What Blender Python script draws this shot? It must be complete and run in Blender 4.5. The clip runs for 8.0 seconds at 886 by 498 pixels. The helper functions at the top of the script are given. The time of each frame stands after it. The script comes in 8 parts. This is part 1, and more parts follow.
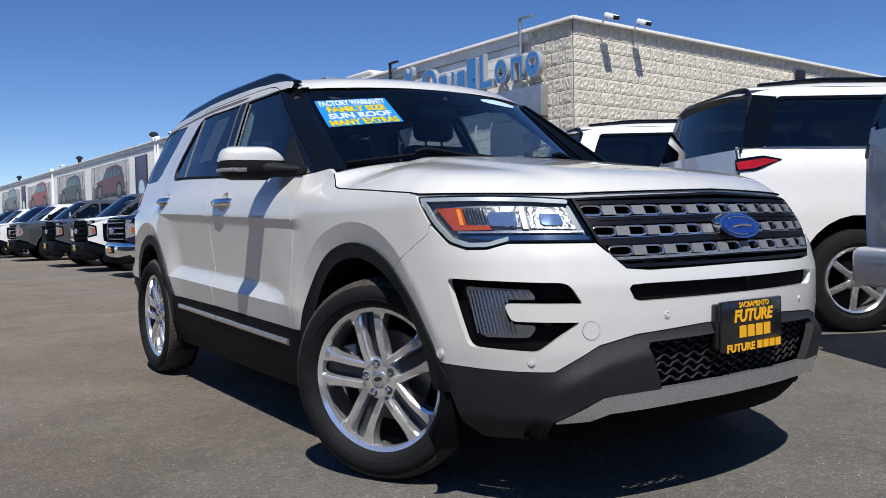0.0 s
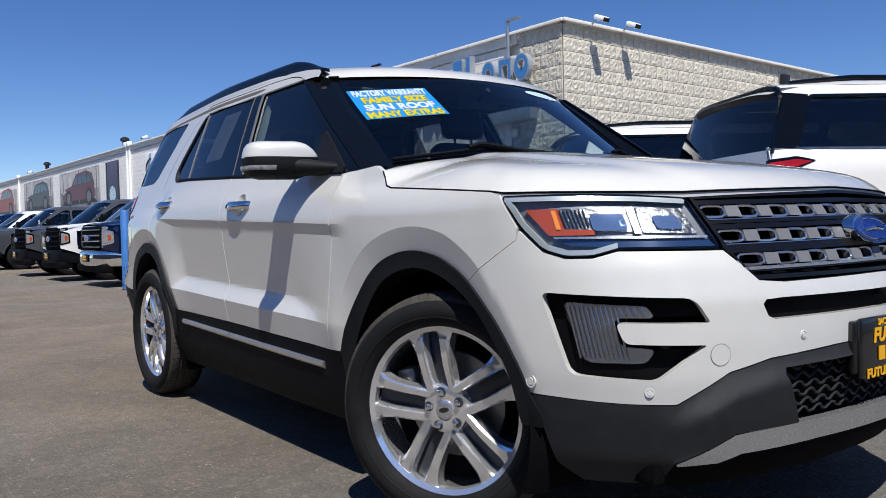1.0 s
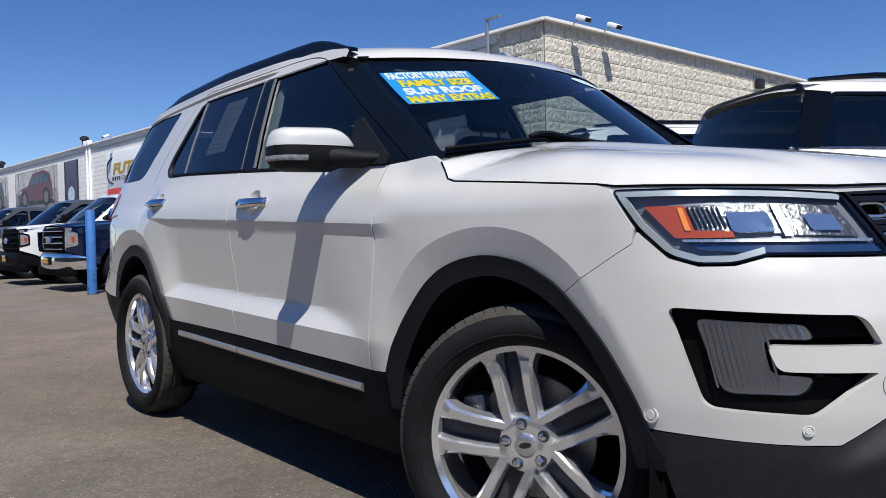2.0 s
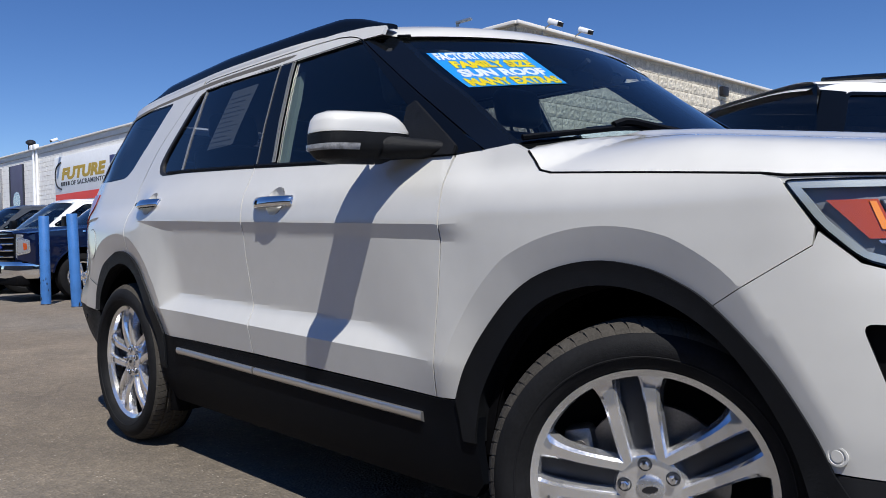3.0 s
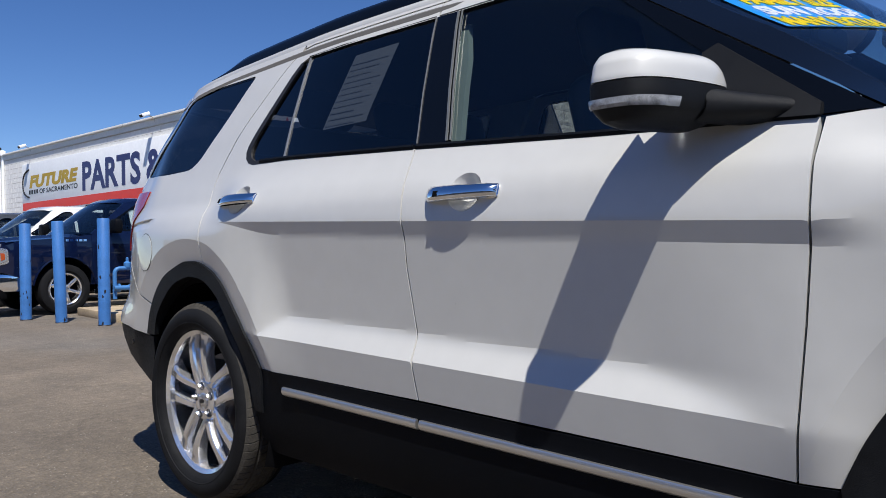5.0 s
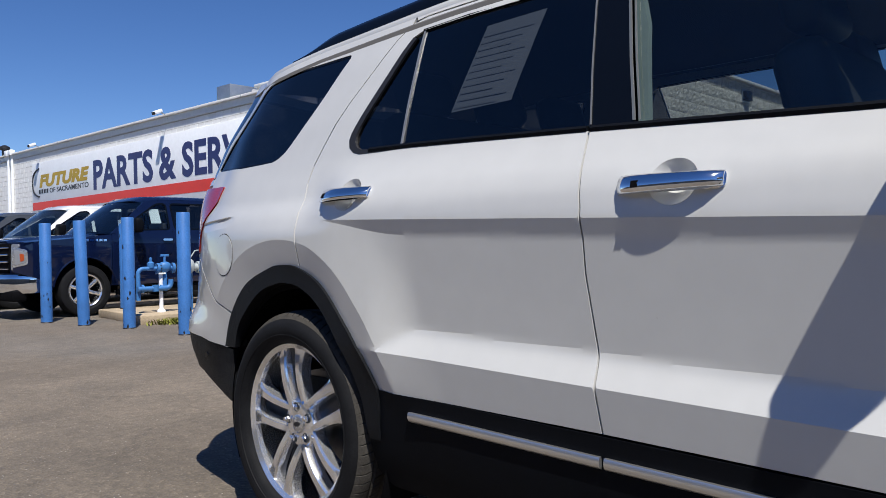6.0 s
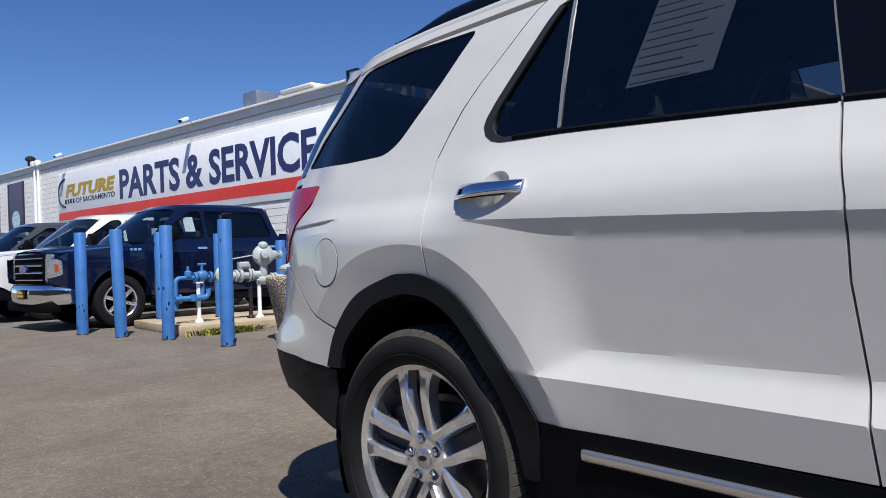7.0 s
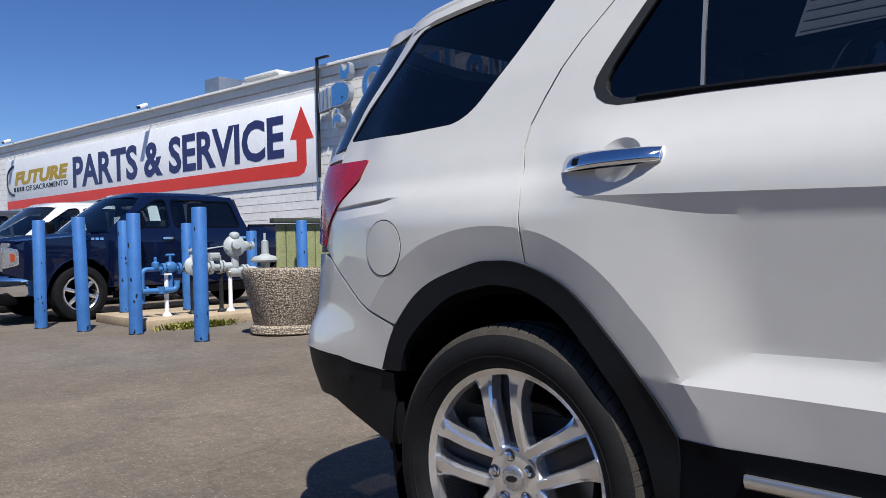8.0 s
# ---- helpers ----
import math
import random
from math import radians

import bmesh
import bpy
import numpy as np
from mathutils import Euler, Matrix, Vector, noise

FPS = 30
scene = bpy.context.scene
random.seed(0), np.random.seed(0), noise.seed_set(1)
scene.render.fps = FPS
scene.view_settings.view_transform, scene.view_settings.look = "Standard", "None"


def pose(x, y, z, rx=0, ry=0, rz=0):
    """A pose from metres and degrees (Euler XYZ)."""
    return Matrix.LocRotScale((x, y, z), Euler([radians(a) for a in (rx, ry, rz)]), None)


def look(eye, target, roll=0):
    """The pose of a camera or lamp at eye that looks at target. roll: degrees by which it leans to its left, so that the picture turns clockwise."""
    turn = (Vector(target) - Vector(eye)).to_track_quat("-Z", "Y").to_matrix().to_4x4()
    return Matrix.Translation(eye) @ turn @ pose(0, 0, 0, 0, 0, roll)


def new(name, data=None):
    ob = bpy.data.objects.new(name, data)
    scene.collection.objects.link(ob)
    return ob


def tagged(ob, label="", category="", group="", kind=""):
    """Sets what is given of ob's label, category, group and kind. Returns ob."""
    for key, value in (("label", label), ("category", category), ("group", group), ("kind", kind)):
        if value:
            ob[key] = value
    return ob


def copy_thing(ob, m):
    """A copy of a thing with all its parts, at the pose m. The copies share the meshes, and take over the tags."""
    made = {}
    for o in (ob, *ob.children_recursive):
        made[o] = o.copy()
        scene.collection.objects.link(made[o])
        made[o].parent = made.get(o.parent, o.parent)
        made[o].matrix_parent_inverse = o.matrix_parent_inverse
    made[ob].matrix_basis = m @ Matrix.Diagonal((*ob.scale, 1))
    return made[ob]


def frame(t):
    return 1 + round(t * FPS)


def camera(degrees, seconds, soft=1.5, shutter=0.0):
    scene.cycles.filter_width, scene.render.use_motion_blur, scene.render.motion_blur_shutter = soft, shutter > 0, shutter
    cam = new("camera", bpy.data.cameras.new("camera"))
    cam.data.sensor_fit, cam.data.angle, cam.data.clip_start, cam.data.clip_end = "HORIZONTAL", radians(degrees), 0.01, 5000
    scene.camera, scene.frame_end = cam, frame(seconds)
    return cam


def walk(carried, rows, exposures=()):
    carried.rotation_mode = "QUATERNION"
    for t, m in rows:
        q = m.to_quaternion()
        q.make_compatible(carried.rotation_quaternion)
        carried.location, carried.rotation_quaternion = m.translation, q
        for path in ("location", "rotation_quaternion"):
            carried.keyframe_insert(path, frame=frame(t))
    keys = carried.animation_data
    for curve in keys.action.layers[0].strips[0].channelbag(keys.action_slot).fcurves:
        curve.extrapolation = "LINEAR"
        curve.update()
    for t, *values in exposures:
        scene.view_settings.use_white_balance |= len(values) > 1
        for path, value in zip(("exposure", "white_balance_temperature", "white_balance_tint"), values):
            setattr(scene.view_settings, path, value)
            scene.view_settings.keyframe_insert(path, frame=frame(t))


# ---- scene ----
cam = camera(57.9, 8.0, soft=0.65)
PATH = [
    (0.0, (-2.439, -4.055, 0.968), (-1.291, -2.419, 0.900), -1.2),
    (0.5, (-2.450, -3.773, 0.979), (-1.275, -2.155, 0.919), -1.2),
    (1.0, (-2.465, -3.510, 0.969), (-1.260, -1.915, 0.915), -1.4),
    (1.5, (-2.460, -3.245, 0.969), (-1.220, -1.677, 0.918), -1.3),
    (3.0, (-2.477, -2.455, 0.959), (-1.111, -0.995, 0.927), -1.2),
    (3.5, (-2.474, -2.194, 0.945), (-1.074, -0.765, 0.925), -1.3),
    (4.0, (-2.465, -1.910, 0.950), (-1.082, -0.464, 0.946), -1.0),
    (4.5, (-2.465, -1.646, 0.947), (-1.040, -0.243, 0.948), -0.8),
    (6.0, (-2.494, -0.820, 0.970), (-1.074, 0.588, 0.963), -1.2),
    (6.5, (-2.498, -0.544, 0.976), (-1.102, 0.888, 0.976), -1.6),
    (7.0, (-2.491, -0.291, 0.976), (-1.102, 1.148, 0.984), -1.9),
    (7.5, (-2.486, -0.028, 0.980), (-1.051, 1.365, 0.993), -2.0),
    (8.0, (-2.478, 0.213, 0.958), (-1.012, 1.573, 0.949), -1.4),
]
walk(cam, [(t, look(eye, target, roll)) for t, eye, target, roll in PATH])

# ---- light ----
SUN_TO = Vector((-0.31, -0.52, 1.0)).normalized()
elevation = math.asin(SUN_TO.z)
azimuth = math.atan2(SUN_TO.x, SUN_TO.y)
world = bpy.data.worlds.new("sky")
scene.world = world
world.use_nodes = True
wn = world.node_tree.nodes
sky = wn.new("ShaderNodeTexSky")
sky.sky_type = "NISHITA"
sky.sun_disc = False
sky.sun_elevation = elevation
sky.sun_rotation = azimuth
sky.air_density, sky.dust_density, sky.ozone_density, sky.altitude = 0.8, 0.0, 3.0, 1200
wn["Background"].inputs["Strength"].default_value = 0.118
deep = wn.new("ShaderNodeHueSaturation")
deep.inputs["Saturation"].default_value = 1.22
deep.inputs["Hue"].default_value = 0.510
world.node_tree.links.new(sky.outputs["Color"], deep.inputs["Color"])
world.node_tree.links.new(deep.outputs["Color"], wn["Background"].inputs["Color"])
sun = new("sun", bpy.data.lights.new("sun", "SUN"))
sun.data.energy, sun.data.angle, sun.data.color = 5.7, radians(0.53), (1.0, 0.965, 0.91)
sun.matrix_world = look(SUN_TO * 60, (0, 0, 0))
scene.view_settings.exposure = 0.0

# ---- materials ----


def hexa(r, g, b):
    return (r, g, b, 1.0)


def mat(name, color, rough=0.5, metal=0.0, coat=0.0, noise_size=0.0, vary=0.0, bump=0.0, bump_size=200.0, spec=0.5, second=None, emit=0.0, per_object=0.0):
    """A principled material with two scales of variation: blotches (noise_size per metre, vary) and grain (bump)."""
    m = bpy.data.materials.new(name)
    m.use_nodes = True
    nt = m.node_tree
    n, l = nt.nodes, nt.links
    p = n["Principled BSDF"]
    p.inputs["Base Color"].default_value = hexa(*color)
    p.inputs["Roughness"].default_value = rough
    p.inputs["Metallic"].default_value = metal
    p.inputs["Coat Weight"].default_value = coat
    p.inputs["Coat Roughness"].default_value = 0.03
    p.inputs["Specular IOR Level"].default_value = spec
    tc = n.new("ShaderNodeTexCoord")
    if vary:
        a = n.new("ShaderNodeTexNoise")
        a.inputs["Scale"].default_value, a.inputs["Detail"].default_value = noise_size, 6
        l.new(tc.outputs["Object"], a.inputs["Vector"])
        b = n.new("ShaderNodeTexNoise")
        b.inputs["Scale"].default_value, b.inputs["Detail"].default_value = noise_size * 11, 3
        l.new(tc.outputs["Object"], b.inputs["Vector"])
        add = n.new("ShaderNodeMath")
        add.operation = "ADD"
        l.new(a.outputs["Fac"], add.inputs[0])
        l.new(b.outputs["Fac"], add.inputs[1])
        ramp = n.new("ShaderNodeMapRange")
        ramp.inputs["From Min"].default_value, ramp.inputs["From Max"].default_value = 0.7, 1.3
        ramp.inputs["To Min"].default_value, ramp.inputs["To Max"].default_value = 0.0, 1.0
        l.new(add.outputs[0], ramp.inputs["Value"])
        mix = n.new("ShaderNodeMix")
        mix.data_type = "RGBA"
        dark = second or [c * (1 - vary) for c in color]
        mix.inputs[6].default_value = hexa(*dark)
        mix.inputs[7].default_value = hexa(*[min(1, c * (1 + vary * 0.6)) for c in color])
        l.new(ramp.outputs["Result"], mix.inputs[0])
        out = mix.outputs[2]
        if per_object:
            oi = n.new("ShaderNodeObjectInfo")
            mr = n.new("ShaderNodeMapRange")
            mr.inputs["To Min"].default_value, mr.inputs["To Max"].default_value = 1 - per_object, 1 + per_object
            l.new(oi.outputs["Random"], mr.inputs["Value"])
            mm = n.new("ShaderNodeMix")
            mm.data_type, mm.blend_type = "RGBA", "MULTIPLY"
            mm.inputs[0].default_value = 1.0
            l.new(out, mm.inputs[6])
            l.new(mr.outputs["Result"], mm.inputs[7])
            out = mm.outputs[2]
        l.new(out, p.inputs["Base Color"])
        rr = n.new("ShaderNodeMapRange")
        rr.inputs["To Min"].default_value, rr.inputs["To Max"].default_value = max(0.02, rough - 0.08), min(1, rough + 0.08)
        l.new(b.outputs["Fac"], rr.inputs["Value"])
        l.new(rr.outputs["Result"], p.inputs["Roughness"])
    if bump:
        g = n.new("ShaderNodeTexNoise")
        g.inputs["Scale"].default_value, g.inputs["Detail"].default_value = bump_size, 4
        l.new(tc.outputs["Object"], g.inputs["Vector"])
        bp = n.new("ShaderNodeBump")
        bp.inputs["Strength"].default_value, bp.inputs["Distance"].default_value = bump, 0.01
        l.new(g.outputs["Fac"], bp.inputs["Height"])
        l.new(bp.outputs["Normal"], p.inputs["Normal"])
    if emit:
        p.inputs["Emission Color"].default_value = hexa(*color)
        p.inputs["Emission Strength"].default_value = emit
    return m


def glass(name, tint, rough=0.0, ior=1.5):
    """Thin car glass: tinted straight-through light under a fresnel gloss."""
    m = bpy.data.materials.new(name)
    m.use_nodes = True
    n, l = m.node_tree.nodes, m.node_tree.links
    n.remove(n["Principled BSDF"])
    tr = n.new("ShaderNodeBsdfTransparent")
    tr.inputs["Color"].default_value = hexa(*tint)
    gl = n.new("ShaderNodeBsdfGlossy")
    gl.inputs["Roughness"].default_value = rough
    gl.inputs["Color"].default_value = hexa(1, 1, 1)
    lw = n.new("ShaderNodeLayerWeight")
    lw.inputs["Blend"].default_value = 0.5
    power = n.new("ShaderNodeMath")
    power.operation = "POWER"
    power.inputs[1].default_value = 5.0
    l.new(lw.outputs["Facing"], power.inputs[0])
    base = ((ior - 1) / (ior + 1)) ** 2 * 1.6
    gloss = n.new("ShaderNodeMath")
    gloss.operation = "MULTIPLY_ADD"
    gloss.inputs[1].default_value, gloss.inputs[2].default_value = 1 - base, base
    l.new(power.outputs[0], gloss.inputs[0])
    mix = n.new("ShaderNodeMixShader")
    l.new(gloss.outputs[0], mix.inputs[0])
    l.new(tr.outputs[0], mix.inputs[1])
    l.new(gl.outputs[0], mix.inputs[2])
    l.new(mix.outputs[0], n["Material Output"].inputs["Surface"])
    return m


def pearl_paint(name, color, flake=0.03, rough=0.32, spec=0.5):
    """Clear-coated car paint with fine flakes and a faint film of dust."""
    m = mat(name, color, rough=rough, coat=1.0, noise_size=1.3, vary=flake, spec=spec)
    return m


PAINT = pearl_paint("white_pearl_paint", (0.610, 0.609, 0.584))
PAINT_WHITE = pearl_paint("white_paint", (0.80, 0.80, 0.80))
PAINT_NAVY = pearl_paint("navy_paint", (0.0035, 0.008, 0.034), 0.1, 0.3, 0.05)
PAINT_BLACK = pearl_paint("black_paint", (0.012, 0.013, 0.016), 0.1, 0.3, 0.05)
PAINT_SILVER = pearl_paint("silver_paint", (0.32, 0.34, 0.37), 0.06, 0.35)
PAINT_GREY = pearl_paint("grey_paint", (0.06, 0.066, 0.075), 0.1, 0.35, 0.05)
PLASTIC = mat("black_textured_plastic", (0.004, 0.005, 0.0075), 0.55, bump=0.25, bump_size=900, noise_size=3, vary=0.2, spec=0.08)
PLASTIC_TRIM = mat("satin_black_trim", (0.009, 0.010, 0.012), 0.5, bump=0.25, bump_size=900, noise_size=3, vary=0.2, spec=0.17)
PLASTIC_BUMPER = mat("dark_bumper_plastic", (0.018, 0.019, 0.022), 0.52, bump=0.3, bump_size=900, noise_size=3, vary=0.2, spec=0.3)
PLASTIC_DARK = mat("dark_liner_plastic", (0.005, 0.005, 0.006), 0.8, noise_size=6, vary=0.3, spec=0.05)
GLOSS_BLACK = mat("gloss_black_trim", (0.003, 0.004, 0.006), 0.03, spec=0.28)
GRILLE_BLACK = mat("grille_black", (0.005, 0.0055, 0.007), 0.3, spec=0.3)
BRIGHT = mat("bright_grille_metal", (0.70, 0.70, 0.72), 0.16, 0.95)
CHROME = mat("chrome", (0.86, 0.87, 0.89), 0.05, 1.0)
SATIN = mat("satin_silver", (0.66, 0.67, 0.69), 0.26, 0.85, noise_size=8, vary=0.06)
GREY_TRIM = mat("grey_bumper_trim", (0.16, 0.165, 0.175), 0.45, 0.1, noise_size=5, vary=0.1)
ALLOY = mat("polished_alloy", (0.90, 0.905, 0.92), 0.15, 0.86, noise_size=14, vary=0.05)
RUBBER = mat("tyre_rubber", (0.012, 0.0125, 0.014), 0.7, spec=0.12, noise_size=12, vary=0.3, bump=0.15, bump_size=300)
TREAD = mat("dusty_tread_rubber", (0.060, 0.055, 0.048), 0.85, noise_size=14, vary=0.35, bump=0.2, bump_size=250, spec=0.15)
BRAKE = mat("brake_steel", (0.30, 0.29, 0.28), 0.4, 0.9, noise_size=20, vary=0.2)
GLASS_TINT = glass("tinted_privacy_glass", (0.065, 0.07, 0.08))
GLASS_DOOR = glass("tinted_door_glass", (0.34, 0.365, 0.39))
STRIP = mat("bright_sill_metal", (0.76, 0.75, 0.74), 0.30, 0.9)
GLASS_CLEAR = glass("clear_car_glass", (0.62, 0.70, 0.70))
GLASS_SCREEN = glass("windscreen_glass", (0.66, 0.74, 0.75))
LENS = glass("clear_lamp_lens", (0.93, 0.95, 0.96), ior=1.4)
RED_LENS = mat("red_lamp_lens", (0.36, 0.005, 0.006), 0.12, coat=0.6, noise_size=6, vary=0.35)
LAMP_CLEAR = mat("clear_lamp_bowl", (0.40, 0.415, 0.44), 0.22, 0.5, bump=0.5, bump_size=60)
AMBER = mat("amber_reflector", (0.42, 0.062, 0.008), 0.2, coat=1.0)
REFLECTOR = mat("lamp_reflector", (0.15, 0.155, 0.165), 0.28, 0.75, bump=0.5, bump_size=45)
LAMP_DARK = mat("lamp_bezel_dark", (0.045, 0.05, 0.06), 0.3, 0.3)
CABIN = mat("cabin_trim", (0.035, 0.034, 0.034), 0.7, noise_size=8, vary=0.2)
LEATHER = mat("seat_leather", (0.022, 0.021, 0.021), 0.5, noise_size=10, vary=0.15, bump=0.1, bump_size=250)
EMBLEM_BLUE = mat("emblem_blue", (0.01, 0.035, 0.21), 0.15, 0.2, coat=1.0)
PAPER = mat("printed_paper", (0.84, 0.85, 0.86), 0.8, noise_size=9, vary=0.06)
PLATE_BLACK = mat("plate_black", (0.010, 0.010, 0.011), 0.25, coat=0.5)
PLATE_YELLOW = mat("plate_yellow", (0.80, 0.40, 0.012), 0.4)
STICKER_BLUE = mat("sticker_blue", (0.01, 0.21, 0.62), 0.35)
STICKER_YELLOW = mat("sticker_yellow", (0.90, 0.72, 0.02), 0.4)
STICKER_WHITE = mat("sticker_white", (0.85, 0.87, 0.90), 0.4)
GOLD = mat("sign_gold", (0.50, 0.33, 0.02), 0.5, noise_size=3, vary=0.08)
SIGN_NAVY = mat("sign_navy", (0.028, 0.035, 0.14), 0.45, noise_size=2, vary=0.1)
SIGN_RED = mat("sign_red", (0.80, 0.05, 0.03), 0.45, noise_size=1.5, vary=0.07)
SIGN_WHITE = mat("sign_white", (0.92, 0.93, 0.94), 0.5, noise_size=0.8, vary=0.05)
SIGN_BLACK = mat("sign_black", (0.02, 0.02, 0.025), 0.5)
BOLLARD_BLUE = mat("bollard_blue_paint", (0.045, 0.17, 0.46), 0.5, noise_size=5, vary=0.22, bump=0.2, bump_size=40)
PIPE_BLUE = mat("pipe_blue_paint", (0.05, 0.19, 0.46), 0.5, noise_size=8, vary=0.2)
PIPE_GREY = mat("pipe_grey_paint", (0.42, 0.46, 0.46), 0.5, noise_size=8, vary=0.2)
CONCRETE = mat("concrete", (0.44, 0.345, 0.23), 0.9, noise_size=3, vary=0.22, bump=0.4, bump_size=60)
WOOD_GREEN = mat("weathered_olive_boards", (0.28, 0.30, 0.14), 0.85, noise_size=4, vary=0.3, bump=0.3, bump_size=40)
WALL_PAINT = mat("painted_block_wall", (0.93, 0.915, 0.88), 0.85, noise_size=0.5, vary=0.06, bump=0.35, bump_size=45, per_object=0.04)
JOINT = mat("wall_joint", (0.74, 0.72, 0.68), 0.9, noise_size=2, vary=0.15)
SPLIT = mat("split_face_block", (0.66, 0.61, 0.512), 0.95, noise_size=7, vary=0.38, bump=1.0, bump_size=34, per_object=0.06)
SPLIT_JOINT = mat("split_face_joint", (0.24, 0.21, 0.165), 0.95, noise_size=4, vary=0.2)
FLASHING = mat("painted_metal_flashing", (0.76, 0.74, 0.70), 0.5, noise_size=1, vary=0.08)
GALV = mat("galvanised_metal", (0.45, 0.47, 0.48), 0.4, 0.8, noise_size=6, vary=0.15)
DARK_METAL = mat("dark_metal", (0.03, 0.03, 0.034), 0.5, 0.5, noise_size=6, vary=0.15)
LETTER_BLUE = mat("letter_face_blue", (0.06, 0.21, 0.50), 0.25, noise_size=2, vary=0.08)
LETTER_EDGE = mat("letter_return_grey", (0.36, 0.40, 0.46), 0.4, 0.3)

# ---- mesh helpers ----
from mathutils.geometry import delaunay_2d_cdt


def part(name, geo, material, parent=None, label="", angle=32, smooth_faces=True, weld=0.0):
    """Links one mesh under a thing or under a part. geo: (vertices, faces)."""
    me = bpy.data.meshes.new(name)
    me.from_pydata([tuple(v) for v in geo[0]], [], [tuple(f) for f in geo[1]])
    bm = bmesh.new()
    bm.from_mesh(me)
    if weld:
        bmesh.ops.remove_doubles(bm, verts=bm.verts, dist=weld)
    bmesh.ops.recalc_face_normals(bm, faces=bm.faces)
    bm.to_mesh(me)
    bm.free()
    for m in material if isinstance(material, (list, tuple)) else [material]:
        me.materials.append(m)
    if smooth_faces:
        me.polygons.foreach_set("use_smooth", [True] * len(me.polygons))
        me.set_sharp_from_angle(angle=radians(angle))
    ob = new(name, me)
    ob.parent = parent
    if label:
        ob["label"] = label
    return ob


def thing(name, m, label, category, group="", kind=""):
    """An empty at a thing's base, to hold its parts."""
    ob = new(name)
    ob.empty_display_size = 0.1
    ob.matrix_world = m
    return tagged(ob, label, category, group, kind)


def join(*geos):
    v, f = [], []
    for g in geos:
        k = len(v)
        v.extend(tuple(p) for p in g[0])
        f.extend(tuple(i + k for i in q) for q in g[1])
    return v, f


def moved(geo, m):
    return [tuple(m @ Vector(p)) for p in geo[0]], geo[1]


def flip(geo):
    return [(-p[0], p[1], p[2]) for p in geo[0]], [tuple(reversed(q)) for q in geo[1]]


def both(geo):
    return join(geo, flip(geo))


def box(cx, cy, cz, sx, sy, sz, bevel=0.0, segments=2):
    bm = bmesh.new()
    bmesh.ops.create_cube(bm, size=1)
    bmesh.ops.scale(bm, vec=(sx, sy, sz), verts=bm.verts)
    if bevel:
        bmesh.ops.bevel(bm, geom=bm.edges[:], offset=bevel, segments=segments, profile=0.5, affect="EDGES")
    bmesh.ops.translate(bm, vec=(cx, cy, cz), verts=bm.verts)
    bm.verts.index_update()
    out = [tuple(v.co) for v in bm.verts], [tuple(v.index for v in f.verts) for f in bm.faces]
    bm.free()
    return out


def frame_of(axis):
    a = Vector(axis).normalized()
    e = a.orthogonal().normalized()
    return a, e, a.cross(e)


def lathe(profile, origin=(0, 0, 0), axis=(0, 0, 1), n=24, start=0.0, sweep=360.0, closed=False):
    """Turns (radius, along) pairs about an axis."""
    a, e, g = frame_of(axis)
    if abs(a.x) > 0.9:
        e, g = Vector((0, 1, 0)), a.cross(Vector((0, 1, 0)))
    o = Vector(origin)
    full = sweep >= 359.9
    m = n if full else n + 1
    v, f = [], []
    for i in range(m):
        t = radians(start + sweep * i / n)
        d = e * math.cos(t) + g * math.sin(t)
        v.extend(tuple(o + d * r + a * h) for r, h in profile)
    k = len(profile)
    for i in range(n):
        j = (i + 1) % m
        for q in range(k if closed else k - 1):
            w = (q + 1) % k
            f.append((i * k + q, j * k + q, j * k + w, i * k + w))
    return v, f


def rod(p, q, r, r2=None, n=12, caps=True):
    p, q = Vector(p), Vector(q)
    length = (q - p).length
    r2 = r if r2 is None else r2
    prof = [(r, 0), (r2, length)]
    if caps:
        prof = [(0.0004, 0)] + prof + [(0.0004, length)]
    return lathe(prof, p, q - p, n)


def tube(path, r, n=8, closed=False):
    """A round bar along a path of places."""
    pts = [Vector(p) for p in path]
    v, f = [], []
    c = len(pts)
    up = None
    for i, p in enumerate(pts):
        a = pts[(i - 1) % c] if closed or i else p
        b = pts[(i + 1) % c] if closed or i < c - 1 else p
        d = (b - a).normalized()
        if up is None:
            up = d.orthogonal().normalized()
        up = (up - d * up.dot(d)).normalized()
        s = d.cross(up)
        v.extend(tuple(p + (up * math.cos(t) + s * math.sin(t)) * r) for t in [2 * math.pi * k / n for k in range(n)])
    for i in range(c if closed else c - 1):
        j = (i + 1) % c
        for k in range(n):
            w = (k + 1) % n
            f.append((i * n + k, j * n + k, j * n + w, i * n + w))
    if not closed:
        f.append(tuple(range(n)))
        f.append(tuple((c - 1) * n + k for k in reversed(range(n))))
    return v, f


def grid(fn, us, vs, wrap=False):
    v = [tuple(fn(a, b)) for b in vs for a in us]
    k, f = len(us), []
    for j in range(len(vs) - 1):
        for i in range(k if wrap else k - 1):
            w = (i + 1) % k
            f.append((j * k + i, j * k + w, (j + 1) * k + w, (j + 1) * k + i))
    return v, f


def prism(pts, fn, low, high):
    """A flat outline given depth: fn(a, b, h) places it."""
    n = len(pts)
    v = [tuple(fn(a, b, low)) for a, b in pts] + [tuple(fn(a, b, high)) for a, b in pts]
    f = [tuple(range(n - 1, -1, -1)), tuple(range(n, 2 * n))]
    f += [(i, (i + 1) % n, n + (i + 1) % n, n + i) for i in range(n)]
    return v, f


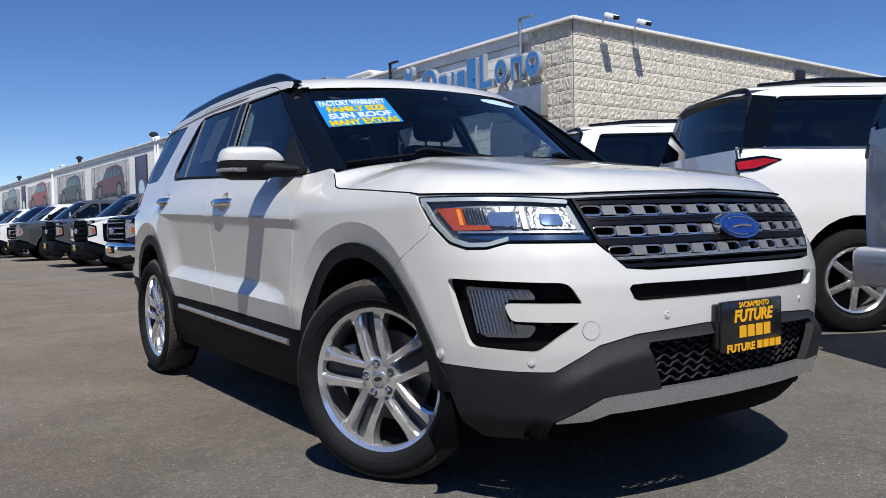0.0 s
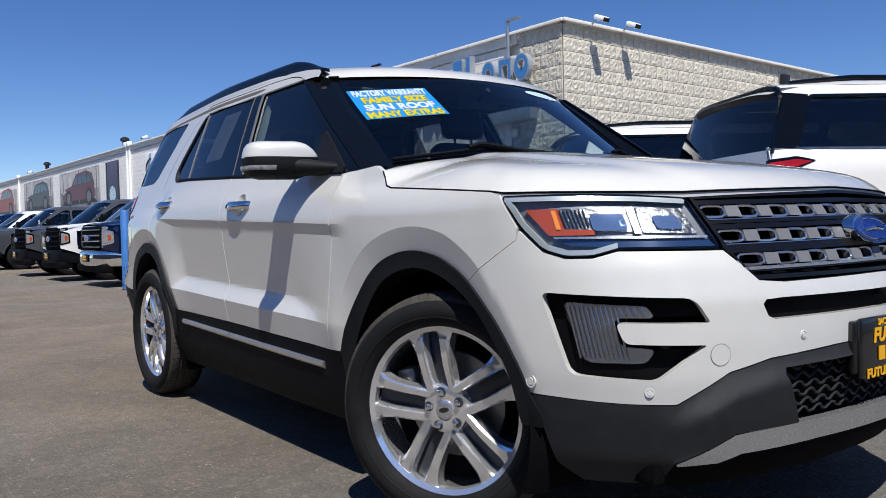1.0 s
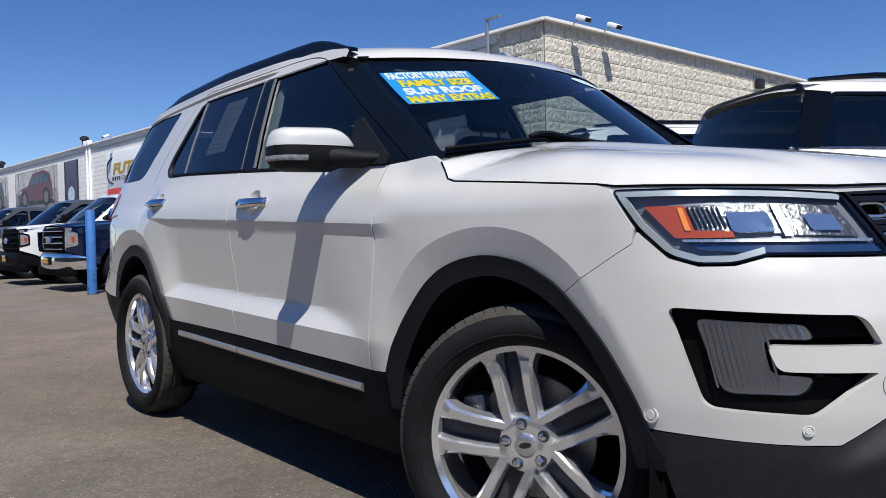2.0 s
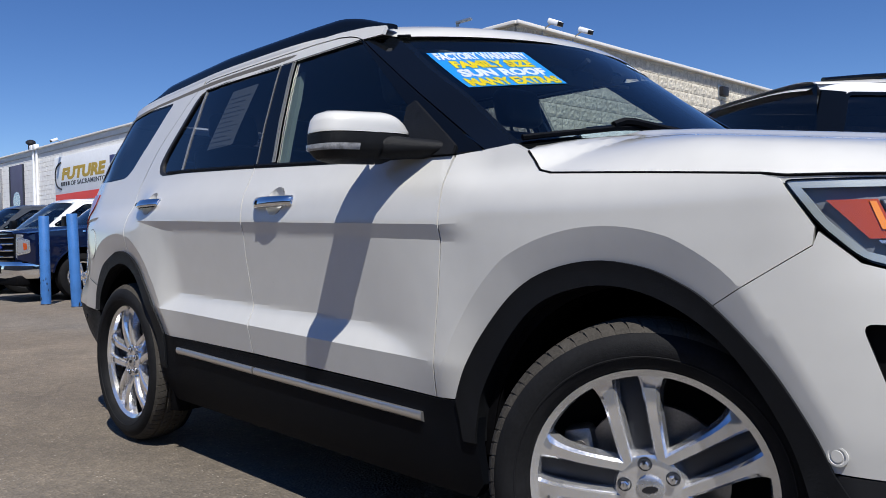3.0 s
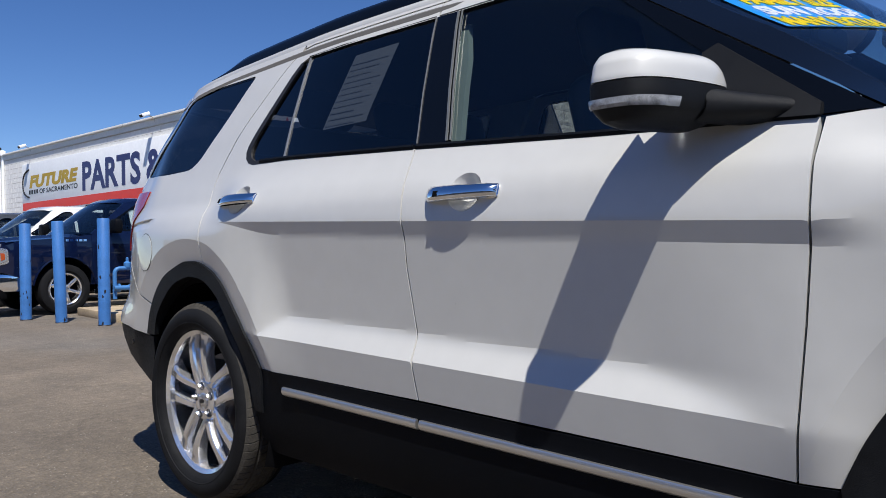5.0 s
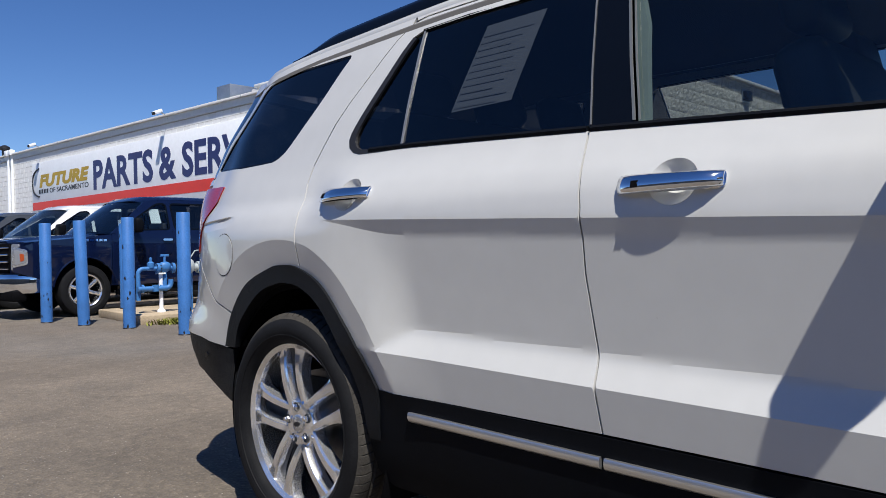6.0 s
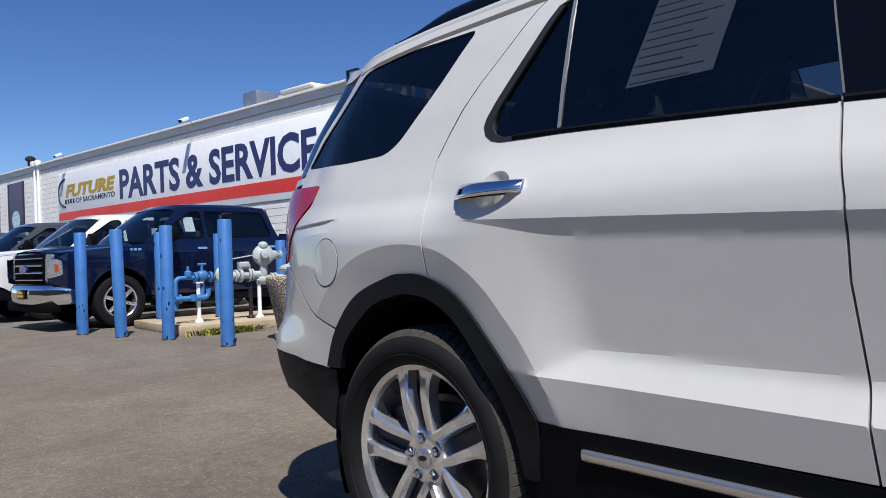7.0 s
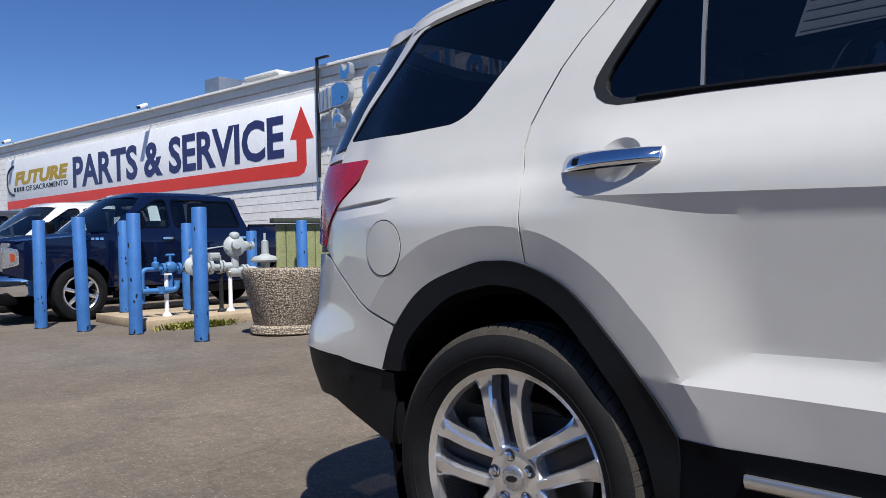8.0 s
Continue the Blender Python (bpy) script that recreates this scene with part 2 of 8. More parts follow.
def rounded(pts, r, n=5):
    """An outline with its corners rounded; r: one radius, or one for each corner."""
    pts = [Vector(p) for p in pts]
    out = []
    for i, p in enumerate(pts):
        rad = r[i] if isinstance(r, (list, tuple)) else r
        a, b = pts[i - 1] - p, pts[(i + 1) % len(pts)] - p
        cut = min(rad, a.length * 0.48, b.length * 0.48)
        if cut < 1e-4:
            out.append(tuple(p))
            continue
        s, e = p + a.normalized() * cut, p + b.normalized() * cut
        for k in range(n + 1):
            t = k / n
            out.append(tuple(s * (1 - t) ** 2 + p * 2 * t * (1 - t) + e * t * t))
    return out


def resampled(pts, step):
    out = []
    for i, p in enumerate(pts):
        a, b = np.array(p, float), np.array(pts[(i + 1) % len(pts)], float)
        n = max(1, int(math.ceil(np.linalg.norm(b - a) / step)))
        out.extend(a + (b - a) * k / n for k in range(n))
    return np.array(out)


def inside(q, poly):
    """Which of the places q lie in the outline."""
    x, y = q[:, 0], q[:, 1]
    hit = np.zeros(len(q), bool)
    for (ax, ay), (bx, by) in zip(poly, np.roll(poly, -1, axis=0)):
        c = (ay > y) != (by > y)
        with np.errstate(divide="ignore", invalid="ignore"):
            hit ^= c & (x < (bx - ax) * (y - ay) / (by - ay) + ax)
    return hit


def edge_distance(q, poly):
    d = np.full(len(q), 9e9)
    for a, b in zip(poly, np.roll(poly, -1, axis=0)):
        ab = b - a
        t = np.clip(((q - a) @ ab) / max(ab @ ab, 1e-12), 0, 1)
        d = np.minimum(d, np.linalg.norm(q - (a + t[:, None] * ab), axis=1))
    return d


def panel(outline, fn, step=0.03, depth=0.012, out=0.0, holes=(), middle=None, lines=()):
    """A sheet on the surface fn(a, b, out), trimmed to an outline with holes, its rim folded back by depth.
    middle: the value of a at the car's middle line, where the rim stays open for the mirrored half; lines: folds that the mesh follows."""
    rims = [resampled(outline, step * 0.8)] + [resampled(h, step * 0.8) for h in holes]
    lo, hi = rims[0].min(0), rims[0].max(0)
    rows = []
    for k, b in enumerate(np.arange(lo[1] + step * 0.4, hi[1], step * 0.87)):
        for a in np.arange(lo[0] + (0.5 * step if k % 2 else 0.1 * step), hi[0], step):
            rows.append((a, b))
    q = np.array(rows) if rows else np.zeros((0, 2))
    if len(q):
        ok = inside(q, rims[0])
        for r in rims[1:]:
            ok &= ~inside(q, r)
        for r in rims:
            ok &= edge_distance(q, r) > step * 0.4
        q = q[ok]
    pts, edges = [], []
    for r in rims:
        k = len(pts)
        pts.extend(r)
        edges.extend((k + i, k + (i + 1) % len(r)) for i in range(len(r)))
    for line in lines:
        fine = []
        for a, b in zip(line, line[1:]):
            a, b = np.array(a, float), np.array(b, float)
            n = max(1, int(math.ceil(np.linalg.norm(b - a) / (step * 1.2))))
            fine.extend(a + (b - a) * k / n for k in range(n))
        fine = np.array(fine + [np.array(line[-1], float)])
        ok = inside(fine, rims[0])
        for r in rims[1:]:
            ok &= ~inside(fine, r)
        for r in rims:
            ok &= edge_distance(fine, r) > step * 0.15
        if len(q):
            near = np.min(np.linalg.norm(q[:, None, :] - fine[None, :, :], axis=2), axis=1) < step * 0.62
            q = q[~near]
        last = None
        for p, good in zip(fine, ok):
            if good:
                pts.append(p)
                if last is not None:
                    edges.append((last, len(pts) - 1))
                last = len(pts) - 1
            else:
                last = None
    pts.extend(q)
    vs, _, tris, ov, _, _ = delaunay_2d_cdt([Vector(p) for p in pts], edges, [], 0, 1e-6)
    p2 = np.array([tuple(v) for v in vs])
    tris = [t for t in tris if len(t) == 3]
    cen = np.array([p2[list(t)].mean(0) for t in tris])
    ok = inside(cen, rims[0])
    for r in rims[1:]:
        ok &= ~inside(cen, r)
    tris = [tuple(t) for t, k in zip(tris, ok) if k]
    v = [tuple(p) for p in fn(p2[:, 0], p2[:, 1], out)]
    if depth:
        count = {}
        for t in tris:
            for a, b in zip(t, t[1:] + t[:1]):
                count[(a, b)] = 1
        rim = [(a, b) for a, b in count if (b, a) not in count]
        if middle is not None:
            rim = [(a, b) for a, b in rim if abs(p2[a, 0] - middle) > 1e-4 or abs(p2[b, 0] - middle) > 1e-4]
        need = sorted({i for e in rim for i in e})
        back = fn(p2[need, 0], p2[need, 1], out - depth)
        at = {i: len(v) + k for k, i in enumerate(need)}
        v.extend(tuple(p) for p in back)
        tris += [(b, a, at[a], at[b]) for a, b in rim]
    return v, tris


def words(text, size, depth=0.004, fn=None, shear=0.0, bold=0.0, align="CENTER", spacing=1.0, width=None):
    """Letters as a mesh in the xy plane, raised along z, with the built-in font; fn places each vertex. width: squeezed or stretched to it."""
    cu = bpy.data.curves.new("words", "FONT")
    cu.body, cu.size, cu.extrude, cu.shear, cu.offset, cu.align_x, cu.space_character = text, size, depth / 2, shear, bold, align, spacing
    cu.resolution_u = 3
    ob = bpy.data.objects.new("words", cu)
    scene.collection.objects.link(ob)
    dg = bpy.context.evaluated_depsgraph_get()
    me = bpy.data.meshes.new_from_object(ob.evaluated_get(dg))
    v = [tuple(p.co) for p in me.vertices]
    f = [tuple(p.vertices) for p in me.polygons]
    bpy.data.objects.remove(ob)
    bpy.data.curves.remove(cu)
    bpy.data.meshes.remove(me)
    if width:
        xs = [p[0] for p in v]
        lo, hi = min(xs), max(xs)
        k = width / (hi - lo)
        shift = {"CENTER": (lo + hi) / 2, "LEFT": lo}[align]
        v = [((p[0] - shift) * k, p[1], p[2]) for p in v]
    if fn:
        v = [tuple(fn(*p)) for p in v]
    return v, f

# ---- the white sport-utility vehicle: its surfaces ----
def smooth(a, b, v):
    """0 below a, 1 above b, eased between (a may be the larger)."""
    t = np.clip((np.asarray(v, float) - a) / (b - a), 0, 1)
    return t * t * (3 - 2 * t)


def table(pairs, width=0.008):
    """A softly rounded curve through (place, value) pairs."""
    px, pv = np.array(pairs).T
    fine = np.arange(px[0] - 0.1, px[-1] + 0.1, 0.002)
    val = np.interp(fine, px, pv)
    n = max(1, int(width / 0.002))
    kern = np.hanning(2 * n + 3)
    val = np.convolve(np.pad(val, n + 1, mode="edge"), kern / kern.sum(), "valid")
    return lambda q: np.interp(q, fine, val)


# half plan of the body at bumper height, from the nose's middle round the flank to the tail's middle
PLAN = [(0, -2.405), (-0.2, -2.393), (-0.4, -2.36), (-0.55, -2.318), (-0.67, -2.262), (-0.78, -2.18), (-0.865, -2.068),
        (-0.918, -1.95), (-0.948, -1.84), (-0.968, -1.68), (-0.978, -1.45), (-0.985, -1.0), (-0.99, -0.5), (-0.99, 0.0), (-0.99, 0.5),
        (-0.988, 1.0), (-0.98, 1.45), (-0.965, 1.75), (-0.94, 2.02), (-0.9, 2.22), (-0.83, 2.37), (-0.72, 2.46), (-0.5, 2.53), (-0.25, 2.555), (0, 2.56)]


def plan_curve():
    p = np.array(PLAN)
    out = []
    for i in range(len(p) - 1):
        a, b, c, d = p[max(i - 1, 0)], p[i], p[i + 1], p[min(i + 2, len(p) - 1)]
        if i == 0:
            a = np.array((-c[0], c[1]))
        if i == len(p) - 2:
            d = np.array((-b[0], b[1]))
        for t in np.linspace(0, 1, 24, endpoint=False):
            out.append(0.5 * (2 * b + (c - a) * t + (2 * a - 5 * b + 4 * c - d) * t * t + (3 * b - a - 3 * c + d) * t ** 3))
    out.append(p[-1])
    out = np.array(out)
    s = np.concatenate([[0], np.cumsum(np.hypot(*np.diff(out, axis=0).T))])
    s -= np.interp(0, out[:, 1], s)
    tan = np.gradient(out, s, axis=0)
    kern = np.hanning(31)
    kern /= kern.sum()
    tan = np.stack([np.convolve(np.pad(tan[:, k], 15, mode="edge"), kern, "valid") for k in (0, 1)], 1)
    tan /= np.linalg.norm(tan, axis=1)[:, None]
    return s, out, tan


CS, CP, CT = plan_curve()
U_NOSE, U_TAIL = CS[0], CS[-1]
EDGE_LOW, BAND_LOW, BAND_TOP = 0.654, 0.992, 1.036
DOOR_LOW = table([(0.2, 0.10), (0.26, 0.075), (0.34, 0.05), (0.42, 0.034), (0.50, 0.028), (0.56, 0.0185), (0.654, 0.004), (0.75, -0.010)], 0.03)
DOOR_HIGH = table([(0.90, 0.0), (1.036, 0.0), (1.06, 0.003), (1.10, 0.011), (1.15, 0.024), (1.20, 0.046), (1.30, 0.10)], 0.02)


def door_skin(u, h):
    """The doors by height over their folds: lower edge, scooped face, crease band, shoulder."""
    edge, top = float(DOOR_LOW(EDGE_LOW)), float(DOOR_HIGH(BAND_TOP))
    narrow = 1 - smooth(0.85, 1.27, u)
    band_low = BAND_TOP - (BAND_TOP - BAND_LOW) * narrow
    depth = 0.0125 * narrow
    f = np.clip((h - EDGE_LOW) / (band_low - EDGE_LOW), 0, 1)
    g = np.clip((BAND_TOP - h) / np.maximum(BAND_TOP - band_low, 1e-4), 0, 1)
    mid = edge + (depth - edge) * f
    base = np.where(h < EDGE_LOW, DOOR_LOW(h), np.where(h < band_low, mid, np.where(h < BAND_TOP, depth * g, DOOR_HIGH(h) - top)))
    taper = smooth(-0.83, -0.44, u) ** 0.8 * smooth(1.0, 0.80, u)
    limit = 0.031 * taper * np.interp(f, [0, 0.225, 0.58, 1], [1, 1, 0.56, 0])
    ramp = np.clip(h - EDGE_LOW, 0, None) * 0.48 * (0.2 + 0.8 * smooth(-0.85, -0.55, u))
    k = 0.009 * np.clip((h - EDGE_LOW) / 0.02, 0, 1) + 1e-6
    mix = np.clip(0.5 + 0.5 * (limit - ramp) / k, 0, 1)
    scoop_in = np.maximum(limit * (1 - mix) + ramp * mix - k * mix * (1 - mix), 0)
    return base + scoop_in * (h > EDGE_LOW) * (h < band_low)


PLAIN = table([(0.2, 0.10), (0.26, 0.075), (0.34, 0.05), (0.42, 0.034), (0.50, 0.031), (0.60, 0.023), (0.68, 0.018), (0.80, 0.0125), (0.95, 0.008), (1.03, 0.008), (1.07, 0.018), (1.10, 0.034),
               (1.13, 0.06), (1.30, 0.12)], 0.03)
NOSE = table([(0.2, 0.16), (0.27, 0.09), (0.33, 0.05), (0.45, 0.02), (0.55, 0.005), (0.65, 0.0), (0.76, 0.0), (0.85, 0.02), (0.95, 0.065), (1.02, 0.11), (1.06, 0.143), (1.12, 0.21)], 0.03)
TAIL = table([(0.2, 0.20), (0.35, 0.10), (0.46, 0.048), (0.56, 0.014), (0.63, 0.0), (0.68, 0.004), (0.76, 0.04), (0.9, 0.05), (1.1, 0.062), (1.2, 0.075), (1.3, 0.11)], 0.03)
WHEEL_Y, WHEEL_Z = 1.432, 0.382


def fold_shift(u):
    """The body folds rise gently towards the tail."""
    return 0.033 * np.clip(u, -1.0, 1.2) - 0.016


def ridge_r(a, w):
    """Radius of the fold round each wheel arch, by the angle from upright towards the tail."""
    if w < 0:
        return np.interp(a, [-1.0, -0.87, -0.67, -0.45, -0.2, 0.05, 0.36, 0.6, 1.0], [0.478, 0.487, 0.505, 0.545, 0.577, 0.593, 0.611, 0.627, 0.62])
    return np.interp(a, [-1.0, -0.72, -0.49, -0.24, 0.0, 0.3, 0.45, 1.0], [0.562, 0.570, 0.594, 0.613, 0.620, 0.631, 0.638, 0.638])


def inset(u, z):
    """How far the skin lies inside the plan curve."""
    k = smooth(-1.0, -0.84, u) * smooth(1.36, 1.12, u)
    side = PLAIN(z) * (1 - k) + door_skin(u, z - fold_shift(u)) * k
    for w in (-WHEEL_Y, WHEEL_Y):
        r = np.hypot(u - w, z - WHEEL_Z)
        ridge = ridge_r(np.arctan2(u - w, z - WHEEL_Z + 1e-9), w)
        side = side - (0.011 * np.clip(1 - (r - ridge) / 0.2, 0, 1) ** 1.5 - 0.19 * np.clip(ridge - r, 0, 0.1)) * smooth(1.10, 1.015, z) * smooth(0.4, 0.6, z)
    # small fold that runs forward from the tail lamp
    top = 1.094 - 0.05 * np.clip(u - 1.9, -0.1, 0.3)
    side = side + 0.015 * np.clip((top - z) / 0.006, 0, 1) * np.clip(1 - (top - z) / 0.042, 0, 1) * smooth(1.80, 1.93, u) * smooth(2.30, 2.12, u)
    f = smooth(-1.75, -2.2, u)
    b = smooth(1.85, 2.35, u)
    return side * (1 - f - b) + NOSE(z) * f + TAIL(z) * b


def skin(u, z, out=0.0):
    """A place on the car's flank, nose or tail (right half); out: metres proud of it."""
    u, z = np.asarray(u, float), np.asarray(z, float)
    x, y = np.interp(u, CS, CP[:, 0]), np.interp(u, CS, CP[:, 1])
    tx, ty = np.interp(u, CS, CT[:, 0]), np.interp(u, CS, CT[:, 1])
    d = inset(u, z) - out
    return np.stack([x + ty * d, y - tx * d, z], -1)


UPPER = table([(1.0, 0.97), (1.18, 0.925), (1.28, 0.888), (1.40, 0.845), (1.60, 0.762), (1.68, 0.722), (1.8, 0.66)], 0.03)


def flank(u, z, out=0.0):
    """The whole side, from sill to roof: the lower skin running into the leaning greenhouse."""
    u, z = np.asarray(u, float), np.asarray(z, float)
    low = skin(u, z, out)
    x = UPPER(z) + out - 0.05 * smooth(0.6, 2.0, u) - 0.02 * smooth(-0.4, -1.2, u) - 0.035 * smooth(1.75, 2.15, u) * smooth(1.38, 1.66, z)
    y = np.interp(u, CS, CP[:, 1])
    round_in = np.clip(0.965 + np.interp(u, CS, CP[:, 0]), 0, 1) * smooth(1.9, 2.1, u)
    y = y - 0.42 * np.clip(z - 1.25, 0, 1) * smooth(2.05, 2.6, u)
    high = np.stack([-(x - round_in), y, z], -1)
    w = smooth(1.08, 1.27, z)[..., None]
    return low * (1 - w) + high * w


BELT = table([(-1.2, 1.2), (-0.85, 1.184), (-0.36, 1.202), (0.3, 1.236), (0.92, 1.264), (1.16, 1.27), (2.2, 1.29)], 0.05)
ROOF_TOP = table([(-0.62, 1.735), (-0.3, 1.742), (0.0, 1.758), (0.4, 1.772), (1.0, 1.772), (1.6, 1.748), (2.2, 1.70)], 0.1)
ARCH_F = [(-0.885, 0.513), (-0.93, 0.612), (-0.993, 0.704), (-1.101, 0.811), (-1.21, 0.869), (-1.346, 0.896), (-1.472, 0.884), (-1.56, 0.852),
          (-1.635, 0.806), (-1.744, 0.698), (-1.825, 0.578), (-1.864, 0.495)]
ARCH_F_IN = [(-0.945, 0.40), (-0.955, 0.47), (-0.986, 0.565), (-1.092, 0.711), (-1.201, 0.799), (-1.355, 0.839), (-1.499, 0.819), (-1.626, 0.752),
             (-1.717, 0.654), (-1.789, 0.531), (-1.83, 0.40)]
ARCH_R = [(0.975, 0.557), (1.035, 0.65), (1.125, 0.755), (1.233, 0.857), (1.36, 0.910), (1.45, 0.918), (1.532, 0.907), (1.704, 0.847), (1.83, 0.734), (1.896, 0.611)]
ARCH_R_IN = [(1.03, 0.40), (1.045, 0.48), (1.07, 0.55), (1.116, 0.641), (1.233, 0.778), (1.342, 0.842), (1.43, 0.858), (1.50, 0.853), (1.622, 0.815), (1.767, 0.706), (1.815, 0.612)]
SEAM_A = [(-0.848, 1.184), (-0.842, 1.10), (-0.842, 0.99), (-0.832, 0.80), (-0.81, 0.512)]
SEAM_B = [(0.262, 1.234), (0.236, 1.05), (0.236, 0.90), (0.212, 0.69), (0.198, 0.54)]
GAP = 0.0028
# rear edge of the side windows, from the belt round the rounded corner to the top
WINDOW_REAR = [(0.92, 1.262), (1.05, 1.263), (1.15, 1.266), (1.185, 1.275), (1.212, 1.293), (1.226, 1.320), (1.222, 1.345), (1.205, 1.378), (1.155, 1.462), (1.07, 1.598), (1.04, 1.638), (1.0, 1.654), (0.8, 1.657)]
# where the roof's side meets the body
ROOF_LOW = table([(-0.6, 1.66), (-0.36, 1.672), (-0.2, 1.70), (0.0, 1.716), (0.9, 1.718), (1.6, 1.702), (2.1, 1.655)], 0.06)


def eased(pts, n=5):
    """A smooth line through the given places."""
    p = [Vector(q) for q in pts]
    out = []
    for i in range(len(p) - 1):
        a, b, c, d = p[max(i - 1, 0)], p[i], p[i + 1], p[min(i + 2, len(p) - 1)]
        for k in range(n):
            t = k / n
            out.append(tuple(0.5 * (2 * b + (c - a) * t + (2 * a - 5 * b + 4 * c - d) * t * t + (3 * b - a - 3 * c + d) * t ** 3)))
    return out + [tuple(p[-1])]




def shrunk(pts, d):
    """An outline drawn inwards by d."""
    p = np.array(pts)
    area = 0.5 * np.sum(p[:, 0] * np.roll(p[:, 1], -1) - np.roll(p[:, 0], -1) * p[:, 1])
    s = 1 if area > 0 else -1
    out = []
    for i in range(len(p)):
        a, b, c = p[i - 1], p[i], p[(i + 1) % len(p)]
        e, f = (b - a) / np.linalg.norm(b - a), (c - b) / np.linalg.norm(c - b)
        n1, n2 = np.array((-e[1], e[0])) * s, np.array((-f[1], f[0])) * s
        n = n1 + n2
        n /= max(np.dot(n, n1), 0.4)
        out.append(tuple(b + n * d))
    return out


def shifted(pts, d):
    return [(a + d, b) for a, b in pts]


def belt_run(a, b, n=6):
    return [(u, float(BELT(u))) for u in np.linspace(a, b, n)]


suv = thing("parked_suv", Matrix(), "white pearl four-door sport-utility car with black cladding, front wheels turned", "car")


def pair(name, geo, material, label="", parent=suv, **kw):
    """The same part on the right and on the left flank."""
    return part(name, geo, material, parent, label, **kw), part(name, flip(geo), material, parent, label, **kw)


# folds of the skin that the panels follow
FOLDS = [[(u, h + float(fold_shift(u))) for u in np.linspace(-1.1, 1.3, 25)] for h in (EDGE_LOW, BAND_TOP)]
FOLDS.append([(u, BAND_TOP - (BAND_TOP - BAND_LOW) * float(1 - smooth(0.85, 1.27, u)) + float(fold_shift(u))) for u in np.linspace(-1.1, 1.20, 40)])
FLARES = [[(w + float(ridge_r(t, w)) * math.sin(t), WHEEL_Z + float(ridge_r(t, w)) * math.cos(t)) for t in np.linspace(-1.1, 1.1, 40)] for w in (-WHEEL_Y, WHEEL_Y)]
TAIL_FOLD = [[(u, 1.094 - d - 0.05 * max(-0.1, min(0.3, u - 1.9))) for u in np.linspace(1.80, 2.2, 14)] for d in (0.0, 0.006, 0.042)]
# front wings
wing = SEAM_A + [(-0.812, 0.512)] + eased(ARCH_F[:9]) + [(-1.832, 0.928), (-1.836, 0.962), (-1.772, 1.058), (-1.735, 1.068), (-1.472, 1.088), (-1.20, 1.107),
                                                 (-1.165, 1.118), (-1.115, 1.168), (-1.05, 1.198)]
wing = shifted(SEAM_A, -GAP) + wing[len(SEAM_A) + 1:]
pair("front_wing", panel(wing, flank, 0.014, 0.02, lines=FLARES[:1]), PAINT, angle=9)
# doors
front_door_outline = shifted(SEAM_B, -GAP)[::-1] + belt_run(0.26, -0.84)[1:] + shifted(SEAM_A, GAP)[1:]
front_door_outline = [(u, z) for u, z in front_door_outline]


def scoop(uc, zc, ru=0.056, rz=0.05, n=28):
    return [(uc + ru * math.cos(2 * math.pi * k / n), zc + rz * math.sin(2 * math.pi * k / n)) for k in range(n)]


d_r, d_l = pair("front_door", panel(front_door_outline, flank, 0.013, 0.02, lines=FOLDS, holes=[scoop(0.010, 1.095)]), PAINT, angle=11)
rear_edge = [(1.352, 0.915), (1.354, 0.99), (1.364, 1.06), (1.388, 1.13), (1.402, 1.19), (1.398, 1.252), (1.371, 1.316), (1.335, 1.387), (1.287, 1.457), (1.205, 1.552), (1.125, 1.648), (1.07, 1.692)]
rear_door_outline = shifted(SEAM_B, GAP) + [(u - GAP, z - 0.005) for u, z in eased(ARCH_R[:5]) if u < 1.335] + shifted(rear_edge, -GAP)
rear_door_outline += [(1.0, 1.703), (0.75, 1.702), (0.33, 1.703), (0.33, 1.655)] + WINDOW_REAR[::-1]
r_r, r_l = pair("rear_door", panel(rear_door_outline, flank, 0.013, 0.02, lines=FOLDS + FLARES[1:], holes=[scoop(1.104, 1.133)]), PAINT, angle=11)
# frame of the front door above the glass, and the roof-side band
pair("door_frame", panel([(-0.19, 1.657), (-0.05, 1.657), (0.325, 1.655), (0.325, 1.703), (0.13, 1.703), (-0.03, 1.697), (-0.11, 1.685), (-0.16, 1.672)], flank, 0.02, 0.015), PAINT)
low_run = [(-0.31, 1.656), (-0.20, 1.660), (-0.15, 1.679), (-0.105, 1.691), (-0.03, 1.702), (0.13, 1.7075), (0.75, 1.7075), (1.0, 1.7085), (1.055, 1.702)]
pair("cantrail", panel(low_run + [(u, float(ROOF_LOW(u)) + 0.008) for u in np.linspace(1.06, -0.31, 24)], flank, 0.02, 0.014), PAINT)
# quarter panel with its window opening
quarter_corners, quarter_radii = [(1.368, 1.650), (1.50, 1.458), (1.615, 1.322), (1.675, 1.290), (1.90, 1.285), (2.195, 1.297), (1.95, 1.622), (1.83, 1.652)], [0.03, 0.12, 0.10, 0.08, 0.03, 0.015, 0.03, 0.06]
quarter_glass = rounded(quarter_corners, quarter_radii, 5)
quarter = shifted(rear_edge, GAP) + [(1.065, 1.725), (1.3, 1.719), (1.6, 1.708), (1.85, 1.688), (2.0, 1.668), (2.215, 1.285), (2.22, 1.222), (2.035, 1.224), (2.06, 1.163), (2.115, 1.122), (2.19, 1.068), (2.245, 1.016), (2.27, 0.958), (2.21, 0.93),
                                     (2.1, 0.87), (1.98, 0.80), (1.84, 0.742)]
quarter += [(u, z - 0.005) for u, z in eased(ARCH_R[3:9])[::-1]][2:]
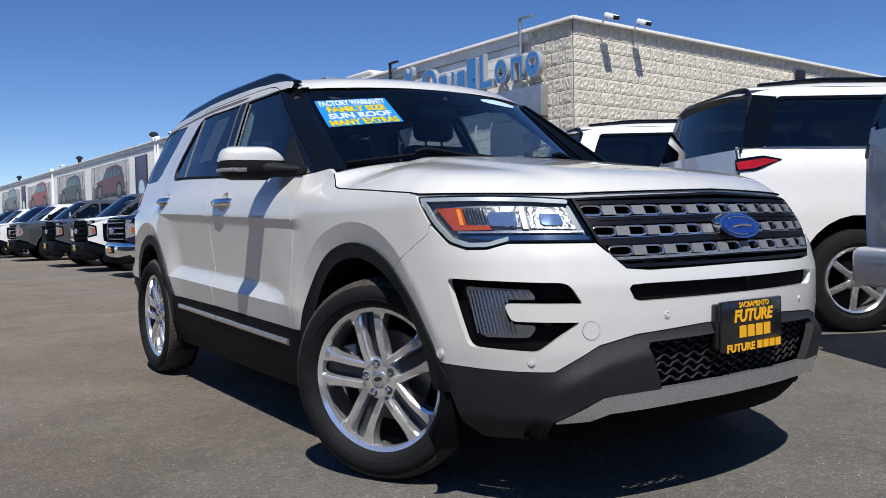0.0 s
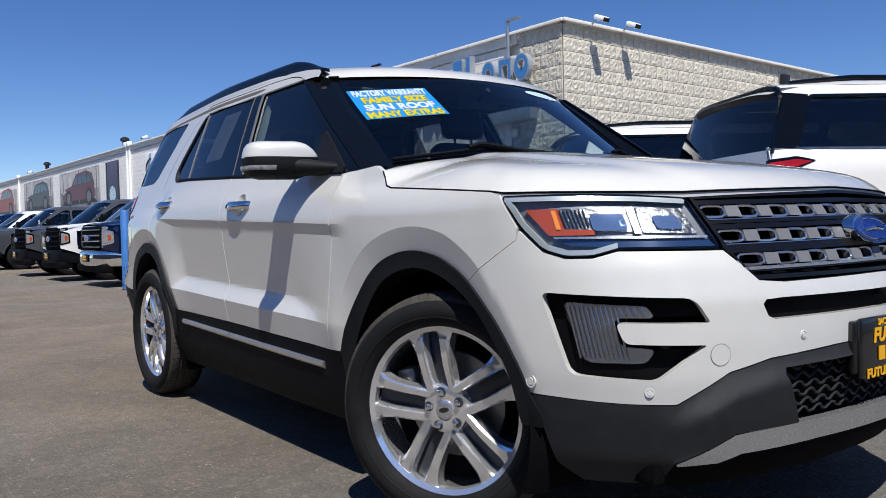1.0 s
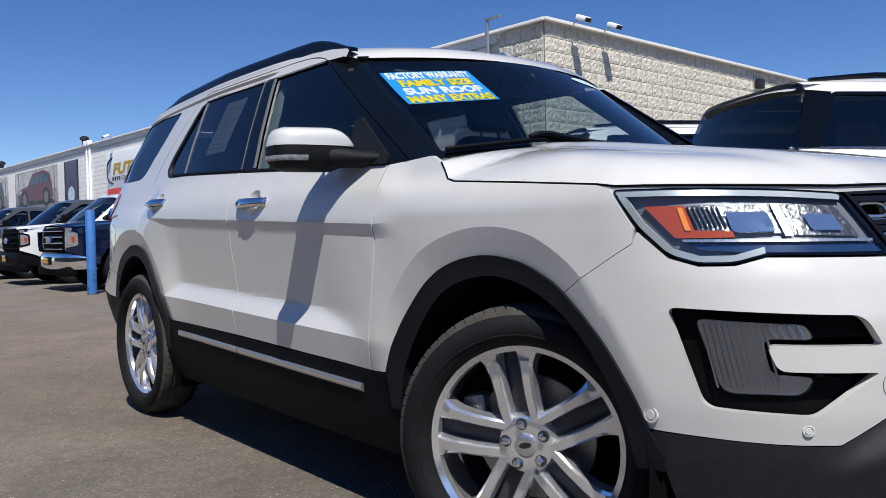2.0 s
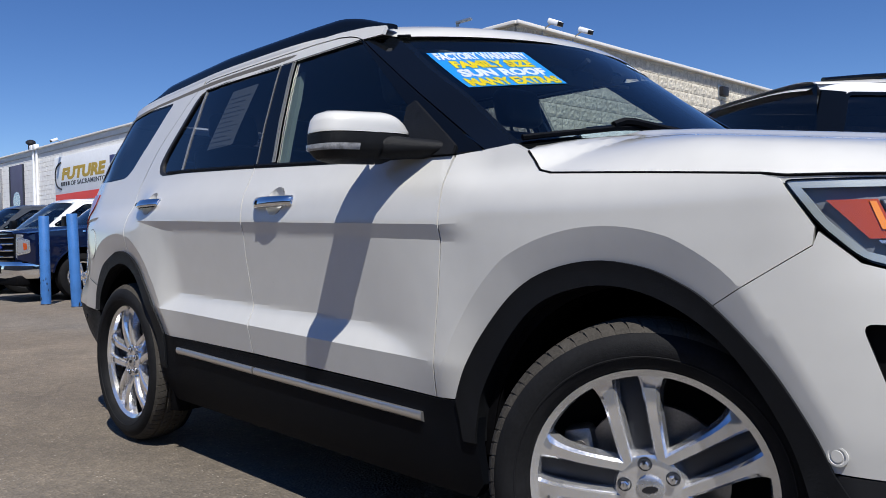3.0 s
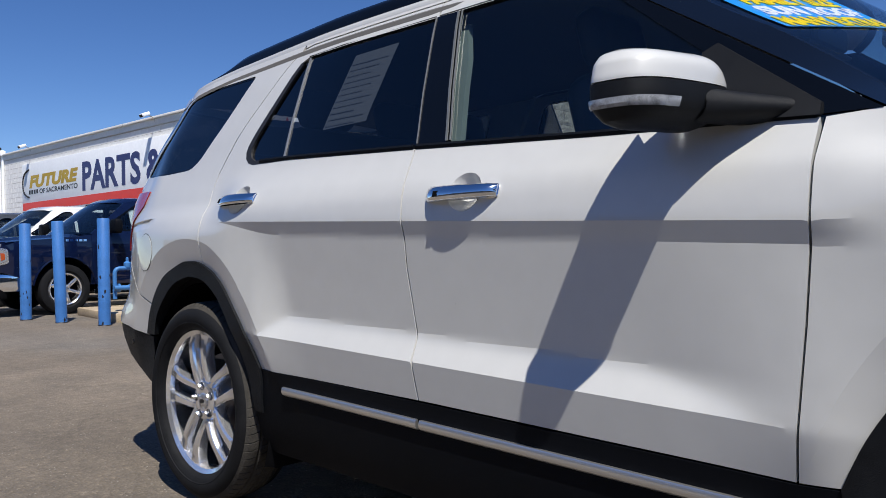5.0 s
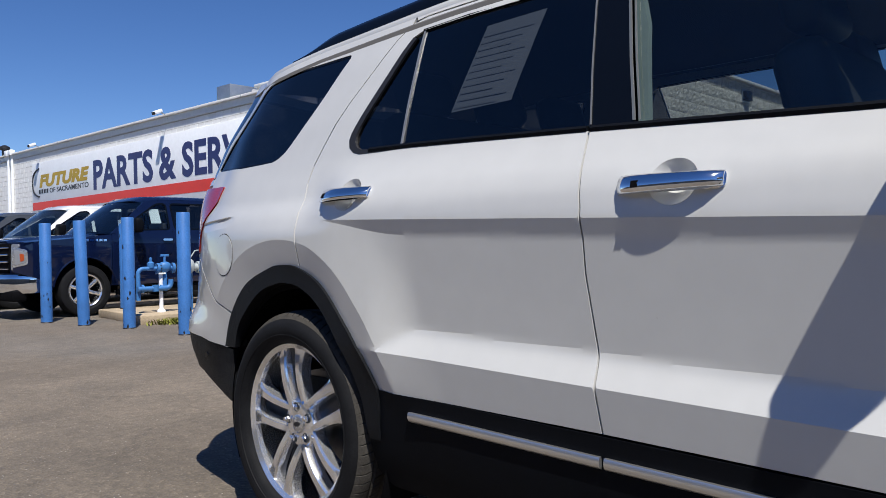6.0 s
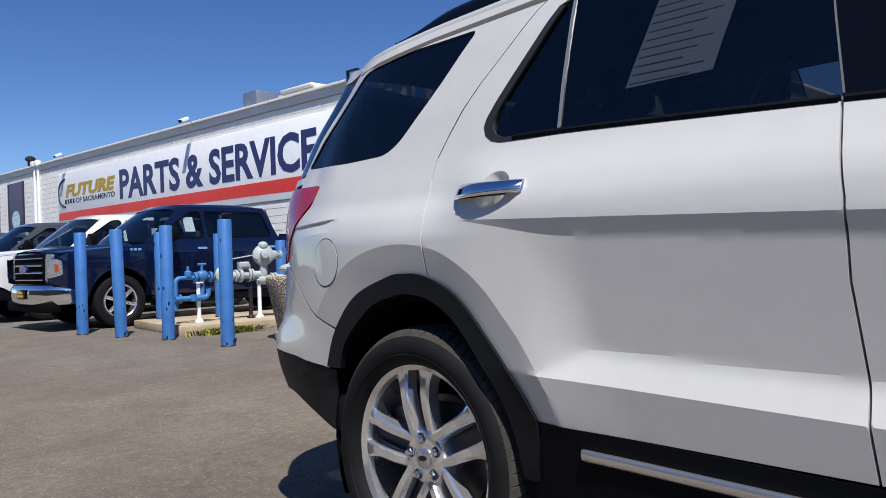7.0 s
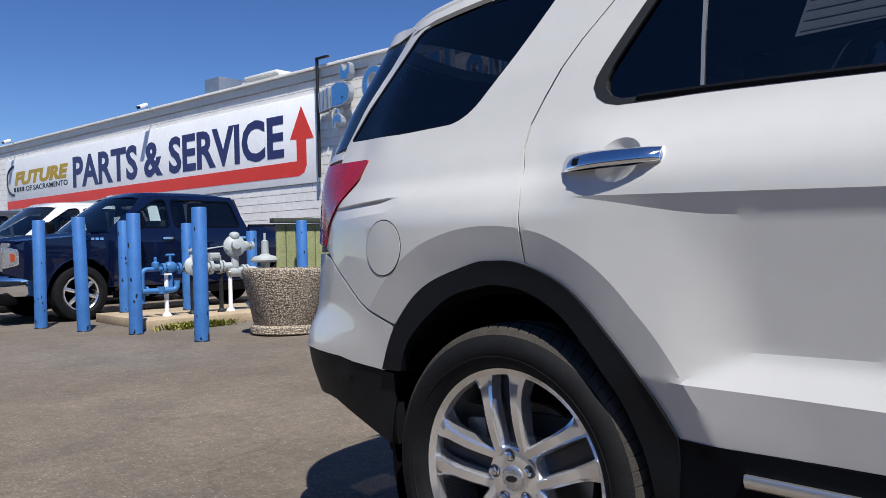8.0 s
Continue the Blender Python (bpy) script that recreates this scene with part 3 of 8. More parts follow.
pair("quarter_panel", panel(quarter, flank, 0.016, 0.02, holes=[quarter_glass], lines=FLARES[1:] + TAIL_FOLD), PAINT, angle=9)
pair("quarter_window", panel(quarter_glass, flank, 0.05, 0.0, out=-0.005), GLASS_TINT, "dark tinted rear quarter glass")
pair("window_seal", panel(quarter_glass, flank, 0.03, 0.006, out=-0.003, holes=[shrunk(quarter_glass, 0.008)]), GLOSS_BLACK)
# rear bumper round the corner
rear_bumper = [(1.845, 0.735), (1.985, 0.795), (2.105, 0.865), (2.215, 0.925), (2.30, 0.94), (U_TAIL, 0.94), (U_TAIL, 0.64), (2.3, 0.64), (2.10, 0.632), (1.90, 0.606), (1.872, 0.66)]
half = panel(rear_bumper, flank, 0.035, 0.02, middle=U_TAIL)
part("rear_bumper", both(half), PAINT, suv, weld=0.0005)
half = panel([(1.862, 0.60), (1.898, 0.602), (2.10, 0.628), (2.3, 0.636), (U_TAIL, 0.636), (U_TAIL, 0.47), (2.5, 0.48), (2.25, 0.49), (2.19, 0.485), (2.02, 0.435), (1.90, 0.400), (1.856, 0.400)], skin, 0.035, 0.03, out=-0.004, middle=U_TAIL)
part("rear_valance", both(half), PLASTIC_TRIM, suv, "black textured lower rear bumper", weld=0.0005)
pair("reversing_sensor", lathe([(0.0004, 0.004), (0.011, 0.004), (0.012, 0)], tuple(skin(2.06, 0.565, 0.001)), (-0.95, 0.3, 0), 14), GLOSS_BLACK)
# tail lamps and tailgate
pair("tail_lamp", panel(rounded([(2.03, 1.224), (2.45, 1.235), (2.45, 0.985), (2.27, 0.962), (2.245, 1.02), (2.19, 1.072), (2.115, 1.126), (2.06, 1.165)], 0.01), flank, 0.03, 0.02, out=0.006), RED_LENS, "red tail lamp")
half = panel([(2.46, 0.945), (U_TAIL, 0.945), (U_TAIL, 1.27), (2.23, 1.27), (2.23, 1.245), (2.46, 1.24)], flank, 0.04, 0.02, middle=U_TAIL)
part("tailgate", both(half), PAINT, suv, weld=0.0005)
half = panel([(2.225, 1.29), (2.24, 1.28), (U_TAIL, 1.28), (U_TAIL, 1.64), (2.03, 1.64)], flank, 0.05, 0.01, out=-0.004, middle=U_TAIL)
part("rear_window", both(half), GLASS_TINT, suv, weld=0.0005)
# fuel flap: a ring-shaped gap with the flap set in it
fc = (1.858, 0.955)
ring = [(fc[0] + 0.084 * math.cos(t), fc[1] + 0.079 * math.sin(t)) for t in np.linspace(0, 2 * math.pi, 40, endpoint=False)]
ring_in = [(fc[0] + (a - fc[0]) * 0.965, fc[1] + (b - fc[1]) * 0.965) for a, b in ring]
part("fuel_flap", panel(ring_in, flank, 0.03, 0.004, out=0.0018), PAINT, suv)
part("fuel_flap_gap", panel(ring, flank, 0.02, 0.0, out=0.0006, holes=[ring_in]), PLASTIC_DARK, suv)

# black cladding, arch trims, bright sill strip
sill = [(-0.885, 0.509), (-0.80, 0.508), (0.2, 0.534), (0.972, 0.553), (1.066, 0.545), (1.045, 0.48), (1.03, 0.30), (0.98, 0.255), (-0.9, 0.235), (-0.94, 0.28), (-0.945, 0.40), (-0.955, 0.47)]
pair("side_cladding", panel(sill, flank, 0.03, 0.03, out=0.003), PLASTIC, "black textured plastic sill cladding")


pair("wheel_arch_trim", panel(eased(ARCH_F) + [(-1.90, 0.44), (-1.90, 0.40)] + eased(ARCH_F_IN)[::-1] + [(-0.90, 0.40)], flank, 0.02, 0.045, out=0.010), PLASTIC_TRIM, "black plastic wheel arch trim", angle=25)
pair("wheel_arch_trim", panel(eased(ARCH_R) + eased(ARCH_R_IN)[::-1] + [(0.985, 0.40), (0.975, 0.50)], flank, 0.02, 0.045, out=0.010), PLASTIC_TRIM, "black plastic wheel arch trim", angle=25)
for a, b in ((-0.742, 0.194), (0.206, 0.838)):
    za, zb = 0.4565 + (a + 0.748) * 0.030, 0.4565 + (b + 0.748) * 0.030
    us = np.linspace(a, b, 20)
    v, f = [], []
    for u in us:
        z = 0.4565 + (u + 0.748) * 0.030
        for dz, out in ((0.002, 0.002), (0.001, 0.011), (-0.006, 0.0145), (-0.013, 0.0155), (-0.021, 0.0135), (-0.027, 0.007), (-0.028, 0.002)):
            v.append(tuple(flank(np.array([u]), np.array([z + dz]), out)[0]))
    for i in range(len(us) - 1):
        f += [(i * 7 + k, (i + 1) * 7 + k, (i + 1) * 7 + k + 1, i * 7 + k + 1) for k in range(6)]
    f += [tuple(range(7)), tuple((len(us) - 1) * 7 + k for k in range(7))]
    pair("sill_strip", (v, f), STRIP, "polished bright sill strip", angle=50)

# wheel wells, floor and inner shell
for w in (-WHEEL_Y, WHEEL_Y):
    rad = 0.46
    well = lathe([(rad - 0.02, 0.02), (rad, 0.06), (rad, 0.42), (0.001, 0.42)], (-0.945, w + (0.012 if w < 0 else -0.005), WHEEL_Z + 0.005), (1, 0, 0), 28, -25, 230)
    pair("wheel_well", well, PLASTIC_DARK)
# the last box is an added, unseen stop for sun leaking through the nose
part("underbody", join(box(0, 0.0, 0.36, 1.72, 1.84, 0.22, 0.03), box(0, 0.1, 0.42, 1.0, 4.4, 0.2, 0.03), box(0, 2.1, 0.54, 1.2, 0.3, 0.16, 0.04), box(0, -2.1, 0.5, 1.5, 0.1, 0.5, 0.03)), PLASTIC_DARK, suv)

# liner plates that close the gap between arch trims and wells
for w, lo, hi in ((-WHEEL_Y, -1.96, -0.86), (WHEEL_Y, 0.93, 1.95)):
    hole = [(w + 0.45 * math.cos(t), WHEEL_Z + 0.005 + 0.45 * math.sin(t)) for t in np.linspace(0, 2 * math.pi, 40, endpoint=False)]
    pair("arch_liner", panel([(lo, 0.36), (hi, 0.36), (hi, 0.95), (lo, 0.95)], lambda u, z, out: flank(u, np.maximum(z, 0.30), out) * np.array((1, 1, 0)) + np.stack([0 * z, 0 * z, z], -1), 0.06, 0.10, out=-0.035,
                             holes=[hole]), PLASTIC_DARK)

# front bumper cover
fog_hole = rounded([(-1.914, 0.783), (-2.335, 0.769), (-2.378, 0.703), (-2.128, 0.706), (-2.152, 0.650), (-2.370, 0.645), (-2.232, 0.551), (-1.996, 0.561)],
                   [0.025, 0.03, 0.012, 0.02, 0.02, 0.012, 0.02, 0.03], 4)
bumper = [(-1.636, 0.8044), (-1.8332, 0.9266), (-1.8425, 0.953), (-1.916, 0.893), (-1.985, 0.874), (-2.065, 0.875), (-2.135, 0.893), (-2.437, 0.890), (-2.531, 0.808), (-2.62, 0.80), (U_NOSE, 0.806),
          (U_NOSE, 0.760), (-2.60, 0.760), (-2.545, 0.757), (-2.535, 0.745), (-2.552, 0.712), (-2.575, 0.703), (U_NOSE, 0.706), (U_NOSE, 0.624), (-2.82, 0.617), (-2.56, 0.600), (-2.431, 0.571),
          (-2.36, 0.53), (-2.287, 0.489), (-2.15, 0.490), (-1.864, 0.497), (-1.825, 0.578), (-1.744, 0.698)]
half = panel(bumper, skin, 0.016, 0.025, holes=[fog_hole], middle=U_NOSE, lines=FLARES[:1])
front_bumper = part("front_bumper", both(half), PAINT, suv, weld=0.0005)


def ledge(u, z, out=0.0):
    """The dark moulding under the white bumper swells out towards its lower edge."""
    top = np.interp(u, [U_NOSE, -2.82, -2.56, -2.431, -2.36, -2.287], [0.622, 0.617, 0.600, 0.571, 0.53, 0.489])
    return skin(u, z, out + 0.036 * smooth(0.0, 0.075, top - z) * smooth(-2.20, -2.40, u))


half = panel([(U_NOSE, 0.620), (-2.82, 0.613), (-2.56, 0.596), (-2.431, 0.567), (-2.36, 0.526), (-2.287, 0.485), (-1.868, 0.493), (-1.90, 0.40), (-1.93, 0.30), (-2.0, 0.25), (-2.25, 0.25), (-2.287, 0.325),
              (-2.44, 0.408), (-2.645, 0.42), (-2.59, 0.556), (-2.60, 0.572), (U_NOSE, 0.588)], ledge, 0.014, 0.03, middle=U_NOSE)
part("lower_bumper", both(half), PLASTIC_BUMPER, suv, "black textured lower bumper moulding", weld=0.0005, angle=24)
half = panel([(-2.29, 0.322), (-2.44, 0.404), (-2.50, 0.412), (-2.65, 0.418), (U_NOSE, 0.43), (U_NOSE, 0.366), (-2.757, 0.362), (-2.468, 0.350), (-2.40, 0.328)], skin, 0.022, 0.03, out=0.035, middle=U_NOSE)
part("skid_plate", both(half), SATIN, suv, "satin silver skid plate", weld=0.0005)
half = panel([(-2.25, 0.25), (-2.29, 0.32), (-2.40, 0.324), (-2.468, 0.346), (-2.757, 0.358), (U_NOSE, 0.362), (U_NOSE, 0.26), (-2.4, 0.235)], skin, 0.03, 0.02, out=-0.004, middle=U_NOSE)
part("front_valance", both(half), PLASTIC_DARK, suv, weld=0.0005)
# lower grille: dark back and wavy bars
half = panel([(-2.57, 0.60), (U_NOSE, 0.62), (U_NOSE, 0.40), (-2.62, 0.40)], skin, 0.05, 0.0, out=-0.04, middle=U_NOSE)
part("lower_grille", both(half), PLASTIC_DARK, suv, weld=0.0005)
for k in range(6):
    z0 = 0.438 + k * 0.0255
    us = np.linspace(-2.63 + k * 0.009, U_NOSE, 46)
    zz = z0 + 0.0075 * np.clip(np.sin((us + 0.01 * k) * 2 * math.pi / 0.062) * 1.6, -1, 1)
    bar = tube([tuple(p) for p in skin(us, zz, -0.012)], 0.0042, 6)
    part("grille_bar", both(bar), PLASTIC_BUMPER, suv)
# slot above the plate
half = panel([(-2.52, 0.77), (U_NOSE, 0.77), (U_NOSE, 0.695), (-2.52, 0.695)], skin, 0.05, 0.0, out=-0.028, middle=U_NOSE)
part("bumper_slot", both(half), PLASTIC_DARK, suv, weld=0.0005)
part("parking_camera", join(box(0, -2.395, 0.748, 0.022, 0.03, 0.02, 0.005)), PLASTIC_DARK, suv)

# fog lamps: dark bowl, lens and ribs
pair("fog_lamp_bezel", panel([(a + (0.02 if a > -2.1 else -0.02), b + (0.015 if b > 0.66 else -0.015)) for a, b in fog_hole], skin, 0.05, 0.0, out=-0.035), PLASTIC_DARK)
fog_lens = rounded([(-1.975, 0.757), (-2.21, 0.748), (-2.235, 0.716), (-2.118, 0.717), (-2.14, 0.640), (-2.235, 0.634), (-2.21, 0.596), (-2.035, 0.594)], [0.02, 0.01, 0.02, 0.03, 0.02, 0.02, 0.02, 0.03], 4)
FOG_METAL = mat("fog_reflector", (0.36, 0.38, 0.43), 0.16, 0.9)
pair("fog_lamp", panel(fog_lens, skin, 0.03, 0.0, out=-0.026), FOG_METAL, "clear fog lamp with ribbed reflector")
ribs = []
for k in range(11):
    u0 = -1.99 - 0.0135 * k
    ribs.append(tube([tuple(p) for p in skin(np.linspace(u0, u0 - 0.035, 8), np.linspace(0.745, 0.605, 8), -0.022)], 0.0032, 6))
for k in range(4):
    u0 = -2.135 - 0.02 * k
    ribs.append(tube([tuple(p) for p in skin(np.linspace(u0, u0 - 0.012, 4), np.linspace(0.745, 0.722, 4), -0.022)], 0.0045, 6))
pair("fog_lamp_ribs", join(*ribs), FOG_METAL)
pair("fog_lamp_lens", panel(fog_lens, skin, 0.03, 0.008, out=-0.014), LENS)

# headlamps
HEAD = [(-1.775, 1.055), (-1.843, 0.962), (-1.916, 0.898), (-1.985, 0.879), (-2.065, 0.880), (-2.135, 0.898), (-2.437, 0.895), (-2.368, 1.036), (-2.20, 1.046), (-2.0, 1.053)]


head_r = rounded(HEAD, [0.02, 0.06, 0.05, 0.05, 0.05, 0.05, 0.02, 0.02, 0.1, 0.1], 4)
pair("headlamp_housing", panel(head_r, skin, 0.04, 0.0, out=-0.024), mat("lamp_bowl", (0.16, 0.17, 0.19), 0.4, 0.2))
pair("headlamp_rim", panel(head_r, skin, 0.02, 0.024, out=-0.004, holes=[shrunk(head_r, 0.0035)]), GLOSS_BLACK)
bar_out, bar_in = shrunk(HEAD, 0.0045), shrunk(HEAD, 0.0185)
bar_line = [bar_out[k] for k in (7, 8, 9, 0, 1, 2, 3, 4, 5)] + [bar_in[k] for k in (5, 4, 3, 2, 1, 0, 9, 8, 7)]
pair("daytime_light_bar", panel(bar_line, skin, 0.015, 0.010, out=-0.006), mat("light_bar_white", (0.50, 0.54, 0.54), 0.2, 0.35), "white light bar round the headlamp")
pair("indicator", panel([(-1.853, 1.012), (-1.945, 1.012), (-1.972, 0.955), (-2.06, 0.952), (-2.066, 0.938), (-1.93, 0.938)], skin, 0.02, 0.01, out=-0.012), AMBER, "amber side reflector")
pair("indicator_edge", panel([(-1.93, 1.008), (-1.942, 1.008), (-1.965, 0.955), (-1.952, 0.955)], skin, 0.02, 0.004, out=-0.009), mat("amber_bright", (0.9, 0.28, 0.03), 0.25, coat=1.0))
pair("reflector_bowl", panel([(-1.95, 1.012), (-2.15, 1.012), (-2.185, 0.945), (-1.975, 0.95)], skin, 0.02, 0.01, out=-0.018), REFLECTOR)
pair("projector", panel(rounded([(-2.04, 0.995), (-2.145, 0.995), (-2.165, 0.95), (-2.06, 0.95)], 0.012), skin, 0.02, 0.01, out=-0.010), mat("projector_lens", (0.20, 0.30, 0.50), 0.05, 0.6, coat=1.0))
pair("reflector_blade", panel([(-2.155, 1.012), (-2.178, 1.012), (-2.205, 0.94), (-2.185, 0.94)], skin, 0.02, 0.012, out=-0.008), SATIN)
pair("reflector_bowl", panel([(-2.185, 1.010), (-2.345, 1.006), (-2.38, 0.936), (-2.21, 0.942)], skin, 0.02, 0.01, out=-0.018), REFLECTOR)
pair("projector", panel(rounded([(-2.24, 0.988), (-2.325, 0.986), (-2.338, 0.95), (-2.255, 0.952)], 0.012), skin, 0.02, 0.01, out=-0.011), mat("projector_lens_low", (0.20, 0.30, 0.50), 0.06, 0.6, coat=1.0))
pair("headlamp_shelf", panel([(-1.945, 0.935), (-2.405, 0.931), (-2.402, 0.925), (-1.95, 0.929)], skin, 0.03, 0.014, out=-0.006), SATIN)
# the blue reflection seen low in the lamp is put into this trim's colour
pair("headlamp_lower_trim", panel([(-1.952, 0.925), (-2.405, 0.921), (-2.428, 0.902), (-2.13, 0.904), (-2.07, 0.906), (-1.99, 0.91)], skin, 0.03, 0.008, out=-0.014), mat("lamp_lower_reflection", (0.02, 0.05, 0.13), 0.2, 0.2, coat=0.8))
combs = [tube([tuple(p) for p in skin(np.linspace(-1.952 - 0.011 * k, -1.978 - 0.011 * k, 4), np.linspace(1.008, 0.96, 4), -0.014)], 0.0022, 5) for k in range(7)]
pair("reflector_ribs", join(*combs), LAMP_DARK)
pair("headlamp_lens", panel(shrunk(head_r, 0.004), skin, 0.03, 0.0, out=0.002), LENS)

# upper grille: dark back, bars with a bright edge, bright loops between grey blocks, oval badge
half = panel([(-2.345, 1.062), (U_NOSE, 1.07), (U_NOSE, 0.79), (-2.50, 0.79), (-2.42, 0.88)], skin, 0.05, 0.0, out=-0.05, middle=U_NOSE)
part("grille_back", both(half), PLASTIC_DARK, suv, weld=0.0005)


def grille_left(z):
    return float(np.interp(z, [0.81, 0.894, 1.04], [-2.527, -2.446, -2.376]))


half = panel([(-2.377, 1.036), (-2.446, 0.893), (-2.531, 0.810), (U_NOSE, 0.812), (U_NOSE, 0.822), (-2.52, 0.822), (-2.462, 0.885), (-2.392, 1.030), (U_NOSE, 1.046), (U_NOSE, 1.056)], skin, 0.02, 0.03, out=0.0, middle=U_NOSE)
part("grille_surround", both(half), GRILLE_BLACK, suv, weld=0.0005)
row_z = [0.992, 0.925, 0.862]
for zc in row_z:
    for dz, h, mtl, o in ((0.027, 0.013, GRILLE_BLACK, 0.0), (-0.026, 0.010, GRILLE_BLACK, -0.002), (-0.0198, 0.0022, BRIGHT, 0.0)):
        l = grille_left(zc + dz)
        bar = panel([(l, zc + dz - h / 2), (U_NOSE, zc + dz - h / 2 + 0.006), (U_NOSE, zc + dz + h / 2 + 0.006), (l, zc + dz + h / 2)], skin, 0.05, 0.02, out=o, middle=U_NOSE)
        part("grille_bar", both(bar), mtl, suv, weld=0.0005)
bar = panel([(-2.497, 0.836), (U_NOSE, 0.842), (U_NOSE, 0.850), (-2.487, 0.844)], skin, 0.05, 0.02, out=0.0, middle=U_NOSE)
part("grille_bar", both(bar), GREY_TRIM, suv, weld=0.0005)


def across(u, z, out):
    """A place on the nose by its way from the car's middle line: below 0 on the right half."""
    p = skin(np.array([U_NOSE + abs(u)]), np.array([z]), out)[0]
    return (p[0] if u < 0 else -p[0], p[1], p[2])


for r, zc in enumerate(row_z):
    width = (-grille_left(zc) + U_NOSE) * -1
    pitch = 0.122
    k = 0
    a = -width + 0.004
    while a < width - 0.05:
        b = min(a + 0.086, width - 0.006)
        mid = (a + b) / 2
        if not (r == 1 and abs(mid) < 0.115):
            n = 18
            loop = [across(mid + (b - a) / 2 * math.copysign(abs(math.cos(t)) ** 0.6, math.cos(t)), zc + 0.002 + 0.0150 * math.copysign(abs(math.sin(t)) ** 0.7, math.sin(t)), -0.006)
                    for t in [2 * math.pi * q / n for q in range(n)]]
            part("grille_loop", tube(loop, 0.0038, 6, True), BRIGHT, suv)
            c, d = b + 0.002, min(a + pitch + 0.016, width - 0.004)
            if d - c > 0.02 and not (r == 1 and abs((c + d) / 2) < 0.115):
                block = prism([(c, zc - 0.012), (d, zc - 0.012), (d, zc + 0.018), (c, zc + 0.018)], across, -0.03, 0.0)
                part("grille_block", block, GREY_TRIM, suv)
        a += pitch
badge_c = 0.935
oval = lambda sx, sz, h: [(0.5 * sx * math.cos(t), badge_c + 0.5 * sz * math.sin(t)) for t in np.linspace(0, 2 * math.pi, 36, endpoint=False)]
badge = part("badge", prism(oval(0.215, 0.088, 0), lambda a, b, h: (a, -2.362 - h + (b - badge_c) * 0.5, b), -0.03, 0.012), CHROME, suv, "oval blue badge with bright rim")
part("badge_face", prism(oval(0.20, 0.075, 0), lambda a, b, h: (a, -2.362 - h + (b - badge_c) * 0.5, b), 0.008, 0.015), EMBLEM_BLUE, badge)
part("badge_ring", tube([(0.086 * math.cos(t), -2.3785 + 0.5 * 0.031 * math.sin(t), badge_c + 0.031 * math.sin(t)) for t in np.linspace(0, 2 * math.pi, 36, endpoint=False)], 0.0016, 5, True), CHROME, badge)
part("badge_bar", tube([(-0.055, -2.379, badge_c - 0.004), (0.0, -2.380, badge_c + 0.003), (0.055, -2.379, badge_c - 0.002)], 0.0055, 6), CHROME, badge)

# number plate holder with its dealer plate
plate_y = -2.432
plate = part("plate_frame", join(box(-0.01, plate_y + 0.012, 0.597, 0.345, 0.02, 0.172, 0.008), box(-0.01, plate_y + 0.03, 0.60, 0.36, 0.03, 0.15, 0.008)), PLATE_BLACK, suv, "black dealer plate with yellow lettering")
flat = lambda cx, cz: (lambda a, b, h: (cx + a, plate_y - 0.001 - h, cz + b))
for text, size, cx, cz, bold, lean, wide in (("SACRAMENTO", 0.026, -0.01, 0.659, 0.0006, 0.0, 0.17), ("FUTURE", 0.056, -0.01, 0.612, 0.0022, 0.15, 0.22), ("FUTURE", 0.036, -0.083, 0.513, 0.0014, 0.0, 0.155)):
    part("plate_lettering", words(text, size, 0.002, flat(cx, cz), bold=bold, shear=lean, width=wide), PLATE_YELLOW, plate)
bars = [box(-0.075 + 0.046 * k, plate_y - 0.002, 0.578, 0.037, 0.002, 0.040, 0.0) for k in range(4)] + [box(0.020 + 0.036 * k, plate_y - 0.002, 0.526, 0.029, 0.002, 0.027, 0.0) for k in range(4)]
for b in bars:
    part("plate_bar", b, PLATE_YELLOW, plate)

# sensors and towing-eye cap
for u, z, r in ((-1.870, 0.531, 0.020), (-2.214, 0.522, 0.0125), (-2.676, 0.654, 0.0115)):
    c = skin(np.array([u, u + 0.01]), np.array([z, z]))
    tang = Vector(c[1] - c[0]).normalized()
    n_out = Vector((tang.y, -tang.x, 0))
    if n_out.dot(Vector((c[0][0], c[0][1] + 1.2, 0))) < 0:
        n_out = -n_out
    pair("parking_sensor", lathe([(0.0004, 0.003), (r * 0.55, 0.003), (r * 0.6, 0.0005), (r * 0.72, 0.0005), (r * 0.8, 0.0025), (r, 0.002), (r * 1.03, -0.004)], tuple(c[0]), n_out, 20), PAINT)
tc = (-2.404, 0.618)
ring = [(tc[0] + 0.029 * math.cos(t), tc[1] + 0.030 * math.sin(t)) for t in np.linspace(0, 2 * math.pi, 32, endpoint=False)]
ring_in = [(tc[0] + (a - tc[0]) * 0.94, tc[1] + (b - tc[1]) * 0.94) for a, b in ring]
part("towing_cap", panel(ring_in, skin, 0.02, 0.003, out=0.0015), PAINT, suv)
part("towing_cap_gap", panel(ring, skin, 0.02, 0.0, out=0.0006, holes=[ring_in]), GREY_TRIM, suv)

# bonnet
edge_u = np.array([-1.108, -1.135, -1.165, -1.205, -1.35, -1.472, -1.60, -1.735, -1.785, -1.86, -1.95, -2.05, -2.15, -2.25, -2.36, -2.5, -2.65, -2.8, -2.95, U_NOSE])
edge_z = np.interp(edge_u, [-3.06, -2.36, -1.785, -1.735, -1.472, -1.205, -1.165, -1.108], [1.068, 1.054, 1.066, 1.073, 1.093, 1.112, 1.122, 1.176])[:]
edge_xyz = skin(edge_u, edge_z)
bonnet_rim = [(float(p[0]), float(p[1])) for p in edge_xyz]
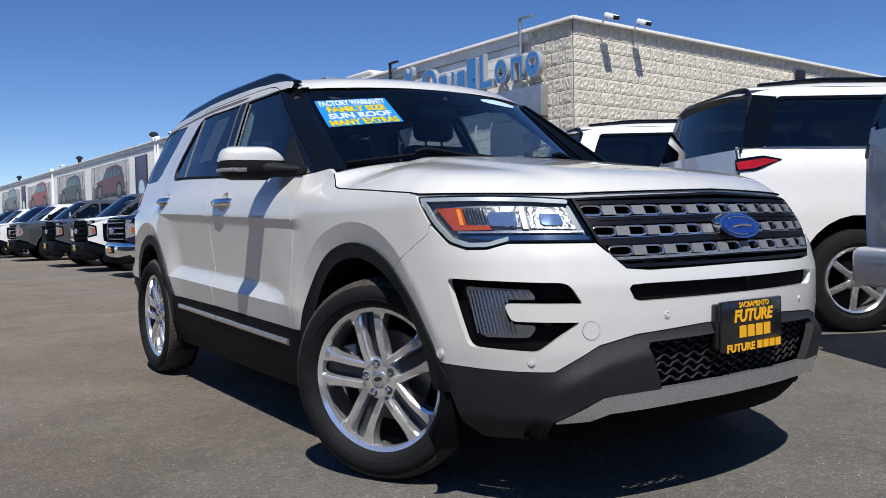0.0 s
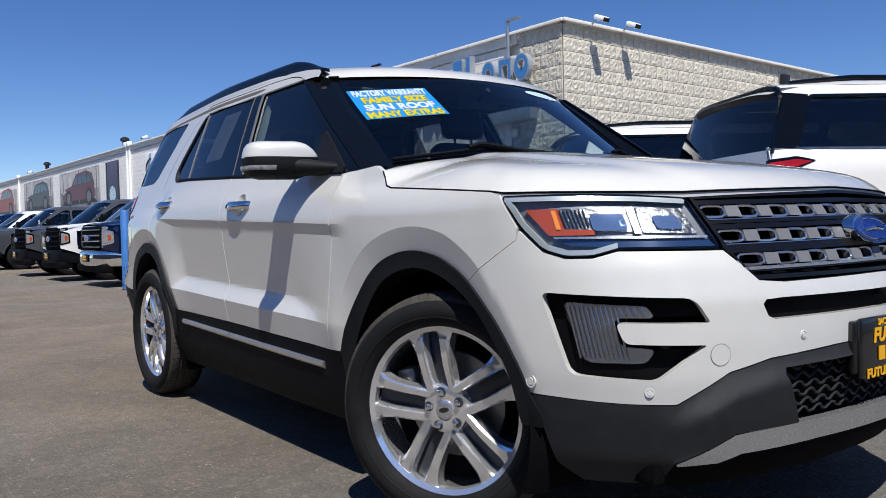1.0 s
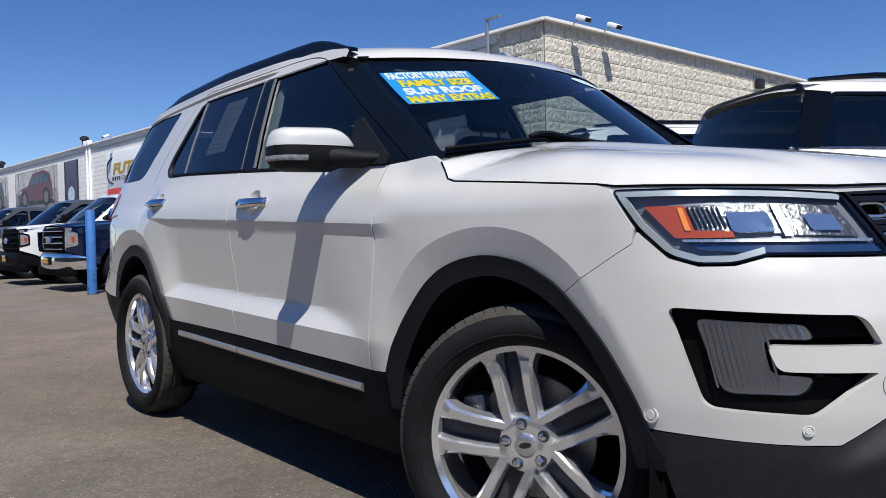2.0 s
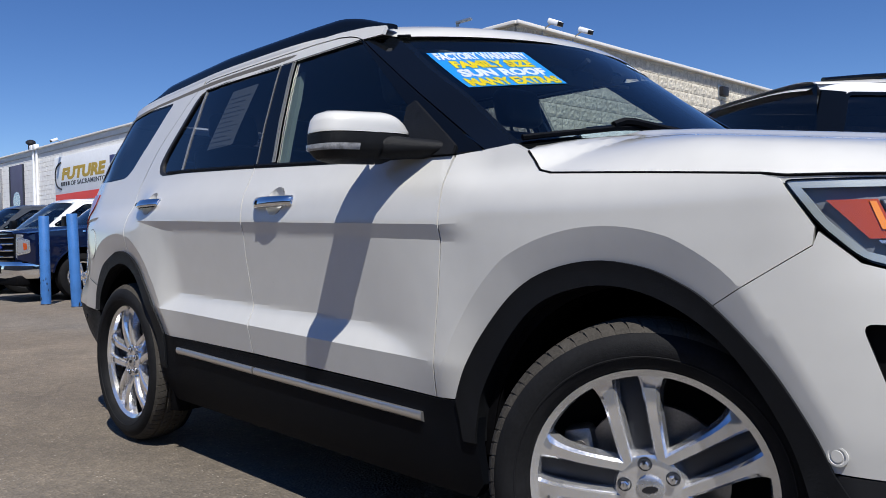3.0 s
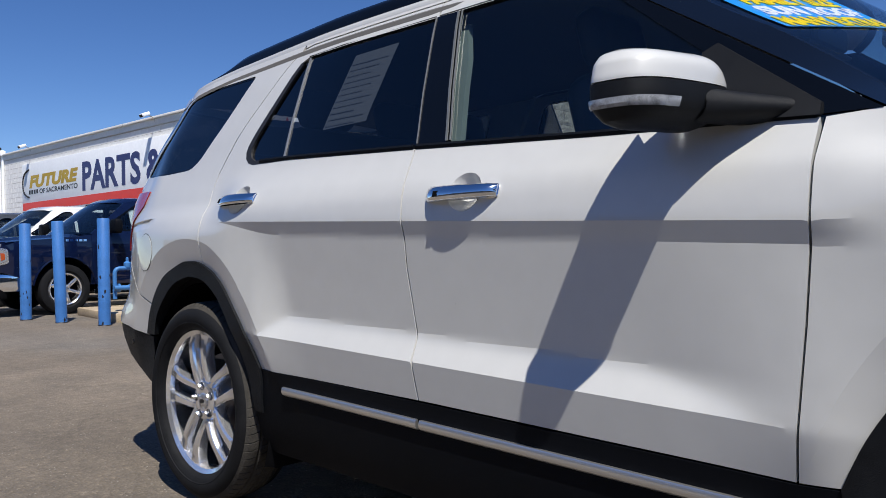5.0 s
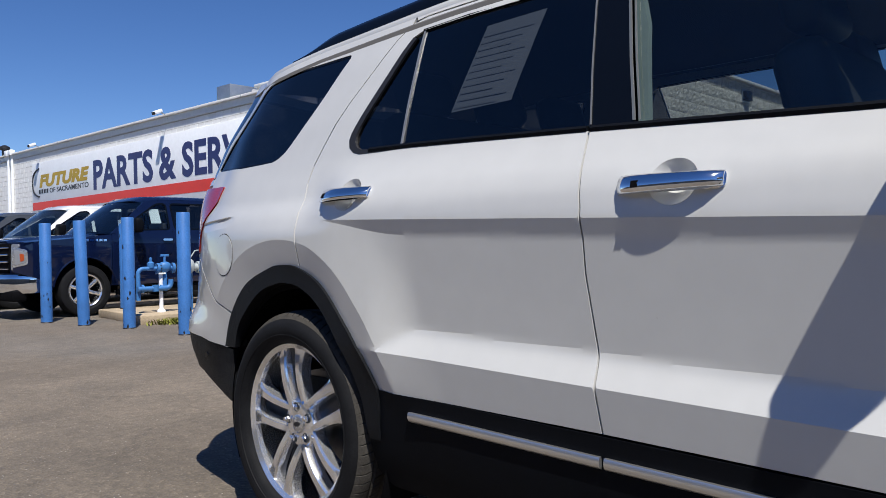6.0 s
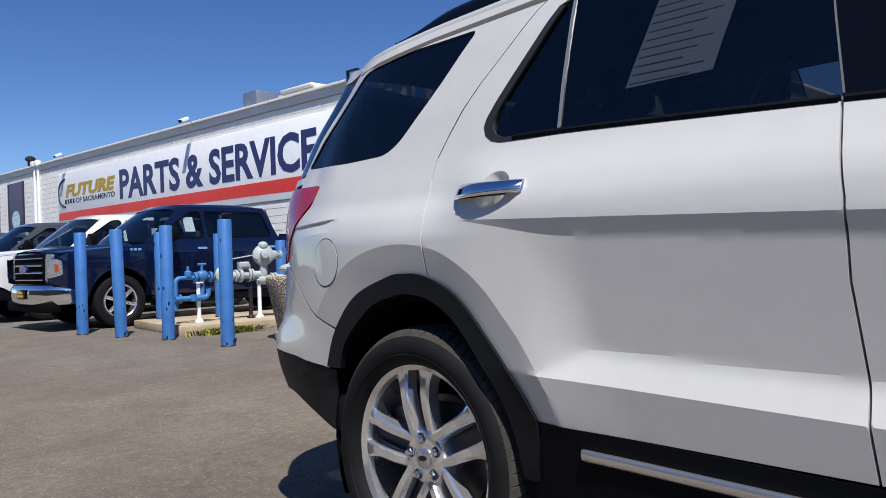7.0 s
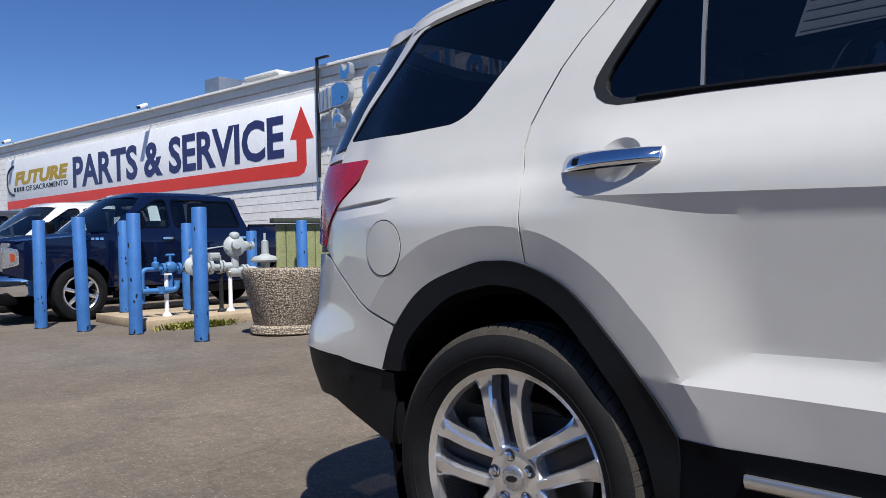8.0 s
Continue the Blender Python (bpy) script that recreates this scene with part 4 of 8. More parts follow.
bonnet_rear = [(0.0, -1.27), (-0.3, -1.245), (-0.55, -1.185), (-0.72, -1.115), (-0.83, -1.07)]
bonnet_outline = bonnet_rim + bonnet_rear
RIM = np.array(bonnet_rim)
RIM_Z = np.array(edge_z)


def bonnet(x, y, out=0.0):
    x, y = np.asarray(x, float), np.asarray(y, float)
    q = np.stack([-np.abs(x), y], -1).reshape(-1, 2)
    best, zed = np.full(len(q), 9e9), np.zeros(len(q))
    for i in range(len(RIM) - 1):
        a, b = RIM[i], RIM[i + 1]
        ab = b - a
        t = np.clip(((q - a) @ ab) / (ab @ ab), 0, 1)
        d = np.linalg.norm(q - (a + t[:, None] * ab), axis=1)
        z = RIM_Z[i] + t * (RIM_Z[i + 1] - RIM_Z[i])
        zed = np.where(d < best, z, zed)
        best = np.minimum(best, d)
    ax = np.abs(q[:, 0])
    crown = np.interp(q[:, 1], [-2.3, -2.15, -1.9, -1.6, -1.35, -1.1], [1.095, 1.130, 1.172, 1.212, 1.246, 1.272]) - 0.034 * (ax / 0.9) ** 2 - 0.014 * smooth(0.50, 0.60, ax)
    lift = 1 - np.exp(-(best / (0.055 + 0.13 * smooth(-1.6, -1.1, q[:, 1]))) ** 1.15)
    z = zed + (np.maximum(crown, zed + 0.004) - zed) * lift
    return np.stack([x.reshape(-1), y.reshape(-1), z + out], -1)


rim_line = np.array(bonnet_rim)
centre = np.array((0.0, -1.65))
inner_rims = [[tuple(p + (centre - p) / np.linalg.norm(centre - p) * d) for p in rim_line] for d in (0.012, 0.028, 0.05, 0.085)]
half = panel(bonnet_outline, bonnet, 0.026, 0.018, middle=0.0, lines=inner_rims)
part("bonnet", both(half), PAINT, suv, weld=0.0008, angle=40)
pair("bonnet_gap", tube([tuple(p) for p in skin(edge_u, edge_z - 0.003, -0.0015)], 0.0032, 6), PLASTIC_DARK)
part("engine_bay", join(box(0, -1.62, 0.86, 1.1, 0.9, 0.3, 0.02)), PLASTIC_DARK, suv)
# unseen plates, added to keep sun from leaking into the car's shadow
part("undertray", join(box(0, -1.70, 0.40, 1.24, 1.15, 0.03, 0.01), box(0, -2.08, 0.35, 1.24, 0.26, 0.03, 0.01)), PLASTIC_DARK, suv)

# windscreen between the pillars
SCREEN_Y = table([(1.05, -1.46), (1.14, -1.33), (1.30, -1.105), (1.446, -0.903), (1.584, -0.714), (1.70, -0.548), (1.8, -0.40)], 0.03)
SCREEN_BOW = table([(1.1, 0.42), (1.2, 0.42), (1.3, 0.425), (1.4, 0.45), (1.45, 0.50), (1.572, 0.60), (1.65, 0.67), (1.8, 0.70)], 0.02)


def screen_xz(x, z, out=0.0):
    """The windscreen by metres across and height."""
    x, z = np.asarray(x, float), np.asarray(z, float)
    return np.stack([x + 0 * z, SCREEN_Y(z) + np.where(x > 0, 0.46, SCREEN_BOW(z)) * x * x - 0.6 * out, z + 0.8 * out + 0 * x], -1)


def screen_at(x, t, out=0.0):
    """The windscreen by metres across and its own height: t 0 at the foot, 1 at the roof."""
    x, t = np.asarray(x, float), np.asarray(t, float)
    low, high = 1.222 - 0.03 * x * x, 1.653 + 0.0 * x
    return screen_xz(x, low + (high - low) * t, out)


def screen(s, t, out=0.0):
    """s: 0 at the right pillar, 1 at the car's middle."""
    s, t = np.asarray(s, float), np.asarray(t, float)
    return screen_at(-(0.805 - 0.06 * t - 0.075 * t * t) * (1 - s), t, out)


def left_screen(s, t, out=0.0):
    """s: 0 at the left pillar, 1 at the car's middle."""
    s, t = np.asarray(s, float), np.asarray(t, float)
    return screen_at((0.835 - 0.165 * t) * (1 - s), t, out)


def sheet(fn, n, m, s0=0.0, s1=1.0, t0=0.0, t1=1.0):
    S, T = np.meshgrid(np.linspace(s0, s1, n), np.linspace(t0, t1, m))
    p = fn(S.ravel(), T.ravel())
    f = [(j * n + i, j * n + i + 1, (j + 1) * n + i + 1, (j + 1) * n + i) for j in range(m - 1) for i in range(n - 1)]
    return [tuple(v) for v in p], f


def turned(geo):
    """The same faces, looking the other way."""
    return geo[0], [tuple(f)[::-1] for f in geo[1]]


def screen_border(fn):
    return join(sheet(lambda s, t: fn(s, t, -0.004), 20, 3, 0, 1, 0.965, 1.0), sheet(lambda s, t: fn(s, t, -0.004), 20, 3, 0, 1, 0.0, 0.06), sheet(lambda s, t: fn(s, t, -0.004), 3, 14, 0, 0.035, 0.06, 0.955))


part("windscreen", join(sheet(screen, 20, 16), turned(sheet(left_screen, 20, 16))), GLASS_SCREEN, suv, "dark-looking windscreen with sticker banner", weld=0.0006)
part("screen_band", join(screen_border(screen), turned(screen_border(left_screen))), PLASTIC_DARK, suv, weld=0.0006)
# black pillar trim and the sail behind the mirror
pillar = [(-0.812, 1.190), (-0.945, 1.191), (-0.585, 1.416), (-0.44, 1.507), (-0.213, 1.648), (-0.195, 1.656), (-0.30, 1.575)]
part("a_pillar", panel(pillar, flank, 0.03, 0.02, out=0.002), GLOSS_BLACK, suv, "gloss black windscreen pillar trim")
pillar_left = [(-0.812, 1.190), (-1.05, 1.203), (-0.415, 1.650), (-0.30, 1.656), (-0.195, 1.656), (-0.30, 1.575)]
part("a_pillar", flip(panel(pillar_left, flank, 0.03, 0.02, out=0.002)), GLOSS_BLACK, suv, "gloss black windscreen pillar trim")

edge_t = np.linspace(0, 1, 14)
outer = flank(-0.953 + 0.733 * edge_t, 1.191 + 0.457 * edge_t, 0.002)
inner_edge = screen(np.zeros(14), edge_t, 0.004)
strip_faces = [(i, i + 1, 15 + i, 14 + i) for i in range(13)]
part("screen_pillar", (list(map(tuple, outer)) + list(map(tuple, inner_edge)), strip_faces), GLOSS_BLACK, suv)
outer = flank(-1.055 + 0.655 * edge_t, 1.200 + 0.447 * edge_t, 0.002) * np.array([-1, 1, 1])
inner_edge = left_screen(np.zeros(14), edge_t, 0.004)
part("screen_pillar", (list(map(tuple, outer)) + list(map(tuple, inner_edge)), [f[::-1] for f in strip_faces]), GLOSS_BLACK, suv)

# side glass
front_glass = [(-0.80, 1.198), (-0.36, 1.212), (0.138, 1.238), (0.243, 1.657), (-0.1, 1.660), (-0.19, 1.658), (-0.30, 1.575)]
pair("front_door_glass", panel(front_glass, flank, 0.06, 0.0, out=-0.010), GLASS_CLEAR, "lightly tinted front door glass")
rear_glass = [(0.262, 1.244), (0.9, 1.266), (0.945, 1.266), (0.992, 1.656), (0.8, 1.660), (0.34, 1.658)]
pair("rear_door_glass", panel(rear_glass, flank, 0.06, 0.0, out=-0.008), GLASS_DOOR, "dark tinted rear door glass")
corner_glass = [(0.952, 1.266)] + [p for p in WINDOW_REAR[1:-1]] + [(0.996, 1.655)]
pair("corner_glass", panel(corner_glass, flank, 0.05, 0.0, out=-0.008), GLASS_TINT)
pair("b_pillar", panel([(0.142, 1.238), (0.262, 1.244), (0.338, 1.656), (0.245, 1.656)], flank, 0.04, 0.02, out=0.0), GLOSS_BLACK)
pair("window_bar", panel([(0.945, 1.270), (0.951, 1.270), (0.997, 1.655), (0.991, 1.655)], flank, 0.04, 0.006, out=-0.002), mat("window_bar_grey", (0.30, 0.31, 0.33), 0.35, 0.5))
pair("door_gap_line", panel([(0.258, 1.25), (0.2615, 1.25), (0.337, 1.655), (0.334, 1.655)], flank, 0.04, 0.003, out=0.0035), GREY_TRIM)
seal = []
for a, b in ((-0.835, 0.258), (0.268, 1.10)):
    us = np.linspace(a, b, 16)
    seal.append(tube([tuple(p) for p in flank(us, np.interp(us, [-0.835, -0.36, 0.3, 0.9, 1.1], [1.190, 1.207, 1.241, 1.268, 1.274]), -0.002)], 0.009, 6))
seal.append(tube([tuple(p) for p in flank(np.array([1.0, 0.8, 0.34]), np.array([1.655, 1.659, 1.657]), -0.004)], 0.005, 6))
seal.append(tube([tuple(p) for p in flank(np.array([0.325, -0.05, -0.19]), np.array([1.657, 1.659, 1.658]), -0.004)], 0.005, 6))
# wide rubber moulding round the windows' rear corner, and the bright channel at the front glass's rear edge
inner_run = [(0.90, 1.270), (1.05, 1.275), (1.145, 1.281), (1.172, 1.292), (1.188, 1.310), (1.192, 1.333), (1.182, 1.362), (1.134, 1.444), (1.055, 1.578), (1.020, 1.632)]
pair("corner_seal", panel(WINDOW_REAR[:-2] + inner_run[::-1], flank, 0.012, 0.012, out=0.001), mat("seal_rubber", (0.014, 0.014, 0.016), 0.6, noise_size=6, vary=0.2))
for k, w in ((0.0, 0.006), (-0.013, 0.003)):
    pair("glass_channel", panel([(0.140 + k, 1.246), (0.140 + k + w, 1.246), (0.240 + k + w, 1.653), (0.240 + k, 1.653)], flank, 0.03, 0.005, out=0.003), mat("channel_metal", (0.20, 0.21, 0.21), 0.35, 0.4))
pair("pillar_trim", panel([(0.122, 1.19), (0.20, 1.19), (0.25, 1.60), (0.232, 1.62), (0.186, 1.50)], flank, 0.05, 0.02, out=-0.045), mat("pillar_cloth", (0.20, 0.225, 0.21), 0.8, noise_size=9, vary=0.1))
for s in seal:
    pair("window_seal", s, PLASTIC)

# roof, headliner and rails
def roof_section(y, t, drop=0.0):
    low = float(ROOF_LOW(y)) - drop
    side = flank(np.array([y]), np.array([low]))[0]
    top = max(float(ROOF_TOP(y)) - drop, low + 0.01)
    a = t * math.pi / 2
    return (side[0] * max(math.cos(a), 0.0) ** 0.50, side[1], low + (top - low) * math.sin(a) ** 0.62)


def roof_fn(q, s, drop=0.0, bow=0.67):
    """q: 0 at the roof's right edge, 1 at its middle; s: 0 at the windscreen, 1 at the tail."""
    edge = roof_section(0.4, q, drop)[0] / 0.72
    front = float(SCREEN_Y(1.650)) + bow * (abs(edge) * 0.68) ** 2
    y = front + s * (2.08 - front)
    p = roof_section(y, q, drop)
    roll = float(np.interp(y - front, [0, 0.03, 0.08, 0.16, 0.3, 0.5], [1, 0.72, 0.42, 0.18, 0.05, 0]))
    return (p[0] * (1 - 0.06 * max(0.0, 1 - s * 4) * abs(edge)), y, p[2] + (1.652 - p[2]) * roll - 0.02 * max(0, (y - 1.9) / 0.18) ** 2)


roof_steps = np.concatenate([np.linspace(0, 0.15, 16), np.linspace(0.18, 1, 28)])
part("roof", join(grid(roof_fn, np.linspace(0, 1, 24), roof_steps), flip(grid(lambda q, s: roof_fn(q, s, 0.0, 0.46), np.linspace(0, 1, 24), roof_steps))), PAINT, suv, weld=0.0008, angle=60)
part("headliner", both(grid(lambda q, s: roof_fn(q, s, 0.045), np.linspace(0, 1, 12), np.linspace(0.03, 1, 24))), mat("headliner_cloth", (0.12, 0.115, 0.11), 0.95), suv, weld=0.0008)
part("roof_spoiler", both(panel([(2.03, 1.664), (2.0, 1.645), (2.12, 1.628), (U_TAIL, 1.63), (U_TAIL, 1.675), (2.12, 1.675)], flank, 0.05, 0.03, out=0.001, middle=U_TAIL)), PAINT, suv, weld=0.0006)
# roof rails: low dark rails that sit on the roof's shoulder
RAIL_LOW = table([(-0.34, 1.688), (-0.25, 1.708), (-0.15, 1.727), (0.0, 1.739), (0.2, 1.744), (0.9, 1.748), (1.37, 1.732), (1.9, 1.706)], 0.06)
v, f = [], []
rail_y = np.linspace(-0.31, 1.82, 46)
for y in rail_y:
    z = float(RAIL_LOW(y))
    x = float(flank(np.array([y]), np.array([z]))[0][0]) + 0.004
    h = 0.004 + 0.043 * float(smooth(-0.33, 0.04, y) * smooth(1.84, 1.52, y))
    for dx, dz in ((0.0, -0.012), (0.0, 0.10 * h), (0.006, 0.62 * h), (0.016, 0.95 * h), (0.026, h), (0.040, 0.8 * h), (0.046, 0.2 * h), (0.046, -0.012)):
        v.append((x + dx, y, z + dz))
for i in range(len(rail_y) - 1):
    f += [(i * 8 + k, (i + 1) * 8 + k, (i + 1) * 8 + (k + 1) % 8, i * 8 + (k + 1) % 8) for k in range(8)]
f += [(7, 6, 5, 4, 3, 2, 1, 0), tuple(len(v) - 8 + k for k in range(8))]
pair("roof_rail", (v, f), GLOSS_BLACK, "black roof rail", angle=50)
# dark joint between the roof skin and the shoulder, at the front corner
joint = [tuple(Vector(roof_fn(q, 0.0)) + Vector((0, -0.002, 0.003))) for q in (0.30, 0.2, 0.1, 0.02)]
pair("roof_joint", tube(joint, 0.004, 6), PLASTIC)

# cowl and wipers
part("cowl", both(sheet(lambda s, t: screen(s, -0.16 * (1 - t), -0.012), 18, 4, -0.015, 1.0)), PLASTIC_DARK, suv, weld=0.0006)
for x0, root in ((-0.777, -0.06), (0.0, 0.60)):
    xs = x0 + np.array([0.0, 0.07, 0.15, 0.22, 0.29, 0.37, 0.48, 0.60, 0.68])
    ts = np.array([0.034, 0.048, 0.062, 0.076, 0.092, 0.102, 0.09, 0.07, 0.05])
    blade = [tuple(p) for p in screen_at(xs, ts, 0.014)]
    hub = [tuple(p) for p in screen_at(np.array([x0 + 0.29, x0 + 0.33, x0 + 0.36, root]), np.array([0.100, 0.112, 0.108, -0.03]), np.array([0.022, 0.030, 0.030, 0.02]))]
    wiper = part("wiper", tube(blade, 0.0085, 6), PLASTIC, suv, "black windscreen wiper")
    part("wiper_arm", tube(hub, 0.012, 6), PLASTIC, wiper)

# sticker banner on the glass and the tinted oval mirror sticker
def on_banner(a, b, out=0.0):
    """a, b: 0 to 1 from the banner's lower right-hand pillar corner."""
    a, b = np.asarray(a, float), np.asarray(b, float)
    x = (1 - b) * (-0.720 + 0.331 * a) + b * (-0.674 + 0.302 * a)
    z = (1 - b) * (1.414 + 0.031 * a) + b * (1.569 + 0.015 * a)
    return screen_xz(x, z, 0.003 + out)


banner = part("window_banner", sheet(on_banner, 14, 10), STICKER_BLUE, suv, "blue sales banner with white and yellow lettering")
rows = [("FACTORY WARRANTY", STICKER_WHITE, 0.93), ("FAMILY SIZE", STICKER_YELLOW, 0.80), ("SUN ROOF", STICKER_WHITE, 0.86), ("MANY EXTRAS", STICKER_YELLOW, 0.92)]
for k, (text, m, w) in enumerate(rows):
    low = 1 - (k + 0.9) / 4
    part("banner_lettering", words(text, 0.05, 0.002, lambda a, b, h, low=low: tuple(on_banner(np.array([0.5 + a]), np.array([low + b / 0.05 * 0.27]), 0.002)[0]), bold=0.0028, width=w), m, banner)
oval_pts = [(0.2 * math.cos(t), 0.045 * math.sin(t)) for t in np.linspace(0, 2 * math.pi, 28, endpoint=False)]
part("mirror_sticker", panel([(0.37 + a * 0.8, 0.90 + b * 0.9) for a, b in oval_pts], lambda a, b, out: screen_at(a, b, 0.003 + out), 0.04, 0.0), mat("pale_blue_sticker", (0.45, 0.62, 0.82), 0.4), suv)

# ---- the car's mirrors, handles, wheels and cabin ----
def blob(c, half, power=2.6, n=20, m=14, shape=None, t0=-90, t1=90):
    """A rounded body; shape(x, y, z) bends the unit form."""
    v, f = [], []
    for j in range(m + 1):
        b = radians(t0 + (t1 - t0) * j / m)
        for i in range(n):
            a = 2 * math.pi * i / n
            e = 2 / power
            sg = lambda q: math.copysign(abs(q) ** e, q)
            x, y, z = sg(math.cos(b)) * sg(math.cos(a)), sg(math.cos(b)) * sg(math.sin(a)), sg(math.sin(b))
            if shape:
                x, y, z = shape(x, y, z)
            v.append((c[0] + half[0] * x, c[1] + half[1] * y, c[2] + half[2] * z))
    for j in range(m):
        for i in range(n):
            f.append((j * n + i, j * n + (i + 1) % n, (j + 1) * n + (i + 1) % n, (j + 1) * n + i))
    return v, f


MIRROR = (-1.058, -0.607, 1.250)


def mirror_slice(z0, z1, grow=0.0):
    """The mirror head between two heights."""
    def ring(z):
        h = (z - 1.250) / 0.076
        k = max(0.04, 1 - abs(h) ** (5.0 if h > 0 else 3.0)) ** 0.5
        outer = float(np.interp(h, [-1, -0.85, -0.5, 0.2, 0.6, 0.85, 1], [0.55, 0.84, 1.0, 1.0, 0.94, 0.84, 0.62]))
        inner = float(np.interp(h, [-1, -0.8, -0.4, 0.2, 0.5, 0.8, 1], [0.45, 0.68, 0.95, 1.06, 0.92, 0.70, 0.40]))
        pts = []
        for i in range(36):
            a = 2 * math.pi * i / 36
            x = math.copysign(abs(math.cos(a)) ** 0.62, math.cos(a))
            y = math.copysign(abs(math.sin(a)) ** 0.62, math.sin(a))
            yy = 0.088 * y * k if y < 0 else 0.062 * y * k
            lean = 0.055 * (0.5 - 0.5 * x)
            pts.append((MIRROR[0] + 0.135 * x * (outer if x < 0 else inner) + grow * x, MIRROR[1] + yy + lean + grow * y, z))
        return pts
    zs = np.linspace(z0, z1, 16)
    v = [p for z in zs for p in ring(float(z))]
    n, f = 36, []
    for j in range(len(zs) - 1):
        f += [(j * n + i, j * n + (i + 1) % n, (j + 1) * n + (i + 1) % n, (j + 1) * n + i) for i in range(n)]
    f.append(tuple(range(n - 1, -1, -1)))
    f.append(tuple((len(zs) - 1) * n + i for i in range(n)))
    return v, f


for side in (0, 1):
    turn = flip if side else (lambda g: g)
    mirror = part("door_mirror", turn(mirror_slice(1.1745, 1.256, 0.002)), PLASTIC_TRIM, suv, "door mirror with white cap and black base")
    part("mirror_cap", turn(mirror_slice(1.259, 1.3255)), PAINT, mirror)
    arm = grid(lambda a, t: (-0.885 - 0.15 * t, -0.735 + 0.10 * t + (0.10 - 0.06 * t ** 0.7) * math.cos(a), 1.210 + 0.012 * t + (0.026 + 0.010 * t) * math.sin(a)), [2 * math.pi * k / 24 for k in range(24)], np.linspace(0, 1, 10), True)
    part("mirror_arm", turn(arm), PLASTIC_TRIM, mirror, angle=70)
    sig = []
    for z in (1.207, 1.213, 1.219, 1.225):
        ring = mirror_slice(z, z + 0.0001, 0.006)[0][:36]
        sig.append([p for p in ring[15:27]])
    n = len(sig[0])
    geo = [p for r in sig for p in r], [(j * n + i, j * n + i + 1, (j + 1) * n + i + 1, (j + 1) * n + i) for j in range(3) for i in range(n - 1)]
    part("mirror_indicator", turn(geo), mat("indicator_clear", (0.42, 0.44, 0.47), 0.2, 0.3, noise_size=60, vary=0.6), mirror, "clear indicator strip")
    part("mirror_glass", turn(box(MIRROR[0], MIRROR[1] + 0.088, 1.250, 0.2, 0.004, 0.11, 0.0015)), mat("mirror_silver", (0.8, 0.82, 0.84), 0.02, 1.0), mirror)
    sail = panel([(-0.842, 1.188), (-0.60, 1.20), (-0.585, 1.358), (-0.617, 1.374), (-0.842, 1.213)], flank, 0.03, 0.02, out=0.012)
    part("mirror_sail", turn(sail), PLASTIC_TRIM, mirror)


def handle(u0, u1, zc, keyless):
    """A bright strap handle over a bowl in the door."""
    us = np.linspace(u0, u1, 13)
    v, f = [], []
    for i, u in enumerate(us):
        t = i / (len(us) - 1)
        lift = 0.004 + 0.029 * math.sin(math.pi * t) ** 0.55
        h = 0.0165 + 0.005 * (1 - t)
        slope = 0.02 * t * 0
        ring = [(h * math.sin(a), -0.004 + 0.012 * math.cos(a)) for a in np.linspace(0, 2 * math.pi, 14, endpoint=False)]
        for dz, do in ring:
            v.append(tuple(flank(np.array([u]), np.array([zc + dz + slope]), lift + do)[0]))
    n = len(ring)
    for i in range(len(us) - 1):
        f += [(i * n + k, (i + 1) * n + k, (i + 1) * n + (k + 1) % n, i * n + (k + 1) % n) for k in range(n)]
    f += [tuple(range(n)), tuple((len(us) - 1) * n + k for k in range(n))]
    return v, f


def bowl(uc, zc, ru, rz):
    """A scooped hollow, drawn as a dish slightly proud of the skin at its rim."""
    rings = []
    for j in range(7):
        r = 1 - j / 6
        for i in range(28):
            a = 2 * math.pi * i / 28
            depth = -0.032 * (1 - r * r) + 0.0012
            rings.append(tuple(flank(np.array([uc + ru * r * math.cos(a)]), np.array([zc + rz * r * math.sin(a)]), depth)[0]))
    f = [(j * 28 + i, j * 28 + (i + 1) % 28, (j + 1) * 28 + (i + 1) % 28, (j + 1) * 28 + i) for j in range(6) for i in range(28)]
    return rings, f


HANDLE_CHROME = mat("handle_chrome", (0.90, 0.90, 0.91), 0.12, 1.0)
HANDLES = [(0.136, -0.104, 1.094, 0.010, 1.095, d_r, d_l), (1.250, 0.998, 1.136, 1.104, 1.133, r_r, r_l)]

